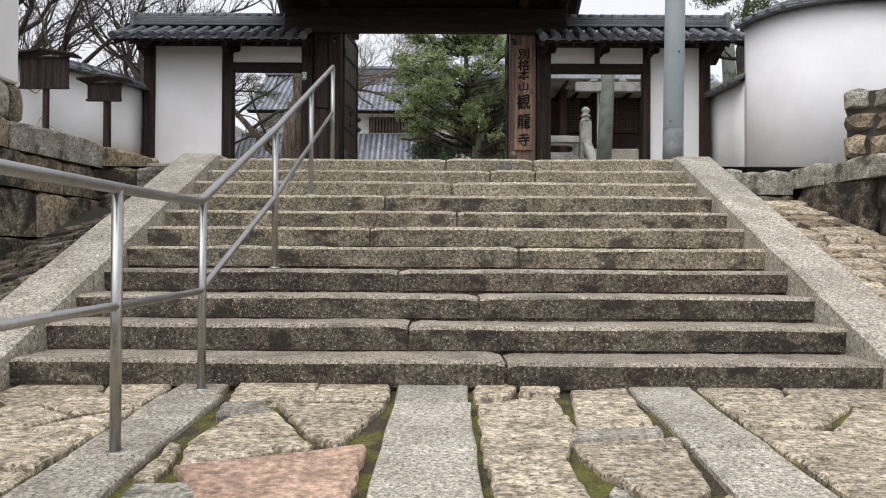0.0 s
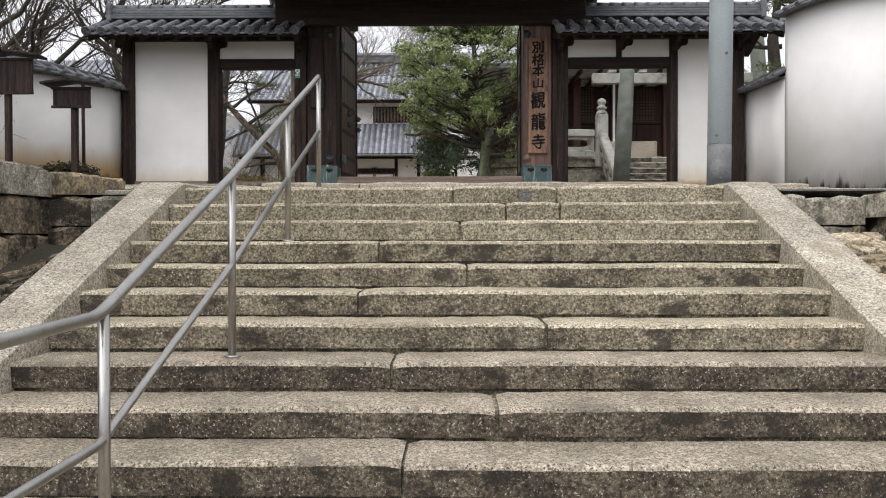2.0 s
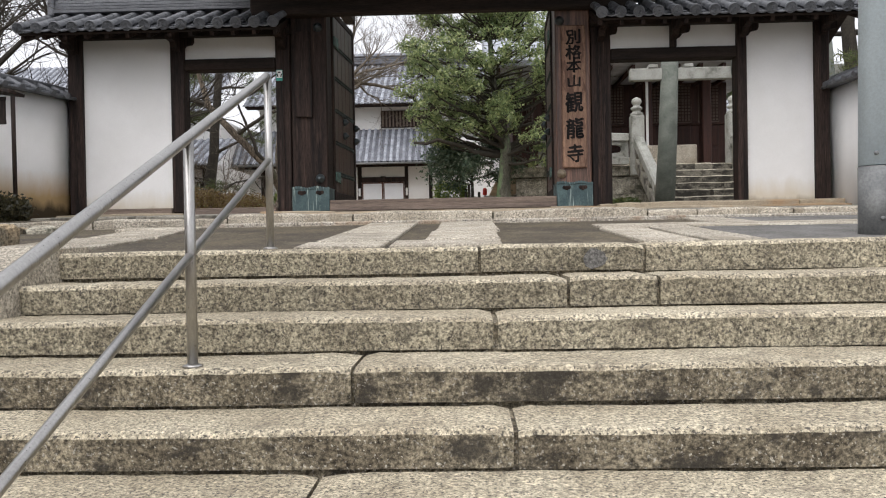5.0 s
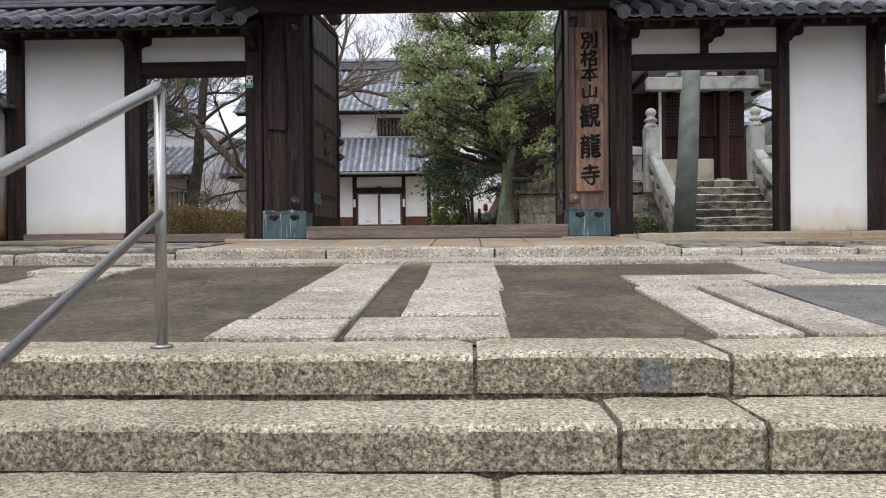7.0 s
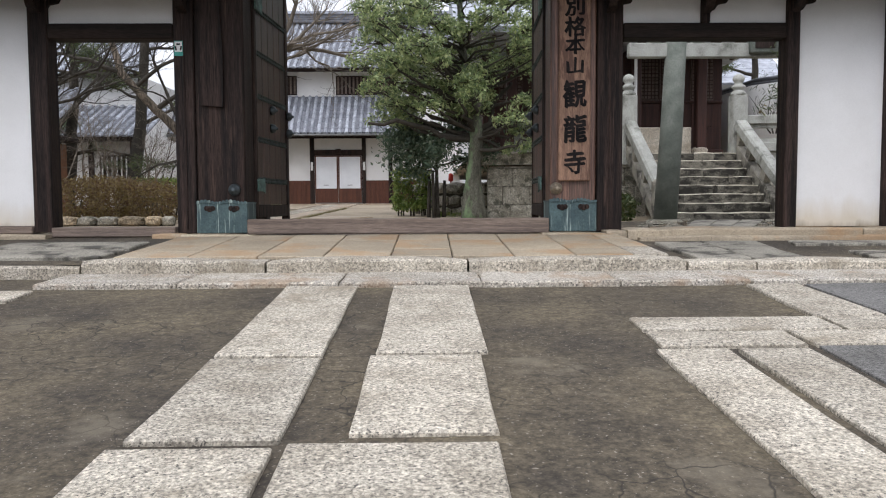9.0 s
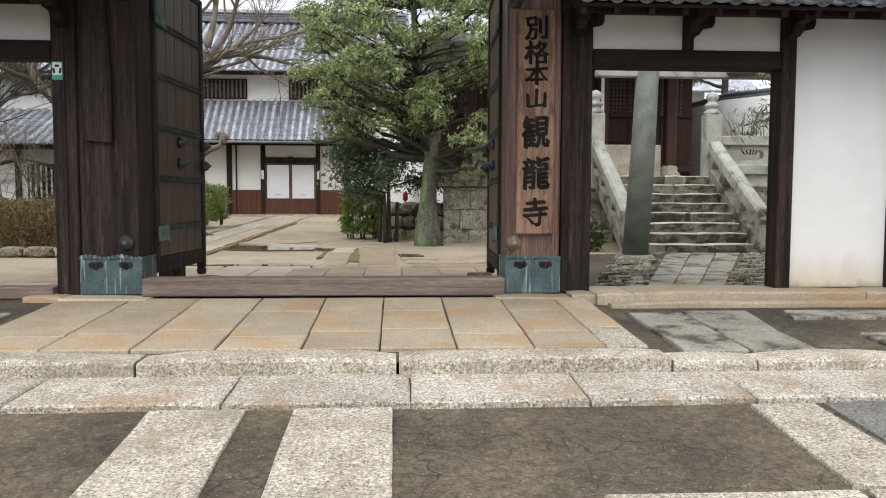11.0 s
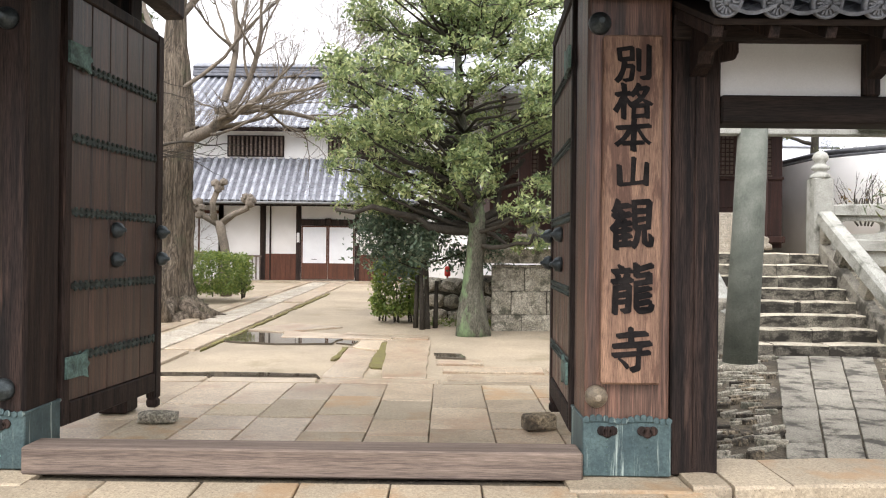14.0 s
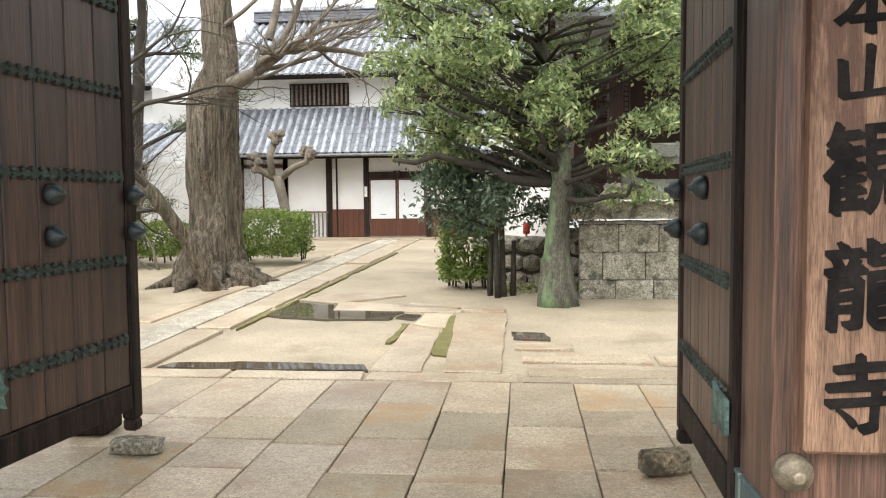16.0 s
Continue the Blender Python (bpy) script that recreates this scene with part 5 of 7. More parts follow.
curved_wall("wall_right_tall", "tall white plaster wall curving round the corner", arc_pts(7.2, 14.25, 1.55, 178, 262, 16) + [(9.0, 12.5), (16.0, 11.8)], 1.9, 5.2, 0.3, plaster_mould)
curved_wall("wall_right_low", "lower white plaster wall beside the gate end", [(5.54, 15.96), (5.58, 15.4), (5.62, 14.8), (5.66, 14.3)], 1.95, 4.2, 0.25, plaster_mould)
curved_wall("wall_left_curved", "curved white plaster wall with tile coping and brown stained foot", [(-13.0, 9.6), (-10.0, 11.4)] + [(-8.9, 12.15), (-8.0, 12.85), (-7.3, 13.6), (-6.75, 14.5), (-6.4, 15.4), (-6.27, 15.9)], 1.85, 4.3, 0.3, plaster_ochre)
bm = bmesh.new()
tube(bm, [(-6.43, 14.55, 2.3), (-6.44, 14.55, 4.2)], 0.03, 8)
solid("downpipe", bm, wood, "thin dark pipe down the white wall", "pipe")

# ---- notice boards ----
def notice_board(x0, x1, y, zb, zt, px, label):
    n = thing("notice_board", (px, y + 0.03, 2.1), label, "notice board", "notice boards by the wall")
    bm = bmesh.new()
    box(bm, px - 0.045, px + 0.045, y, y + 0.08, 2.0, zb + 0.1, 0.008)
    part("post", bm, wood, n)
    bm = bmesh.new()
    box(bm, px - 0.06, px + 0.06, y - 0.02, y + 0.10, 1.98, 2.28, 0.01)
    part("footing", bm, ashlar, n)
    bm = bmesh.new()
    box(bm, x0, x1, y - 0.03, y - 0.002, zb, zt, 0.006)
    part("panel", bm, wood, n)
    for s in (-1, 1):
        bm = bmesh.new()
        c = (x0 + x1) / 2
        box(bm, -0.02, (x1 - x0) / 2 + 0.14, y - 0.16, y + 0.16, -0.02, 0.02, 0.006, 0, pose(c, 0, zt + 0.10, 0, 8 if s > 0 else 172, 0))
        part("roof_board", bm, wood, n)
    for zc in (zb + 0.02, zt - 0.02):
        bm = bmesh.new()
        box(bm, x0 - 0.02, x1 + 0.02, y - 0.045, y - 0.0305, zc - 0.02, zc + 0.02, 0.004)
        part("batten", bm, wood, n)
    return n


notice_board(-6.02, -5.45, 12.75, 3.42, 3.74, -5.72, "small dark wooden notice board with a little roof")
notice_board(-7.30, -6.46, 13.0, 3.68, 4.24, -6.88, "larger dark wooden notice board on a post")

# ---- plants: helpers ----
def limb(bm, rng, p, d, length, r, depth, ends, spread=0.75, kids=4, n=6, up=0.12, wob=0.22, taper=0.45):
    """A branch with side branches; the twig ends go into ends."""
    pts, rad = [Vector(p)], [r]
    d = Vector(d).normalized()
    k = 5
    for i in range(k):
        d = (d + Vector((rng.uniform(-wob, wob), rng.uniform(-wob, wob), rng.uniform(-wob, wob) + up * 0.4))).normalized()
        pts.append(pts[-1] + d * length / k)
        rad.append(r * (1 - (1 - taper) * (i + 1) / k))
    tube(bm, pts, rad, max(3, n), False)
    if depth <= 0:
        ends.extend(pts[2:])
        return
    for j in range(kids):
        i = rng.randrange(2, k + 1)
        q = pts[i]
        e = (d + Vector((rng.uniform(-1, 1), rng.uniform(-1, 1), rng.uniform(-0.7, 0.9))) * spread).normalized()
        limb(bm, rng, q, e, length * rng.uniform(0.45, 0.72), max(rad[i] * 0.6, 0.004), depth - 1, ends, spread, kids, n - 1, up, wob, taper)
    limb(bm, rng, pts[-1], d, length * 0.6, rad[-1], depth - 1, ends, spread, kids, n - 1, up, wob, taper)


def leaves(name, centres, per, size, scatter, m, parent, seed, flat=0.6, aspect=0.42, label=""):
    """Many small leaf blades round the given centres, one mesh."""
    g = np.random.default_rng(seed)
    c = np.repeat(np.array([tuple(q) for q in centres]), per, axis=0)
    c = c + g.normal(0, 1, c.shape) * np.array(scatter)
    k = len(c)
    d = g.normal(0, 1, (k, 3))
    d /= np.linalg.norm(d, axis=1)[:, None]
    nrm = g.normal(0, 1, (k, 3)) * (1 - flat) + np.array([0, 0, 1.0]) * flat
    sd = np.cross(d, nrm)
    sd /= np.linalg.norm(sd, axis=1)[:, None] + 1e-9
    s = size * g.uniform(0.6, 1.35, (k, 1))
    v = np.stack([c - d * s * 0.5, c + sd * s * aspect * 0.5, c + d * s * 0.5, c - sd * s * aspect * 0.5], 1).reshape(-1, 3)
    v = v - np.array(tuple(ORG[parent]))
    me = bpy.data.meshes.new(name)
    me.vertices.add(4 * k)
    me.vertices.foreach_set("co", v.ravel())
    me.loops.add(4 * k)
    me.loops.foreach_set("vertex_index", np.arange(4 * k))
    me.polygons.add(k)
    me.polygons.foreach_set("loop_start", np.arange(k) * 4)
    me.update()
    me.validate()
    me.materials.append(m)
    ob = new(name, me)
    ob.parent = parent
    ORG[ob] = ORG[parent]
    return tagged(ob, label, kind="stuff")


# ---- court ----
court = sheet("pavement_court", -16.0, 14.0, 15.95, 45.0, z_court, sand, "pale sandy temple court", "ground", 0.5, 0.0, 0.02)
inner = thing("pavement_inner", (-0.4, 17.6, 2.3), "worn granite slabs just inside the gate", "pavement", "", "structure")
rng = random.Random(77)
cx = (-4.35, -3.8, -3.28, -2.75, -2.22, -1.7, -1.19, -0.69, -0.165, 0.347, 0.877, 1.42, 2.05)
for i, (a, b) in enumerate(zip(cx, cx[1:])):
    y = 15.87
    while y < 19.4:
        l = 1.3 if 19.48 - y < 1.35 and 19.48 - y > 0.9 else rng.uniform(0.5, 0.98)
        d = 19.48 if 19.48 - y - l < 0.4 else y + l
        bm = bmesh.new()
        prism(bm, rough_poly(rect(a + 0.005, b - 0.005, y + 0.006, d - 0.006), 0.35, 0.004, rng), 2.36, 0.1, 0.008, rng.uniform(0.0, 0.007))
        own_piece("paving_slab", bm, granite_court if rng.random() < 0.8 else granite_yellow, inner)
        y = d
path = thing("pavement_court_path", (-2.5, 27.0, 2.35), "damp grey stone paths across the sand", "pavement", "", "structure")
for q in ([(-0.98, 19.9), (-0.50, 19.9), (-0.52, 21.9), (-0.95, 22.3)], [(-0.28, 19.9), (0.25, 19.9), (0.23, 23.2), (-0.45, 23.2)], [(-0.9, 22.4), (-0.5, 22.1), (-0.5, 23.15), (-0.88, 23.2)],
          rect(0.45, 1.7, 20.35, 20.75), rect(0.35, 0.98, 20.95, 21.25), rect(1.75, 2.9, 20.3, 20.7), rect(0.5, 1.9, 19.75, 20.1),
          rect(-4.0, -2.3, 19.55, 19.85), rect(-2.25, -1.0, 19.56, 19.84), rect(-0.95, 0.4, 19.54, 19.84), rect(0.45, 2.0, 19.54, 19.72),
          [(-2.2, 23.4), (-0.4, 23.3), (-0.4, 23.65), (-2.3, 24.2)], [(-3.0, 24.4), (-2.3, 24.1), (-1.4, 24.9), (-2.4, 25.4)], [(-1.3, 23.75), (0.2, 23.35), (0.2, 23.6), (-1.2, 24.1)]):
    bm = bmesh.new()
    prism(bm, rough_poly(q, 0.3, 0.012, rng), z_court, 0.1, 0.012, 0.03)
    own_piece("paving_slab", bm, granite_court, path)
y = 19.9
while y < 38.4:
    l = rng.uniform(1.4, 2.2)
    f = (y - 20) / 18
    for xa, xb in ((-4.15 - 0.1 * f, -3.62), (-3.58, -3.16 + 0.2 * f), (-4.62, -4.36)):
        bm = bmesh.new()
        sh = rng.uniform(-0.3, 0.3)
        prism(bm, rough_poly(rect(xa, xb, y + sh, y + sh + l - 0.02), 0.4, 0.01, rng), z_court, 0.1, 0.012, 0.03 + rng.uniform(-0.005, 0.01))
        own_piece("path_slab", bm, granite_white if xa < -3.6 and xb > -4 else granite_court, path)
    y += l
for nm, q in (("moss_strip", [(-0.49, 20.6), (-0.29, 20.6), (-0.42, 23.0), (-0.54, 22.9)]), ("moss_strip", [(-3.08, 22.0), (-3.02, 21.9), (-2.85, 33), (-2.95, 33)]), ("moss_strip", [(-1.08, 21.2), (-1.0, 21.2), (-0.95, 22.4), (-1.05, 22.4)])):
    bm = bmesh.new()
    prism(bm, rough_poly(q, 0.2, 0.03, rng), z_court, 0.05, 0.006, 0.028)
    solid(nm, bm, moss, "yellow-green moss between the slabs", "moss", "stuff")
for q in ([(-3.0, 22.9), (-2.1, 22.6), (-1.3, 22.7), (-1.2, 23.3), (-1.7, 24.0), (-2.4, 24.5), (-3.0, 24.4)], [(-3.05, 19.92), (-1.0, 19.92), (-1.1, 20.15), (-2.2, 20.25), (-3.0, 20.12)], [(-1.2, 22.85), (-0.95, 22.7), (-0.92, 23.1), (-1.15, 23.2)], [(0.35, 21.5), (0.75, 21.45), (0.7, 21.9), (0.32, 21.95)]):
    bm = bmesh.new()
    prism(bm, rough_poly(q, 0.15, 0.03, rng), z_court(0, sum(p[1] for p in q) / len(q)), 0.03, 0.004, 0.022)
    solid("puddle", bm, water, "shallow rain puddle on the sand", "puddle", "stuff")
bm = bmesh.new()
prism(bm, rough_poly([(2.2, 15.97), (4.6, 15.97), (7.4, 16.2), (7.6, 21.9), (4.6, 21.9), (2.6, 21.5)], 0.5, 0.02, rng), z_court, 0.05, 0.005, 0.03)
approach = solid("pavement_shrine_path", bm, soil, "grey earth edged with thin upright slates", "pavement", "structure")
def path_x(u, y):
    """The skewed path to the shrine: u runs from its left edge (0) to its right (1)."""
    f = (y - 16.2) / 5.5
    return (2.85 + 2.25 * f) * (1 - u) + (3.72 + 2.75 * f) * u


for i in range(3):
    y = 16.0 + 0.35 * (i % 2)
    while y < 21.7:
        y1 = min(y + rng.uniform(0.9, 1.4), 21.8)
        bm = bmesh.new()
        ua, ub = i / 3 + 0.008, (i + 1) / 3 - 0.008
        prism(bm, rough_poly([(path_x(ua, y), y), (path_x(ub, y), y), (path_x(ub, y1 - 0.02), y1 - 0.02), (path_x(ua, y1 - 0.02), y1 - 0.02)], 0.35, 0.006, rng), lambda x, yy: z_court(x, yy) + 0.035, 0.1, 0.01, 0.02)
        own_piece("paving_slab", bm, shrine_step, approach)
        y = y1
for i in range(260):
    y, u = rng.uniform(16.05, 21.7), rng.choice((-1, 1)) * rng.uniform(0.56, 1.12)
    x = path_x(0.5 + u, y)
    l = rng.uniform(0.12, 0.34)
    bm = bmesh.new()
    box(bm, -l / 2, l / 2, -0.02, 0.02, -0.05, rng.uniform(0.012, 0.045), 0.006, 0, pose(x, y, z_court(x, y) + 0.045, 0, 0, rng.uniform(0, 40)))
    own_piece("slate", bm, rubble if rng.random() < 0.4 else ashlar, approach)

# ---- shrine stair, terrace and torii ----
torii = thing("torii", (5.8, 20.8, 2.4), "leaning green-grey stone torii before the steps", "torii")
for bx, tx in ((4.25, 4.50), (8.0, 7.75)):
    bm = bmesh.new()
    tube(bm, [(bx, 20.8, 2.36), (bx + (tx - bx) * 0.5, 20.88, 4.1), (tx, 20.95, 6.7)], [0.215, 0.20, 0.175], 20)
    part("pillar", bm, green_stone, torii)
    bm = bmesh.new()
    lathe(bm, [(0.33, 0), (0.33, 0.06), (0.27, 0.10)], (bx, 20.8, 2.36), 18)
    part("base_stone", bm, ashlar, torii)
bm = bmesh.new()
box(bm, 3.58, 8.7, 20.86, 21.04, 5.40, 5.66, 0.015)
part("tie_beam", bm, pale_stone, torii, "pale straight stone tie beam")
for x in (4.08, 4.85):
    bm = bmesh.new()
    box(bm, x - 0.1, x + 0.1, 20.85, 21.05, 5.665, 5.74, 0.01)
    part("wedge", bm, pale_stone, torii)
bm = bmesh.new()
tube(bm, [(3.2, 21.0, 6.98), (4.6, 21.0, 6.86), (6.1, 21.0, 6.82), (7.6, 21.0, 6.86), (9.0, 21.0, 6.98)], 0.17, 8)
part("top_beam", bm, green_stone, torii)
plq = thing("torii_plaque", (6.0, 20.75, 5.5), "dark framed plaque hanging on the torii", "plaque")
bm = bmesh.new()
box(bm, 5.75, 6.25, 20.72, 20.85, 5.45, 6.2, 0.02)
part("board", bm, green_stone, plq)
bm = bmesh.new()
box(bm, 5.82, 6.18, 20.70, 20.719, 5.53, 6.1, 0.01)
part("field", bm, wood, plq)

shrine_stairs = thing("shrine_steps", (5.8, 23.2, 2.4), "eight dark-streaked stone steps up to the shrine terrace", "steps", "", "structure")
for k in range(8):
    yk, zk = 22.0 + 0.30 * k, 2.38 + 0.187 * (k + 1)
    cuts = [4.62, 5.2 + 0.7 * (k % 2), 6.0 + 0.35 * (k % 3), 6.86]
    for a, b in zip(cuts, cuts[1:]):
        bm = bmesh.new()
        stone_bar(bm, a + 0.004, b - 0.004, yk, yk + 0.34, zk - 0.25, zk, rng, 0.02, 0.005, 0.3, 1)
        # bright tops and dark fronts paint the light on the steps
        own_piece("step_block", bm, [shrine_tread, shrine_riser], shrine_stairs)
for xs in (4.47, 6.98):
    bal = thing("stair_balustrade", (xs, 23.2, 2.4), "sloping carved stone balustrade beside the shrine steps", "balustrade", "shrine stair balustrades", "structure")
    bm = bmesh.new()
    L = math.hypot(2.3, 1.45)
    tilt = math.degrees(math.atan2(1.45, 2.3))
    box(bm, -0.13, 0.13, -0.15, L + 0.05, 0, 0.26, 0.04, 0, pose(xs, 21.95, 2.92, tilt))
    part("hand_course", bm, pale_stone, bal)
    bm = bmesh.new()
    box(bm, -0.09, 0.09, -0.1, L, -0.5, -0.24, 0.02, 0, pose(xs, 21.95, 2.92, tilt))
    part("lower_course", bm, shrine_step, bal)
    for q in (0.05, 0.95, 1.85, 2.55):
        bm = bmesh.new()
        box(bm, -0.08, 0.08, q - 0.12, q + 0.12, -0.24, 0.0, 0.01, 0, pose(xs, 21.95, 2.92, tilt))
        part("baluster", bm, shrine_step, bal)
    bm = bmesh.new()
    box(bm, xs - 0.15, xs + 0.15, 21.72, 21.98, 2.3, 3.22, 0.05)
    part("foot_post", bm, shrine_step, bal)
    bm = bmesh.new()
    box(bm, xs - 0.17, xs + 0.17, 24.2, 24.52, 3.6, 5.18, 0.02)
    part("newel", bm, pale_stone, bal)
    bm = bmesh.new()
    lathe(bm, [(0.17, 0), (0.17, 0.06), (0.12, 0.10), (0.10, 0.14), (0.15, 0.17), (0.155, 0.21), (0.10, 0.25), (0.085, 0.28), (0.12, 0.33), (0.135, 0.38), (0.11, 0.44), (0.05, 0.48), (0.01, 0.495)], (xs, 24.36, 5.17), 18)
    part("finial", bm, pale_stone, bal, "onion-shaped stone finial")
terrace = sheet("terrace", 0.9, 14.0, 24.7, 46.0, lambda x, y: 3.875, sand, "raised gravelly shrine terrace", "ground", 2.0)


def ashlar_wall(name, label, xa, xb, y, z0, z1, h, l, m, rng):
    w = thing(name, ((xa + xb) / 2, y, z0), label, "stone wall", "", "structure")
    core = bmesh.new()
    box(core, xa + 0.02, xb - 0.02, y + 0.06, y + 0.4, z0 - 0.2, z1 - 0.02, 0.0)
    part("core", core, earth_dark, w)
    z, k = z0, 0
    while z < z1 - 0.05:
        hh = min(h, z1 - z)
        x = xa - (0.5 * l if k % 2 else 0)
        while x < xb:
            a, b = max(xa, x), min(xb, x + l * rng.uniform(0.85, 1.15))
            nx = b
            if b - a > 0.06:
                bm = bmesh.new()
                stone_bar(bm, -(b - a) / 2 + 0.007, (b - a) / 2 - 0.007, -0.175 - rng.uniform(0, 0.015), 0.175, -hh / 2 + 0.006, hh / 2 - 0.006, rng, 0.02, 0.008, 0.12)
                bm.transform(Matrix.Translation(((a + b) / 2, y + 0.17, z + hh / 2)))
                own_piece("stone", bm, m, w)
            x = nx
        z += hh
        k += 1
    return w


rng = random.Random(91)
ashlar_wall("terrace_wall_left", "rough grey-green ashlar terrace wall", 1.3, 5.0, 24.75, 2.3, 3.62, 0.42, 0.62, ashlar, rng)
ashlar_wall("terrace_wall_right", "coursed ashlar terrace wall beside the shrine steps", 7.1, 13.5, 24.6, 2.3, 3.8, 0.42, 0.75, ashlar, rng)
cop = thing("terrace_coping", (3.0, 24.8, 3.62), "flat grey coping slabs on the terrace wall", "coping", "", "structure")
for a, b, yy, zz in ((0.95, 2.6, 24.68, 3.9), (2.61, 4.32, 24.68, 3.9), (7.15, 9.0, 24.5, 3.92), (9.01, 11.5, 24.5, 3.92)):
    bm = bmesh.new()
    stone_bar(bm, a, b, yy, yy + 0.5, zz - 0.26, zz, rng, 0.02, 0.006, 0.3)
    own_piece("coping_slab", bm, pale_stone if a > 5 else ashlar, cop)


def stone_fence(xa, xb, y, z):
    """Carved stone parapet with oval openings."""
    fence = thing("stone_parapet", ((xa + xb) / 2, y, z), "carved stone parapet with oval openings", "parapet", "shrine parapets", "structure")
    for za, zb, d in ((0.0, 0.2, 0.14), (0.62, 0.82, 0.16)):
        bm = bmesh.new()
        stone_bar(bm, xa, xb, y - d, y + d, z + za, z + zb, rng, 0.025, 0.004, 0.4)
        part("course", bm, pale_stone, fence)
    n = max(1, round((xb - xa) / 1.2))
    for i in range(n):
        x0, x1 = xa + (xb - xa) * i / n + 0.004, xa + (xb - xa) * (i + 1) / n - 0.004
        cx_, cz, hw, hh = (x0 + x1) / 2, z + 0.41, (x1 - x0) / 2, 0.212
        bm = bmesh.new()
        loops = []
        for yy in (y - 0.09, y + 0.09):
            inner_, outer_ = [], []
            for k in range(28):
                a = 2 * math.pi * (k + 0.5) / 28
                ca, sa = math.cos(a), math.sin(a)
                ex = math.copysign(abs(ca) ** 0.45, ca) * (hw - 0.17)
                ez = math.copysign(abs(sa) ** 0.7, sa) * 0.115
                inner_.append(bm.verts.new((cx_ + ex, yy, cz + ez)))
                s = max(abs(ca), abs(sa))
                outer_.append(bm.verts.new((cx_ + hw * ca / s, yy, cz + hh * sa / s)))
            loops.append((inner_, outer_))
        (fi, fo), (bi, bo) = loops
        for k in range(28):
            k2 = (k + 1) % 28
            for a, b in ((fi, fo), (fo, bo), (bo, bi), (bi, fi)):
                bm.faces.new((a[k], a[k2], b[k2], b[k]))
        bmesh.ops.recalc_face_normals(bm, faces=bm.faces)
        part("pierced_panel", bm, pale_stone, fence)
    return fence


stone_fence(7.2, 13.0, 24.55, 3.93)
stone_fence(1.9, 4.28, 24.6, 3.93)

hall = thing("shrine_hall", (6.0, 28.5, 3.9), "dark red-brown timber shrine hall on a stone plinth", "shrine hall")
bm = bmesh.new()
box(bm, 4.2, 6.9, 27.5, 33, 3.86, 4.42, 0.03)
part("plinth", bm, granite_white, hall, "pale stone plinth")
bm = bmesh.new()
box(bm, 5.2, 6.85, 27.1, 27.49, 3.86, 4.72, 0.03)
part("offering_step", bm, granite_white, hall)
bm = bmesh.new()
box(bm, 1.5, 8.5, 29.4, 29.6, 4.0, 7.6, 0.01)
part("front_wall", bm, wood_hall, hall)
bm = bmesh.new()
box(bm, 1.5, 8.5, 29.61, 34, 4.0, 7.6, 0.01)
part("body", bm, wood_hall, hall)
for x in (2.2, 4.3, 5.6, 7.4):
    bm = bmesh.new()
    box(bm, x - 0.14, x + 0.14, 27.9, 28.2, 4.2, 7.4, 0.03)
    part("column", bm, wood_hall, hall)
    bm = bmesh.new()
    lathe(bm, [(0.28, 0), (0.28, 0.1), (0.2, 0.16), (0.22, 0.24), (0.17, 0.3)], (x, 28.05, 3.95), 16)
    part("column_base", bm, granite_white, hall)
for x0 in (2.0, 3.2, 4.5, 6.0, 6.7, 7.6):
    bm = bmesh.new()
    w = 0.62
    for i in range(7):
        box(bm, x0 + w * i / 6 - 0.012, x0 + w * i / 6 + 0.012, 29.34, 29.36, 5.75, 6.9, 0.002)
    for i in range(12):
        box(bm, x0, x0 + w, 29.362, 29.38, 5.75 + 1.15 * i / 11 - 0.012, 5.75 + 1.15 * i / 11 + 0.012, 0.002)
    part("lattice", bm, wood_hall, hall)
    bm = bmesh.new()
    box(bm, x0 - 0.03, x0 + w + 0.03, 29.385, 29.398, 5.7, 6.95, 0.002)
    part("lattice_backing", bm, wood_sill, hall)
    for z0, z1 in ((4.3, 4.85), (4.95, 5.6)):
        bm = bmesh.new()
        box(bm, x0, x0 + w, 29.36, 29.398, z0, z1, 0.02)
        part("panel", bm, wood_hall, hall)
for z0, z1, yy in ((7.0, 7.3, 28.0), (5.62, 5.7, 29.3), (4.12, 4.28, 29.2)):
    bm = bmesh.new()
    box(bm, 1.5, 8.5, yy, yy + 0.2, z0, z1, 0.02)
    part("beam", bm, wood_hall, hall)
bm = bmesh.new()
box(bm, 5.52, 5.60, 27.85, 27.88, 4.4, 7.0, 0.01)
part("white_banner", bm, white_paint, hall, "narrow white hanging banner")
bm = bmesh.new()
box(bm, 5.0, 5.5, 28.5, 28.9, 4.42, 5.0, 0.02)
part("offering_box", bm, wood_hall, hall)
bm = bmesh.new()
prof = [(26.2, 7.15), (28.2, 7.9), (31.0, 9.9), (33.8, 7.9), (35.8, 7.15), (35.8, 7.0), (26.2, 7.0)]
l_, r_ = [bm.verts.new((0.6, y, z)) for y, z in prof], [bm.verts.new((9.2, y, z)) for y, z in prof]
bm.faces.new(l_)
bm.faces.new(r_[::-1])
for i in range(len(prof)):
    bm.faces.new((l_[i], r_[i], r_[(i + 1) % len(prof)], l_[(i + 1) % len(prof)]))
bmesh.ops.recalc_face_normals(bm, faces=bm.faces)
part("roof", bm, tile_far, hall, "grey-green tiled roof")
for i in range(13):
    bm = bmesh.new()
    box(bm, 0.9 + i * 0.65, 1.0 + i * 0.65, 26.4, 29.4, 6.86, 6.98, 0.01)
    part("rafter", bm, wood_hall, hall)

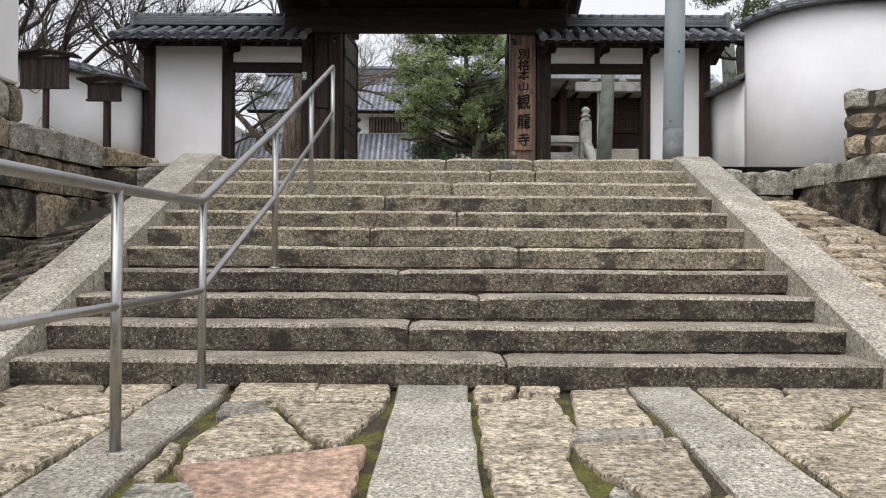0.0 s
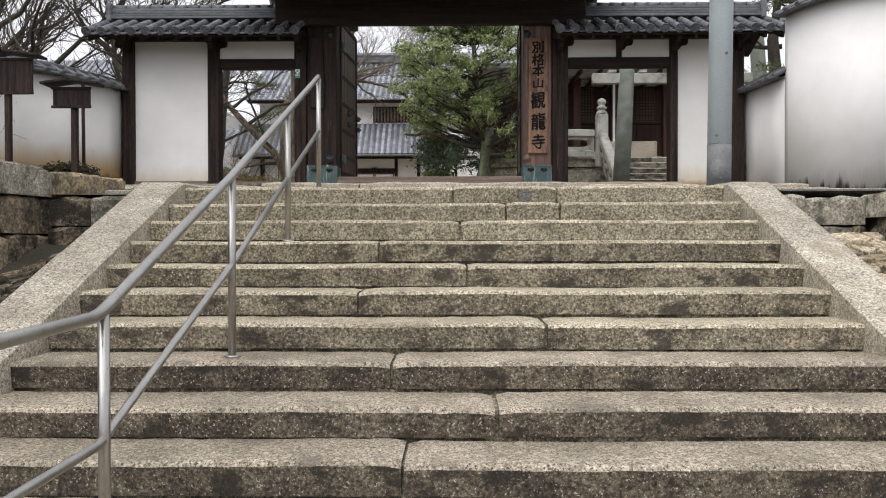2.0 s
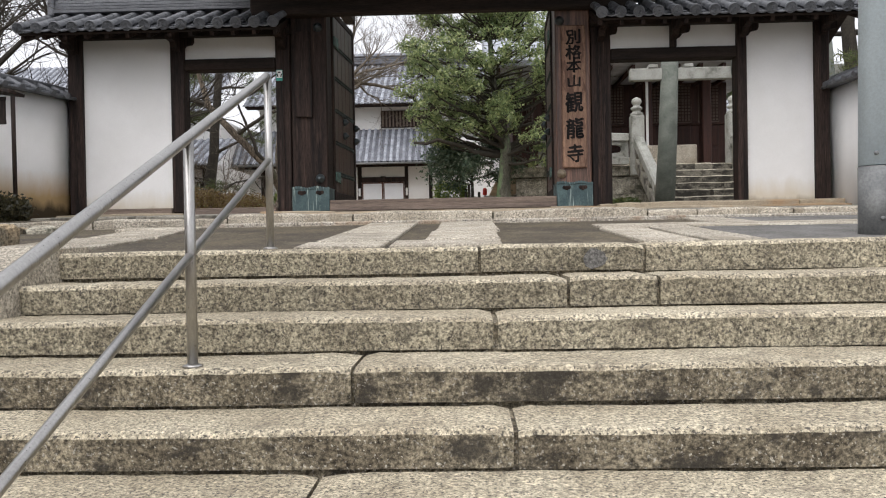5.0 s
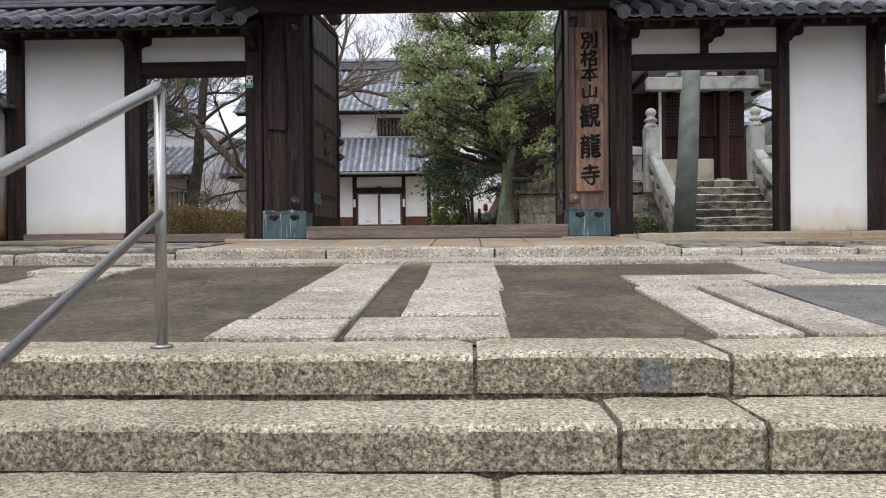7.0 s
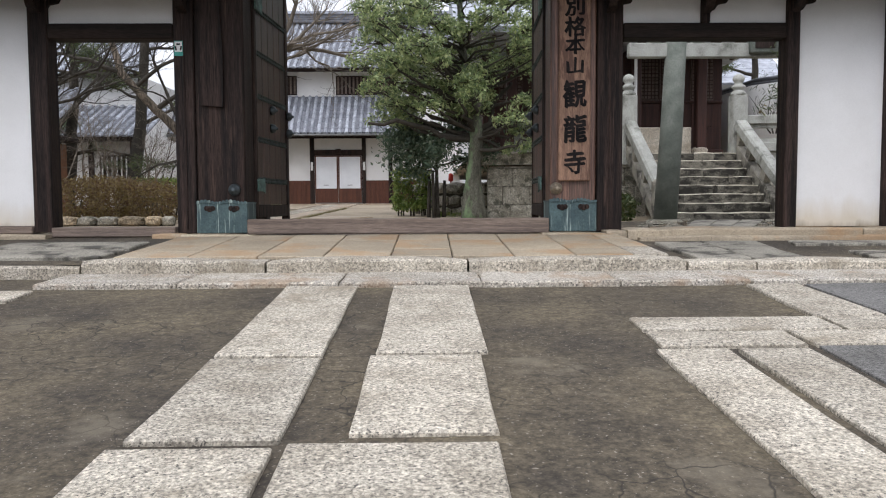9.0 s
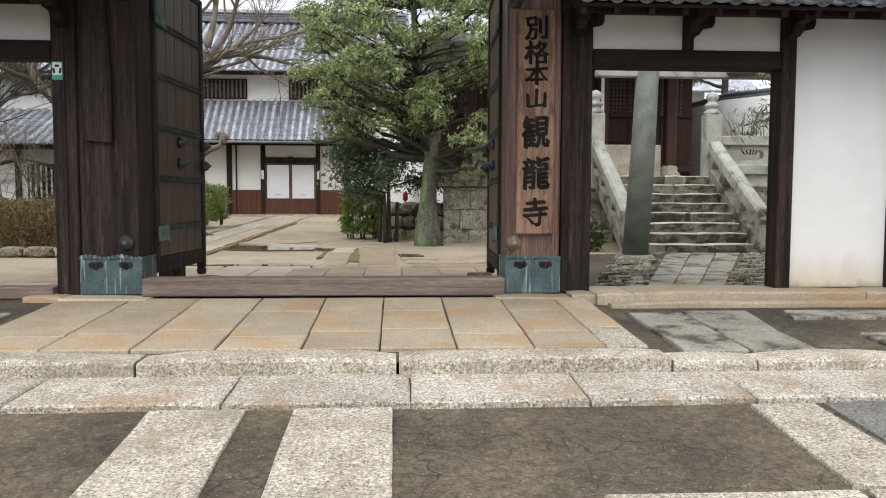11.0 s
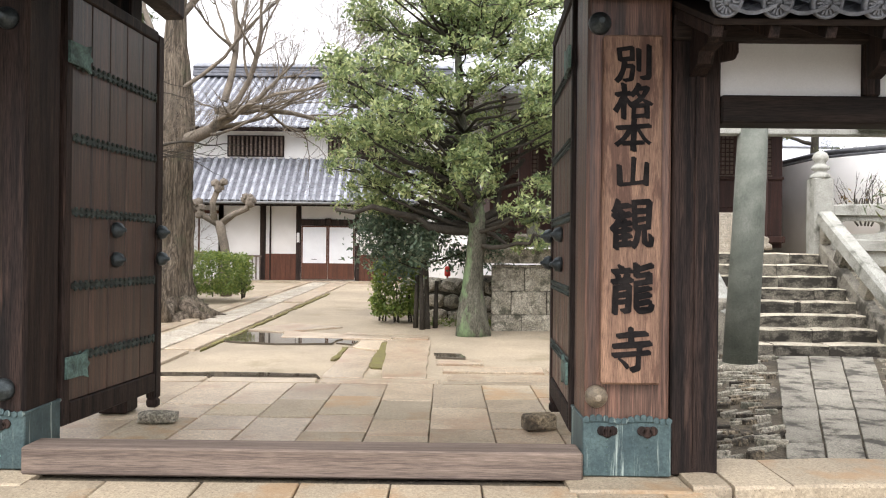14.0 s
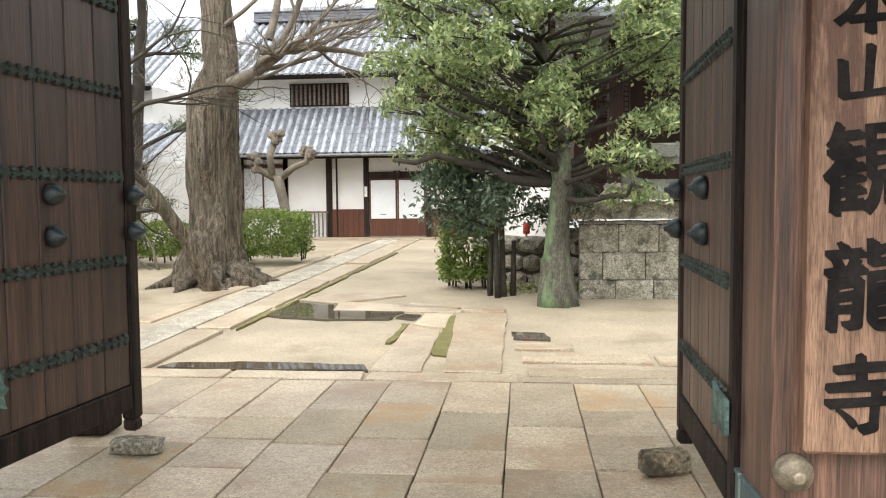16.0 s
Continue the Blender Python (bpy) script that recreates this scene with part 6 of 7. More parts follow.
# boundary wall behind the shrine terrace
curved_wall("wall_back_right", "white plaster wall with tile coping behind the terrace", [(14.0, 24.9), (11.5, 26.5), (9.4, 29.5), (9.0, 38)], 3.8, 6.15, -0.3)
bm = bmesh.new()
box(bm, 11.0, 11.3, 26.55, 26.8, 4.9, 5.3, 0.02)
solid("wall_vent", bm, wood, "small dark opening frame in the white wall", "vent")


# ---- main house ----
HY = 39.0
house = thing("temple_house", (-5.0, 41.5, 2.65), "two-storey white plastered temple house with silver-grey tiled roofs", "house")
zg = 2.66


def hpart(name, x0, x1, y0, y1, z0, z1, m, bev=0.01, label=""):
    bm = bmesh.new()
    box(bm, x0, x1, y0, y1, z0, z1, bev)
    return part(name, bm, m, house, label)


hpart("plinth", -11.5, 1.5, HY - 0.9, HY + 0.5, 2.4, zg + 0.06, granite_court)
hpart("lower_wall", -11.2, 1.2, HY + 0.05, HY + 6, zg, 6.7, plaster, label="white plaster wall")
hpart("upper_wall", -9.6, 0.6, HY + 0.5, HY + 5.5, 7.2, 8.6, plaster)
for x, w in ((-9.35, 0.2), (-7.75, 0.16), (-6.22, 0.2), (-5.95, 0.05), (-4.92, 0.18), (-2.78, 0.16), (-1.68, 0.16), (-0.3, 0.16)):
    hpart("timber_post", x - w / 2, x + w / 2, HY - 0.03, HY + 0.045, zg, 5.6, wood, 0.006)
hpart("timber_post", -7.82, -7.68, HY - 0.03, HY + 0.045, zg, 5.6, wood, 0.006)
hpart("door_lintel", -4.83, -2.86, HY - 0.02, HY + 0.045, 4.72, 4.95, wood, 0.006)
hpart("head_beam", -11.2, 1.2, HY - 0.035, HY + 0.048, 5.42, 5.56, wood, 0.006)
for x0, x1 in ((-6.11, -5.02), (-2.69, -1.77), (-1.59, -0.39)):
    hpart("wainscot", x0, x1, HY + 0.0, HY + 0.045, zg + 0.06, 3.68, wood_red, 0.004, "red-brown board wainscot")
    k = int((x1 - x0) / 0.16)
    for i in range(k + 1):
        x = x0 + (x1 - x0) * i / k
        hpart("batten", x - 0.012, x + 0.012, HY - 0.015, HY - 0.001, zg + 0.06, 3.68, wood_red, 0.003)
for x0, x1 in ((-4.81, -3.86), (-3.84, -2.88)):
    bm = bmesh.new()
    box(bm, x0, x1, HY - 0.01, HY + 0.04, zg + 0.1, 4.71, 0.005)
    dr = part("sliding_door", bm, wood_red, house)
    bm = bmesh.new()
    box(bm, x0 + 0.05, x1 - 0.05, HY - 0.02, HY - 0.011, 3.35, 4.66, 0.003)
    part("pane", bm, paper, dr, "white paper pane")
    bm = bmesh.new()
    box(bm, (x0 + x1) / 2 - 0.1, (x0 + x1) / 2 + 0.1, HY - 0.026, HY - 0.021, 3.48, 3.5, 0.002)
    part("pull", bm, wood, dr)
bm = bmesh.new()
box(bm, -3.95, -3.72, HY - 0.1, HY - 0.03, 4.75, 4.98, 0.02)
part("door_lamp", bm, wood, house)
for x in (-4.93, -2.77):
    hpart("name_tag", x - 0.05, x + 0.05, HY - 0.045, HY - 0.032, 4.1, 4.45, white_paint, 0.003)
# barred window with paper and bench, left of the door
hpart("window_paper", -9.2, -7.85, HY + 0.0, HY + 0.045, 3.75, 5.1, paper, 0.004)
for x in (-8.55,):
    hpart("window_mullion", x - 0.03, x + 0.03, HY - 0.02, HY + 0.0, 3.7, 5.15, wood_red, 0.003)
hpart("window_head", -9.25, -7.8, HY - 0.03, HY + 0.045, 5.12, 5.24, wood_red, 0.004)
for i in range(4):
    hpart("window_rail", -9.25, -7.8, HY - 0.03, HY - 0.005, 3.5 + 0.06 * i, 3.53 + 0.06 * i, wood_orange, 0.003)
for i in range(11):
    x = -7.7 + i * 0.14
    hpart("lattice_bar", x - 0.02, x + 0.02, HY - 0.1, HY - 0.06, zg + 0.08, 3.62, wood_sill, 0.004)
hpart("lattice_rail", -7.75, -6.25, HY - 0.09, HY - 0.055, 3.55, 3.62, wood_sill, 0.004)
for x0, x1 in ((-7.68, -5.58), (-3.95, -1.4)):
    hpart("upper_window", x0, x1, HY + 0.44, HY + 0.498, 7.26, 8.05, wood, 0.004, "dark barred upper window")
    for i in range(int((x1 - x0) / 0.16)):
        x = x0 + 0.1 + i * 0.16
        hpart("window_bar", x - 0.035, x + 0.035, HY + 0.38, HY + 0.436, 7.3, 8.0, wood_sill, 0.004)


def house_roof(xa, xb, ye, ze, yr, zr, name, both=False, pitch=0.275):
    """A far tiled slope: one tile row for each round course, the pans between in one sheet."""
    slope, run = math.atan2(zr - ze, yr - ye), math.hypot(yr - ye, zr - ze)
    rf = thing(name, ((xa + xb) / 2, ye, ze), "silver-grey tiled roof slope with round tile rows", "roof", "house roofs", "structure")
    base = pose(0, ye, ze) @ Matrix.Rotation(slope, 4, "X")
    bm = bmesh.new()
    box(bm, xa, xb, 0.0, run, -0.14, -0.06, 0.01, 0, base)
    box(bm, xa + 0.05, xb - 0.05, 0.05, 0.2, -0.24, -0.145, 0.01, 0, base)
    part("roof_deck", bm, wood, rf)
    bm = bmesh.new()
    k = int(run / 0.24)
    for i in range(k + 1):
        s = run * i / (k + 1)
        box(bm, xa, xb, s, s + run / (k + 1) + 0.02, -0.055, -0.02 + 0.0, 0.008, 0, base @ pose(0, 0, 0) @ Matrix.Translation((0, s, 0.012)) @ Matrix.Rotation(-0.06, 4, "X") @ Matrix.Translation((0, -s, 0)))
    part("pan_courses", bm, tile_pan, rf)
    bm = bmesh.new()
    n = 7
    s = -0.06
    while s < run:
        l = min(0.30, run - s)
        a = [bm.verts.new((0.085 * math.cos(math.pi * q / (n - 1)), s, 0.085 * math.sin(math.pi * q / (n - 1)) - 0.03)) for q in range(n)]
        b = [bm.verts.new((0.072 * math.cos(math.pi * q / (n - 1)), s + l, 0.072 * math.sin(math.pi * q / (n - 1)) - 0.03)) for q in range(n)]
        for q in range(n - 1):
            bm.faces.new((a[q + 1], a[q], b[q], b[q + 1]))
        bm.faces.new(a)
        s += 0.30
    me = bpy.data.meshes.new("tile_row")
    bm.to_mesh(me)
    bm.free()
    me.materials.append(tile_far)
    cnt = int((xb - xa) / pitch)
    for i in range(cnt + 1):
        piece("tile_row", me, rf, pose(xa + (xb - xa) * i / cnt, ye, ze) @ Matrix.Rotation(slope, 4, "X"))
    return rf


house_roof(-10.6, -0.6, 37.9, 5.58, HY + 0.52, 7.22, "lower_roof")
up = house_roof(-10.0, 1.2, 38.45, 8.25, 43.0, 11.0, "upper_roof")
for k, (w, h0, h1) in enumerate(((0.28, 10.98, 11.10), (0.24, 11.11, 11.22), (0.2, 11.23, 11.34), (0.24, 11.35, 11.40), (0.12, 11.41, 11.55))):
    bm = bmesh.new()
    box(bm, -10.1, 1.3, 43 - w, 43 + w, h0, h1, 0.02)
    part("ridge_course", bm, tile_pan if k < 4 else tile_far, up)
bm = bmesh.new()
prism_pts = [(38.6, 8.2), (43.0, 10.95), (47.4, 8.2)]
l_, r_ = [bm.verts.new((-9.7, y, z)) for y, z in prism_pts], [bm.verts.new((0.9, y, z)) for y, z in prism_pts]
bm.faces.new(l_)
bm.faces.new(r_[::-1])
for i in range(3):
    bm.faces.new((l_[i], r_[i], r_[(i + 1) % 3], l_[(i + 1) % 3]))
bmesh.ops.recalc_face_normals(bm, faces=bm.faces)
part("gable", bm, plaster, house)
bm = bmesh.new()
box(bm, -10.0, 1.2, 0, 5.3, -0.06, 0.0, 0.01, 0, pose(-8.8, 47.55, 8.25, 0, 0, 180) @ Matrix.Rotation(math.atan2(2.75, 4.55), 4, "X"))
part("rear_slope", bm, tile_pan, house)
tube_bm = bmesh.new()
tube(tube_bm, [(-10.6, 37.86, 5.47), (-0.6, 37.86, 5.47)], 0.05, 8)
part("gutter", tube_bm, zinc, house)

# ---- side wing seen through the small doorway ----
wing = thing("side_wing", (-12.5, 33.0, 2.5), "white plastered side wing with dark lattice and tiled roof", "house")


def wpart(name, x0, x1, y0, y1, z0, z1, m, bev=0.01, label=""):
    bm = bmesh.new()
    box(bm, x0, x1, y0, y1, z0, z1, bev)
    return part(name, bm, m, wing, label)


wpart("wall", -22, -9.7, 33.0, 38, 2.4, 5.1, plaster)
wpart("upper_wall", -22, -10.5, 35.0, 40, 5.0, 7.4, plaster)
for x in (-10.0, -11.4, -12.8, -14.2, -16):
    wpart("timber_post", x - 0.09, x + 0.09, 32.95, 33.04, 2.4, 5.1, wood, 0.006)
for x0 in (-13.9, -11.1):
    wpart("window", x0, x0 + 1.0, 32.92, 32.99, 3.3, 4.4, wood, 0.006)
    for i in range(6):
        wpart("window_bar", x0 + 0.08 + i * 0.16, x0 + 0.12 + i * 0.16, 32.87, 32.915, 3.35, 4.35, white_paint, 0.003)
wpart("board_wall", -14.2, -10.6, 27.6, 29.5, 2.4, 4.5, wood_orange, label="orange-brown boarded shed front")
for i in range(14):
    wpart("board_line", -14.2, -10.6, 27.57, 27.598, 2.5 + 0.145 * i, 2.62 + 0.145 * i, wood_orange, 0.006)
wpart("shed_post", -10.75, -10.5, 27.5, 27.65, 2.4, 4.6, wood)
wpart("shed_eave", -14.5, -10.2, 27.3, 29.6, 4.55, 4.68, wood, 0.02)
house_roof(-22, -9.4, 32.2, 5.0, 35.0, 6.3, "wing_lower_roof")
house_roof(-22, -10.2, 34.2, 7.35, 38.5, 10.2, "wing_upper_roof")
house_roof(-15, -9.9, 26.9, 4.75, 29.4, 6.1, "shed_roof")

# ---- large bare tree with shaggy bark ----
def tree(name, loc, label, trunk, radii, limbs, m, seed, depth=3, kids=4, n=10, lean_mat=None, spread=0.75, up=0.1, wob=0.22):
    t = thing(name, loc, label, "tree")
    rng = random.Random(seed)
    bm = bmesh.new()
    pts = [Vector(p) for p in trunk]
    fine, rr = [], []
    for i in range(len(pts) - 1):
        for k in range(4):
            f = k / 4
            q = pts[i].lerp(pts[i + 1], f)
            fine.append(q + Vector((noise.noise(q * 1.3), noise.noise(q * 1.3 + Vector((9, 0, 0))), 0)) * radii[i] * 0.25)
            rr.append((radii[i] * (1 - f) + radii[i + 1] * f) * (1 + 0.10 * noise.noise(q * 3)))
    fine.append(pts[-1])
    rr.append(radii[-1])
    tube(bm, fine, rr, 40)
    for v in bm.verts:
        a = noise.noise(Vector((v.co.x * 5, v.co.y * 5, v.co.z * 0.8)))
        c = min(fine, key=lambda q: abs(q.z - v.co.z))
        d = Vector((v.co.x - c.x, v.co.y - c.y, 0))
        v.co += d * (0.3 * a + 0.16 * noise.noise(Vector((v.co.x * 14, v.co.y * 14, v.co.z * 1.2))))
    part("trunk", bm, m, t)
    ends = []
    for p, d, l, r in limbs:
        bm = bmesh.new()
        limb(bm, rng, p, d, l, r, depth, ends, spread, kids, n, up, wob)
        part("limb", bm, lean_mat or m, t)
    return t, ends


big, _ = tree("bare_tree", (-5.15, 26.5, 2.45), "large bare tree with thick shaggy bark and knotted limbs", [(-5.15, 26.5, 2.3), (-5.17, 26.5, 2.75), (-5.2, 26.5, 3.4), (-5.2, 26.5, 4.6), (-5.12, 26.5, 5.7), (-5.0, 26.5, 6.5), (-5.05, 26.5, 8.0), (-5.0, 26.5, 11.0)],
              [0.85, 0.56, 0.46, 0.42, 0.43, 0.28, 0.22, 0.14],
              [((-4.85, 26.4, 6.0), (1.0, -0.1, 0.45), 1.5, 0.15), ((-4.2, 26.3, 6.6), (1.0, 0.0, 0.25), 2.6, 0.07), ((-4.0, 26.3, 6.8), (0.45, 0.1, 1.0), 2.6, 0.08), ((-4.1, 26.4, 6.5), (0.9, -0.3, 0.7), 2.4, 0.07),
               ((-5.1, 26.5, 7.5), (-0.7, 0.2, 0.8), 2.2, 0.09), ((-5.0, 26.5, 8.5), (0.6, 0.3, 0.9), 2.2, 0.08), ((-5.0, 26.5, 9.6), (-0.5, 0.2, 0.9), 2.0, 0.07), ((-5.2, 26.3, 5.3), (0.3, -0.8, 0.2), 1.0, 0.03),
               ((-4.3, 26.33, 6.25), (1.0, 0.1, 0.05), 3.0, 0.045), ((-4.0, 26.3, 6.4), (1.0, -0.1, 0.5), 3.1, 0.045), ((-4.5, 26.36, 6.15), (1.0, -0.2, -0.1), 2.3, 0.035), ((-5.0, 26.4, 7.0), (0.9, -0.2, 0.9), 3.0, 0.045)],
              bark, 41, 4, 4, 8, twig, 0.85, 0.14, 0.28)
rng = random.Random(17)
for i in range(9):
    a = i * 0.72
    bm = bmesh.new()
    tube(bm, [(-5.15 + 0.4 * math.cos(a), 26.5 + 0.4 * math.sin(a), 2.75), (-5.15 + 0.8 * math.cos(a), 26.5 + 0.8 * math.sin(a), 2.52), (-5.15 + 1.25 * math.cos(a + 0.2), 26.5 + 1.25 * math.sin(a + 0.2), 2.42)], [0.2, 0.12, 0.04], 8)
    part("root", bm, bark, big)
tree("leaning_tree", (-4.9, 25.6, 2.45), "leaning mossy tree with bare crooked branches", [(-4.85, 25.6, 2.35), (-5.1, 25.2, 3.3), (-5.45, 24.7, 4.1), (-6.2, 24.4, 4.9), (-6.9, 24.2, 5.7), (-7.2, 24.2, 6.8)], [0.17, 0.125, 0.11, 0.095, 0.08, 0.05],
     [((-5.5, 24.6, 4.2), (-0.6, -0.5, 0.5), 1.6, 0.06), ((-6.2, 24.4, 4.9), (0.6, -0.2, 0.7), 1.8, 0.06), ((-6.9, 24.2, 5.7), (-0.9, 0, 0.3), 1.7, 0.06), ((-6.6, 24.3, 5.4), (0.9, -0.2, 0.3), 1.9, 0.05), ((-7.1, 24.2, 6.4), (0.3, 0.1, 1), 1.6, 0.05), ((-5.3, 25, 3.8), (-1, -0.2, 0.1), 1.5, 0.04)],
     bark, 5, 3, 3, 6, bark_dark, 0.9, 0.05, 0.35)
def brush(x, y, h, seed, m, r=1.4, n=4):
    """A bare twiggy shrub."""
    g = random.Random(seed)
    t = thing("bare_shrub", (x, y, 2.4), "leafless twiggy brown shrub", "shrub", "bare shrubs in the court")
    for i in range(n):
        bm = bmesh.new()
        a = g.uniform(0, 6.28)
        limb(bm, g, (x + 0.2 * math.cos(a), y + 0.2 * math.sin(a), 2.3), (0.6 * math.cos(a), 0.6 * math.sin(a), 1.0), h * 0.5, 0.035, 3, [], 0.95, 4, 5, 0.08, 0.35)
        part("stem", bm, m, t)


brush(-8.2, 27.5, 4.0, 201, twig)
brush(-10.0, 26.0, 3.6, 202, twig)
brush(-7.2, 29.0, 3.4, 203, twig)
# knobbly pollard before the house
tree("pollard_tree", (-6.0, 32.0, 2.55), "pale pollarded tree with knobbly fists", [(-5.55, 32.0, 2.5), (-5.6, 32.0, 3.8), (-5.75, 32.0, 4.6)], [0.14, 0.11, 0.12],
     [], twig, 6, 0)
pol = [o for o in scene.objects if o.name.startswith("pollard_tree")][0]
for pts, tip in (([(-5.75, 32, 4.5), (-6.2, 32, 4.75), (-6.35, 32, 5.0)], 1), ([(-5.75, 32, 4.5), (-5.35, 32, 4.8), (-5.0, 32, 4.95), (-4.95, 32, 5.3)], 1), ([(-5.9, 32, 4.62), (-5.95, 32, 5.1), (-5.75, 32, 5.6)], 1)):
    bm = bmesh.new()
    tube(bm, pts, [0.1, 0.085] + [0.075] * (len(pts) - 2), 8)
    for k in range(7):
        boulder(bm, Vector(pts[-1]) + Vector((rng.uniform(-0.14, 0.14), rng.uniform(-0.1, 0.1), rng.uniform(-0.25, 0.16))), (0.2, 0.2, 0.2), rng, 0.3, 1)
    part("branch", bm, twig, pol)

# ---- layered evergreen in the court ----
ever, ends = tree("evergreen_tree", (0.93, 24.1, 2.4), "evergreen tree with algae-green trunk and layered leafy boughs", [(0.93, 24.1, 2.35), (0.92, 24.1, 3.2), (1.0, 24.1, 4.2), (0.95, 24.15, 4.9), (0.7, 24.2, 6.2), (0.62, 24.2, 7.6), (0.6, 24.2, 9.0)], [0.30, 0.165, 0.15, 0.12, 0.07, 0.05, 0.03], [], bark_green, 12)
g = random.Random(44)
spine = [Vector(p) for p in ((0.98, 24.1, 4.2), (0.95, 24.15, 4.9), (0.7, 24.2, 6.2), (0.62, 24.2, 7.6), (0.6, 24.2, 9.0))]
tufts = []
# heavy crooked limbs low on the trunk
for tip, r0, z0 in (((-1.3, 23.7, 4.62), 0.085, 4.2), ((-0.6, 25.0, 4.8), 0.07, 4.2), ((2.3, 23.9, 4.75), 0.08, 4.25), ((2.0, 23.3, 4.15), 0.05, 3.9), ((1.9, 24.4, 5.5), 0.08, 4.3), ((-1.0, 23.6, 5.5), 0.06, 4.9), ((2.4, 24.3, 6.2), 0.06, 5.3), ((0.6, 22.9, 4.9), 0.06, 4.3)):
    tip = Vector(tip)
    root = Vector((0.95, 24.12, z0))
    pts = [root.lerp(tip, f) + Vector((g.uniform(-0.1, 0.1), g.uniform(-0.1, 0.1), g.uniform(-0.12, 0.1))) * min(1, 4 * f) for f in (0, 0.14, 0.3, 0.45, 0.6, 0.75, 0.9, 1.0)]
    bm = bmesh.new()
    tube(bm, pts, [r0 * (1 - 0.09 * k) for k in range(8)], 9)
    part("limb", bm, bark_dark, ever)
pads = 0
while pads < 142:
    q = Vector((g.uniform(-1.75, 3.0), g.uniform(22.6, 25.7), g.uniform(4.0, 9.2)))
    u = Vector(((q.x - 0.65) / 2.3, (q.y - 24.2) / 1.6, (q.z - 6.55) / 2.5))
    reach = (abs(u.x) ** 2.6 + abs(u.y) ** 2.6 + abs(u.z) ** 2.6) ** (1 / 2.6)
    low = q.z < 4.4
    if not 0.4 < reach < 1.0 and not (low and 1.15 < q.x < 2.2 and 23.0 < q.y < 24.5):
        continue
    if (low and q.x < 1.15) or (q.z < 4.75 and abs(q.x - 0.9) < 0.35 and q.y > 23.5) or (1.1 < q.x < 2.1 and 4.75 < q.z < 5.75 and g.random() < 0.9):
        continue
    pads += 1
    zr = max(4.15, q.z - 0.3 - 0.3 * abs(q.x - 0.8))
    root = min(((a.lerp(b, f)) for a, b in zip(spine, spine[1:]) for f in (0, 0.25, 0.5, 0.75)), key=lambda c: abs(c.z - zr))
    mid = root.lerp(q, 0.55) + Vector((g.uniform(-0.2, 0.2), g.uniform(-0.2, 0.2), -0.12))
    bm = bmesh.new()
    r0 = 0.045 if q.z < 6 else 0.03
    tube(bm, [root, root.lerp(mid, 0.5) + Vector((g.uniform(-0.12, 0.12), 0, g.uniform(-0.08, 0.12))), mid, q.lerp(mid, 0.4) + Vector((g.uniform(-0.08, 0.08), 0, g.uniform(-0.1, 0.06))), q], [r0, r0 * 0.85, r0 * 0.65, r0 * 0.45, r0 * 0.25], 7)
    rx, rz = g.uniform(0.3, 0.52), g.uniform(0.12, 0.3)
    for k in range(26):
        a, rr_ = g.uniform(0, 6.283), math.sqrt(g.random())
        w = q + Vector((rx * rr_ * math.cos(a), rx * 0.9 * rr_ * math.sin(a), rz * (1 - rr_ * rr_) * g.uniform(-0.2, 1.3) - 0.06 * rr_ + 0.05 * g.uniform(-1, 1)))
        tufts.append(w)
        if k % 4 == 0:
            tube(bm, [q.lerp(mid, 0.25), q.lerp(w, 0.5) - Vector((0, 0, 0.04)), w], [0.013, 0.009, 0.005], 4, False)
    part("bough", bm, bark_dark, ever)
leaves("crown", tufts, 14, 0.10, (0.065, 0.065, 0.06), leaf_ever, ever, 3, 0.25, 0.38, "small olive-green leaves in layers")

shrub, ends = tree("camellia_shrub", (0.1, 25.0, 2.4), "dark glossy evergreen shrub on several thin stems", [(0.15, 25.0, 2.38), (0.12, 25.0, 3.2), (0.1, 25.0, 4.0)], [0.06, 0.045, 0.03],
                   [((0.12, 25, 3.5), (-0.9, -0.3, 0.6), 0.75, 0.025), ((0.1, 25, 3.6), (0.8, -0.2, 0.6), 0.75, 0.025), ((0.1, 25, 3.9), (-0.5, 0.3, 0.8), 0.6, 0.02), ((0.1, 25, 3.7), (0.1, -0.7, 0.4), 0.6, 0.02), ((0.1, 25, 4.0), (0.5, 0.1, 0.6), 0.6, 0.02), ((0.1, 25, 3.5), (-1.0, 0.1, 0.2), 0.6, 0.02)],
                   bark_dark, 23, 2, 3, 6, bark_dark, 0.9, 0.03, 0.25)
for pts in ([(-0.08, 25.1, 2.38), (-0.06, 25.1, 3.4)], [(0.05, 24.85, 2.38), (0.02, 24.9, 3.5)], [(0.28, 25.1, 2.38), (0.3, 25.1, 3.3)]):
    bm = bmesh.new()
    tube(bm, pts, [0.05, 0.035], 8)
    part("stem", bm, bark_dark, shrub)
leaves("crown", ends, 20, 0.10, (0.17, 0.17, 0.13), leaf_blue, shrub, 8, 0.25, 0.42, "dark blue-green glossy leaves")


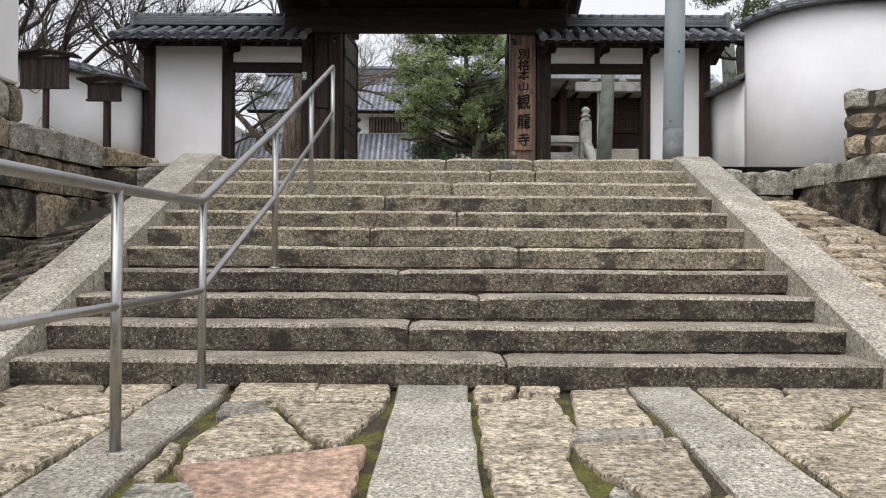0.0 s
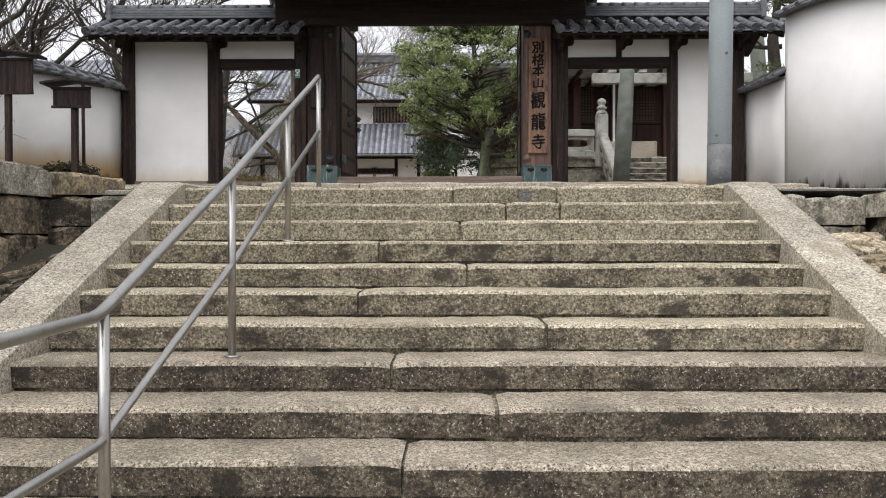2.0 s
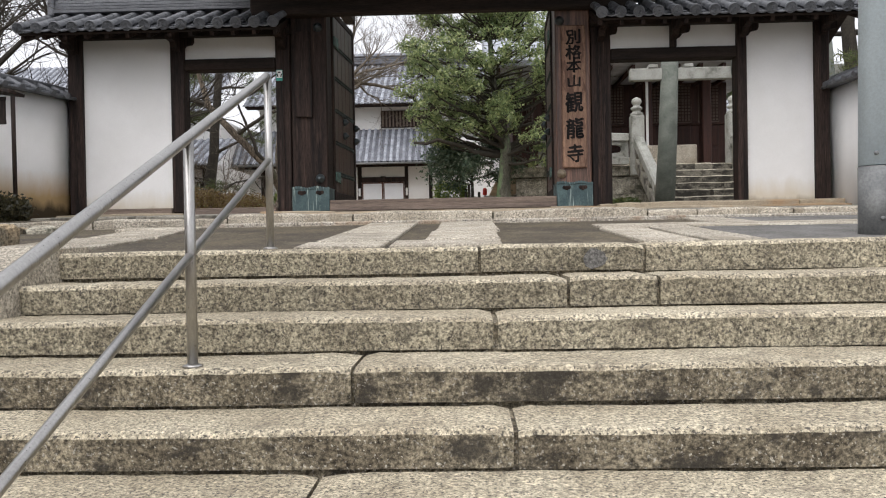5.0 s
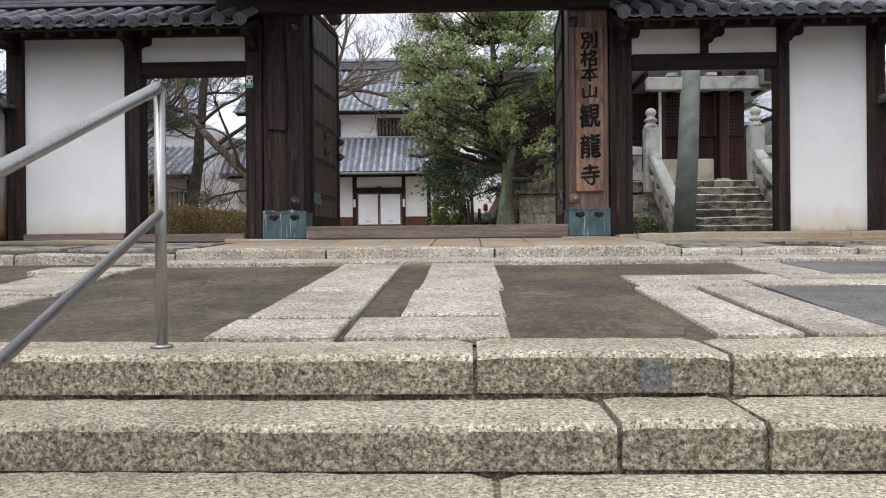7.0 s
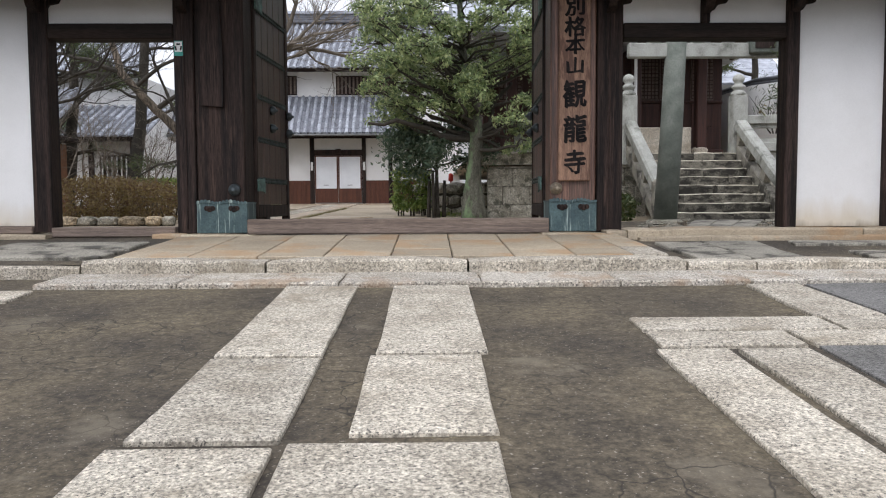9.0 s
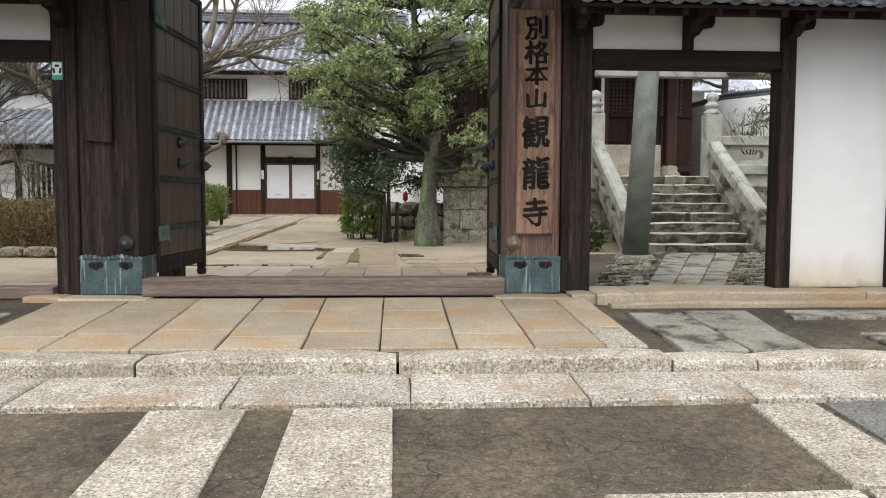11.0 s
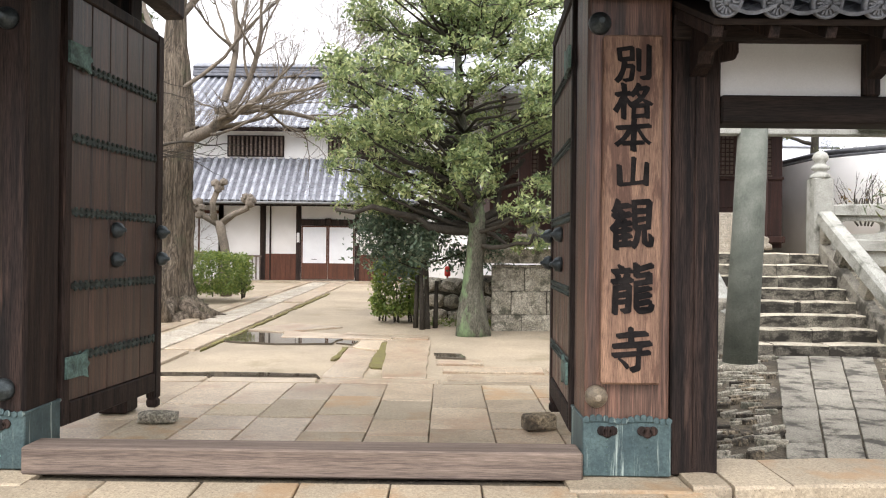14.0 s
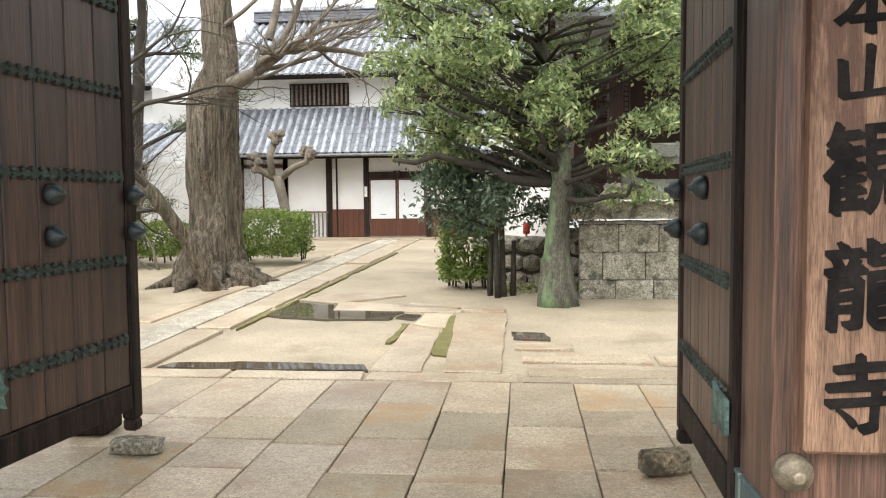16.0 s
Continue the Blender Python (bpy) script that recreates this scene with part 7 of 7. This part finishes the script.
def bush(name, label, boxes, m, count, size, seed, loc, stems=True, group=""):
    b = thing(name, loc, label, "bush", group)
    g = random.Random(seed)
    pts = []
    for (x0, x1, y0, y1, z0, z1), k in boxes:
        for i in range(k):
            u, v, w = g.uniform(-1, 1), g.uniform(-1, 1), g.uniform(-1, 1)
            s = max(abs(u), abs(v), abs(w)) or 1
            f = g.uniform(0.72, 1.0) / s if g.random() < 0.8 else 1
            q = Vector((u * f, v * f, w * f))
            q *= 1 + 0.14 * noise.noise(q * 2.5 + Vector((seed, 0, 0)))
            q = q.lerp(q.normalized() * min(1.15, q.length), 0.35)
            pts.append(((x0 + x1) / 2 + q.x * (x1 - x0) / 2, (y0 + y1) / 2 + q.y * (y1 - y0) / 2, max(z0, (z0 + z1) / 2 + q.z * (z1 - z0) / 2)))
    leaves("foliage", pts, count, size, (0.05, 0.05, 0.04), m, b, seed, 0.4, 0.45)
    if stems:
        for i in range(10):
            bx = boxes[i % len(boxes)][0]
            x, y = g.uniform(bx[0] + 0.1, bx[1] - 0.1), g.uniform(bx[2] + 0.1, bx[3] - 0.1)
            bm = bmesh.new()
            tube(bm, [(x, y, bx[4] - 0.15), (x + g.uniform(-0.1, 0.1), y, (bx[4] + bx[5]) / 2)], [0.02, 0.012], 5)
            part("stem", bm, bark_dark, b)
    return b


bush("hedge", "clipped bright green box hedge", [((-6.6, -4.5, 29.4, 31.0, 2.75, 3.72), 1500)], leaf_hedge, 9, 0.075, 2, (-5.5, 30.2, 2.55))
bush("hedge", "low clipped green hedge behind the bare tree", [((-9.0, -7.0, 29.0, 30.4, 2.75, 3.5), 900)], leaf_hedge, 9, 0.08, 4, (-8.0, 29.7, 2.55))
bush("low_shrub", "loose yellow-green shrub at the foot of the evergreen", [((-0.95, -0.05, 25.6, 26.4, 2.6, 3.62), 420)], leaf_hedge, 9, 0.09, 5, (-0.5, 26.0, 2.42))
bush("azalea", "brown winter-leaved clipped azalea", [((-7.1, -6.0, 21.6, 23.0, 2.45, 3.3), 520), ((-6.15, -4.95, 21.7, 22.9, 2.45, 3.15), 520)], leaf_brown, 9, 0.06, 6, (-6.0, 22.3, 2.38), True, "azaleas by the court")
bush("azalea", "brown-green clipped azalea mound", [((-9.4, -7.0, 22.4, 24.2, 2.5, 3.3), 900)], leaf_brown, 9, 0.06, 7, (-8.2, 23.3, 2.38), True, "azaleas by the court")
bush("azalea", "brown clipped azalea mound", [((-7.6, -5.9, 23.4, 24.8, 2.5, 3.3), 900)], leaf_brown, 7, 0.06, 9, (-6.8, 24.1, 2.38), True, "azaleas by the court")
stone_wall("bed_edging", "low rough stones edging the azalea bed", (-9.6, 21.7), (-4.9, 21.35), 2.36, 2.56, 1, 0.4, [ashlar, rubble_warm], random.Random(4), 0.25)
stone_wall("court_stone_pile", "pale fieldstone wall behind the shrubs", (-0.6, 27.6), (1.35, 26.0), 2.4, 3.3, 3, 0.5, [ashlar, ashlar, granite_white], random.Random(14), 0.4, 0.02, 0.2)
bush("moss_mound", "yellow-green moss at the foot of the trees", [((0.1, 1.5, 25.3, 26.2, 2.36, 2.5), 400)], leaf_hedge, 5, 0.05, 31, (0.8, 25.7, 2.42), False)
bm = bmesh.new()
lathe(bm, [(0.02, -0.9), (0.02, 0.0), (0.06, 0.01), (0.065, 0.05), (0.06, 0.17), (0.035, 0.21)], (0.50, 26.95, 3.32), 14)
solid("red_marker", bm, red_paint, "small red enamelled marker among the shrubs", "marker")
# potted plants behind the parapet
bush("potted_shrub", "bare reddish shrub behind the parapet", [((8.0, 8.6, 25.2, 25.7, 4.75, 5.1), 20)], leaf_brown, 3, 0.07, 51, (8.3, 25.4, 3.9))
bm = bmesh.new()
e_ = []
for i in range(5):
    limb(bm, random.Random(60 + i), (8.2 + 0.06 * i, 25.4, 4.4), (0.3 * (i - 2), 0.1, 1.0), 0.55, 0.02, 2, e_, 0.6, 3, 5)
solid("bare_shrub", bm, bark_dark, "dark leafless shrub behind the parapet", "shrub")
bush("potted_plant", "green leafy plant behind the parapet", [((8.9, 9.5, 25.0, 25.4, 4.7, 5.15), 110)], leaf_hedge, 6, 0.09, 52, (9.2, 25.2, 3.9))
bush("potted_plant", "green leafy plant by the stairs", [((7.7, 8.2, 22.6, 23.0, 2.5, 4.2), 90)], leaf_hedge, 5, 0.10, 53, (7.95, 22.8, 2.4))
bush("fern_clump", "dark ferns beside the shrine steps", [((3.5, 4.2, 22.4, 24.2, 2.4, 2.9), 250)], leaf_pine, 6, 0.11, 54, (3.9, 23.3, 2.4), False)
# dry grass along the foot of the curved wall
bush("dry_grass", "dark dry grass tuft along the white wall", [((-6.75, -5.95, 13.5, 14.2, 2.05, 2.62), 700)], grass_dry, 10, 0.07, 61, (-6.4, 13.9, 2.1), False)
bush("dry_grass", "brown dead weeds under the notice boards", [((-8.6, -6.2, 12.3, 13.1, 2.05, 2.4), 500)], grass_dry, 9, 0.08, 62, (-7.4, 12.7, 2.1), False)
stone_wall("bed_stones_left", "rough stones along the wall foot", (-7.6, 11.7), (-4.7, 12.4), 2.0, 2.22, 1, 0.5, [ashlar, rubble_warm], random.Random(15), 0.35)

# ---- trees beyond the walls ----
def bare_far(x, y, h, seed, r=0.22, dark=True):
    t = thing("far_bare_tree", (x, y, 2.2), "tall bare tree beyond the wall", "tree", "bare trees beyond the walls")
    g = random.Random(seed)
    bm = bmesh.new()
    tube(bm, [(x, y, 1.5), (x + 0.2, y, h * 0.4), (x + 0.1, y, h * 0.7)], [r, r * 0.8, r * 0.5], 10)
    part("trunk", bm, bark_dark if dark else twig, t)
    e = []
    for i in range(7):
        bm = bmesh.new()
        a = g.uniform(0, 6.28)
        limb(bm, g, (x + 0.15, y, h * g.uniform(0.35, 0.7)), (math.cos(a), math.sin(a) * 0.6, 0.8), h * 0.28, r * 0.4, 3, e, 0.8, 4, 6, 0.1, 0.3)
        part("limb", bm, bark_dark if dark else twig, t)


for x, y, h, s in ((-9.3, 15.6, 9, 1), (-11.5, 18, 10, 2), (-8.2, 20.5, 8.5, 3), (-14, 24, 11, 4), (-10.6, 26, 10, 5), (9.0, 40, 12, 7)):
    bare_far(x, y, h, s)


def pine(x, y, h, seed, lean=0.3):
    t, ends = tree("pine_tree", (x, y, 2.3), "garden pine with flat needle pads", [(x, y, 2.0), (x + lean, y, h * 0.5), (x + lean * 1.6, y, h * 0.8), (x + lean * 1.2, y, h)], [0.22, 0.17, 0.11, 0.05],
                   [((x + lean * 1.2, y, h * (0.5 + 0.07 * i)), (math.cos(i * 2.2), math.sin(i * 2.2) * 0.7, 0.15), 1.5 - 0.12 * i, 0.06) for i in range(8)], bark_dark, seed, 2, 3, 6, bark_dark, 0.7, 0.02, 0.25)
    leaves("needles", ends, 20, 0.16, (0.16, 0.16, 0.05), leaf_pine, t, seed, 0.3, 0.12)


pine(8.3, 19.0, 7.5, 71, -0.6)
pine(-9.5, 31, 10.5, 72, 0.5)
pine(-11.0, 30, 8.5, 73, 0.3)
pine(10.5, 33, 9.0, 74, 0.3)
# hall roof rising behind the gate's side roof
hall2 = thing("far_hall_roof", (6.5, 52, 3.0), "grey-green hall roof with carved gable ornament far behind", "roof")
bm = bmesh.new()
box(bm, -1.0, 18, 52, 60, 2.5, 9.5, 0.05)
part("wall", bm, plaster, hall2)
bm = bmesh.new()
for i in range(16):
    s = i * 0.6
    box(bm, -2.5, 20, s, s + 0.62, -0.1, 0.05, 0.03, 0, pose(0, 49.5, 9.2) @ Matrix.Rotation(radians(34), 4, "X"))
part("roof", bm, tile_far, hall2)
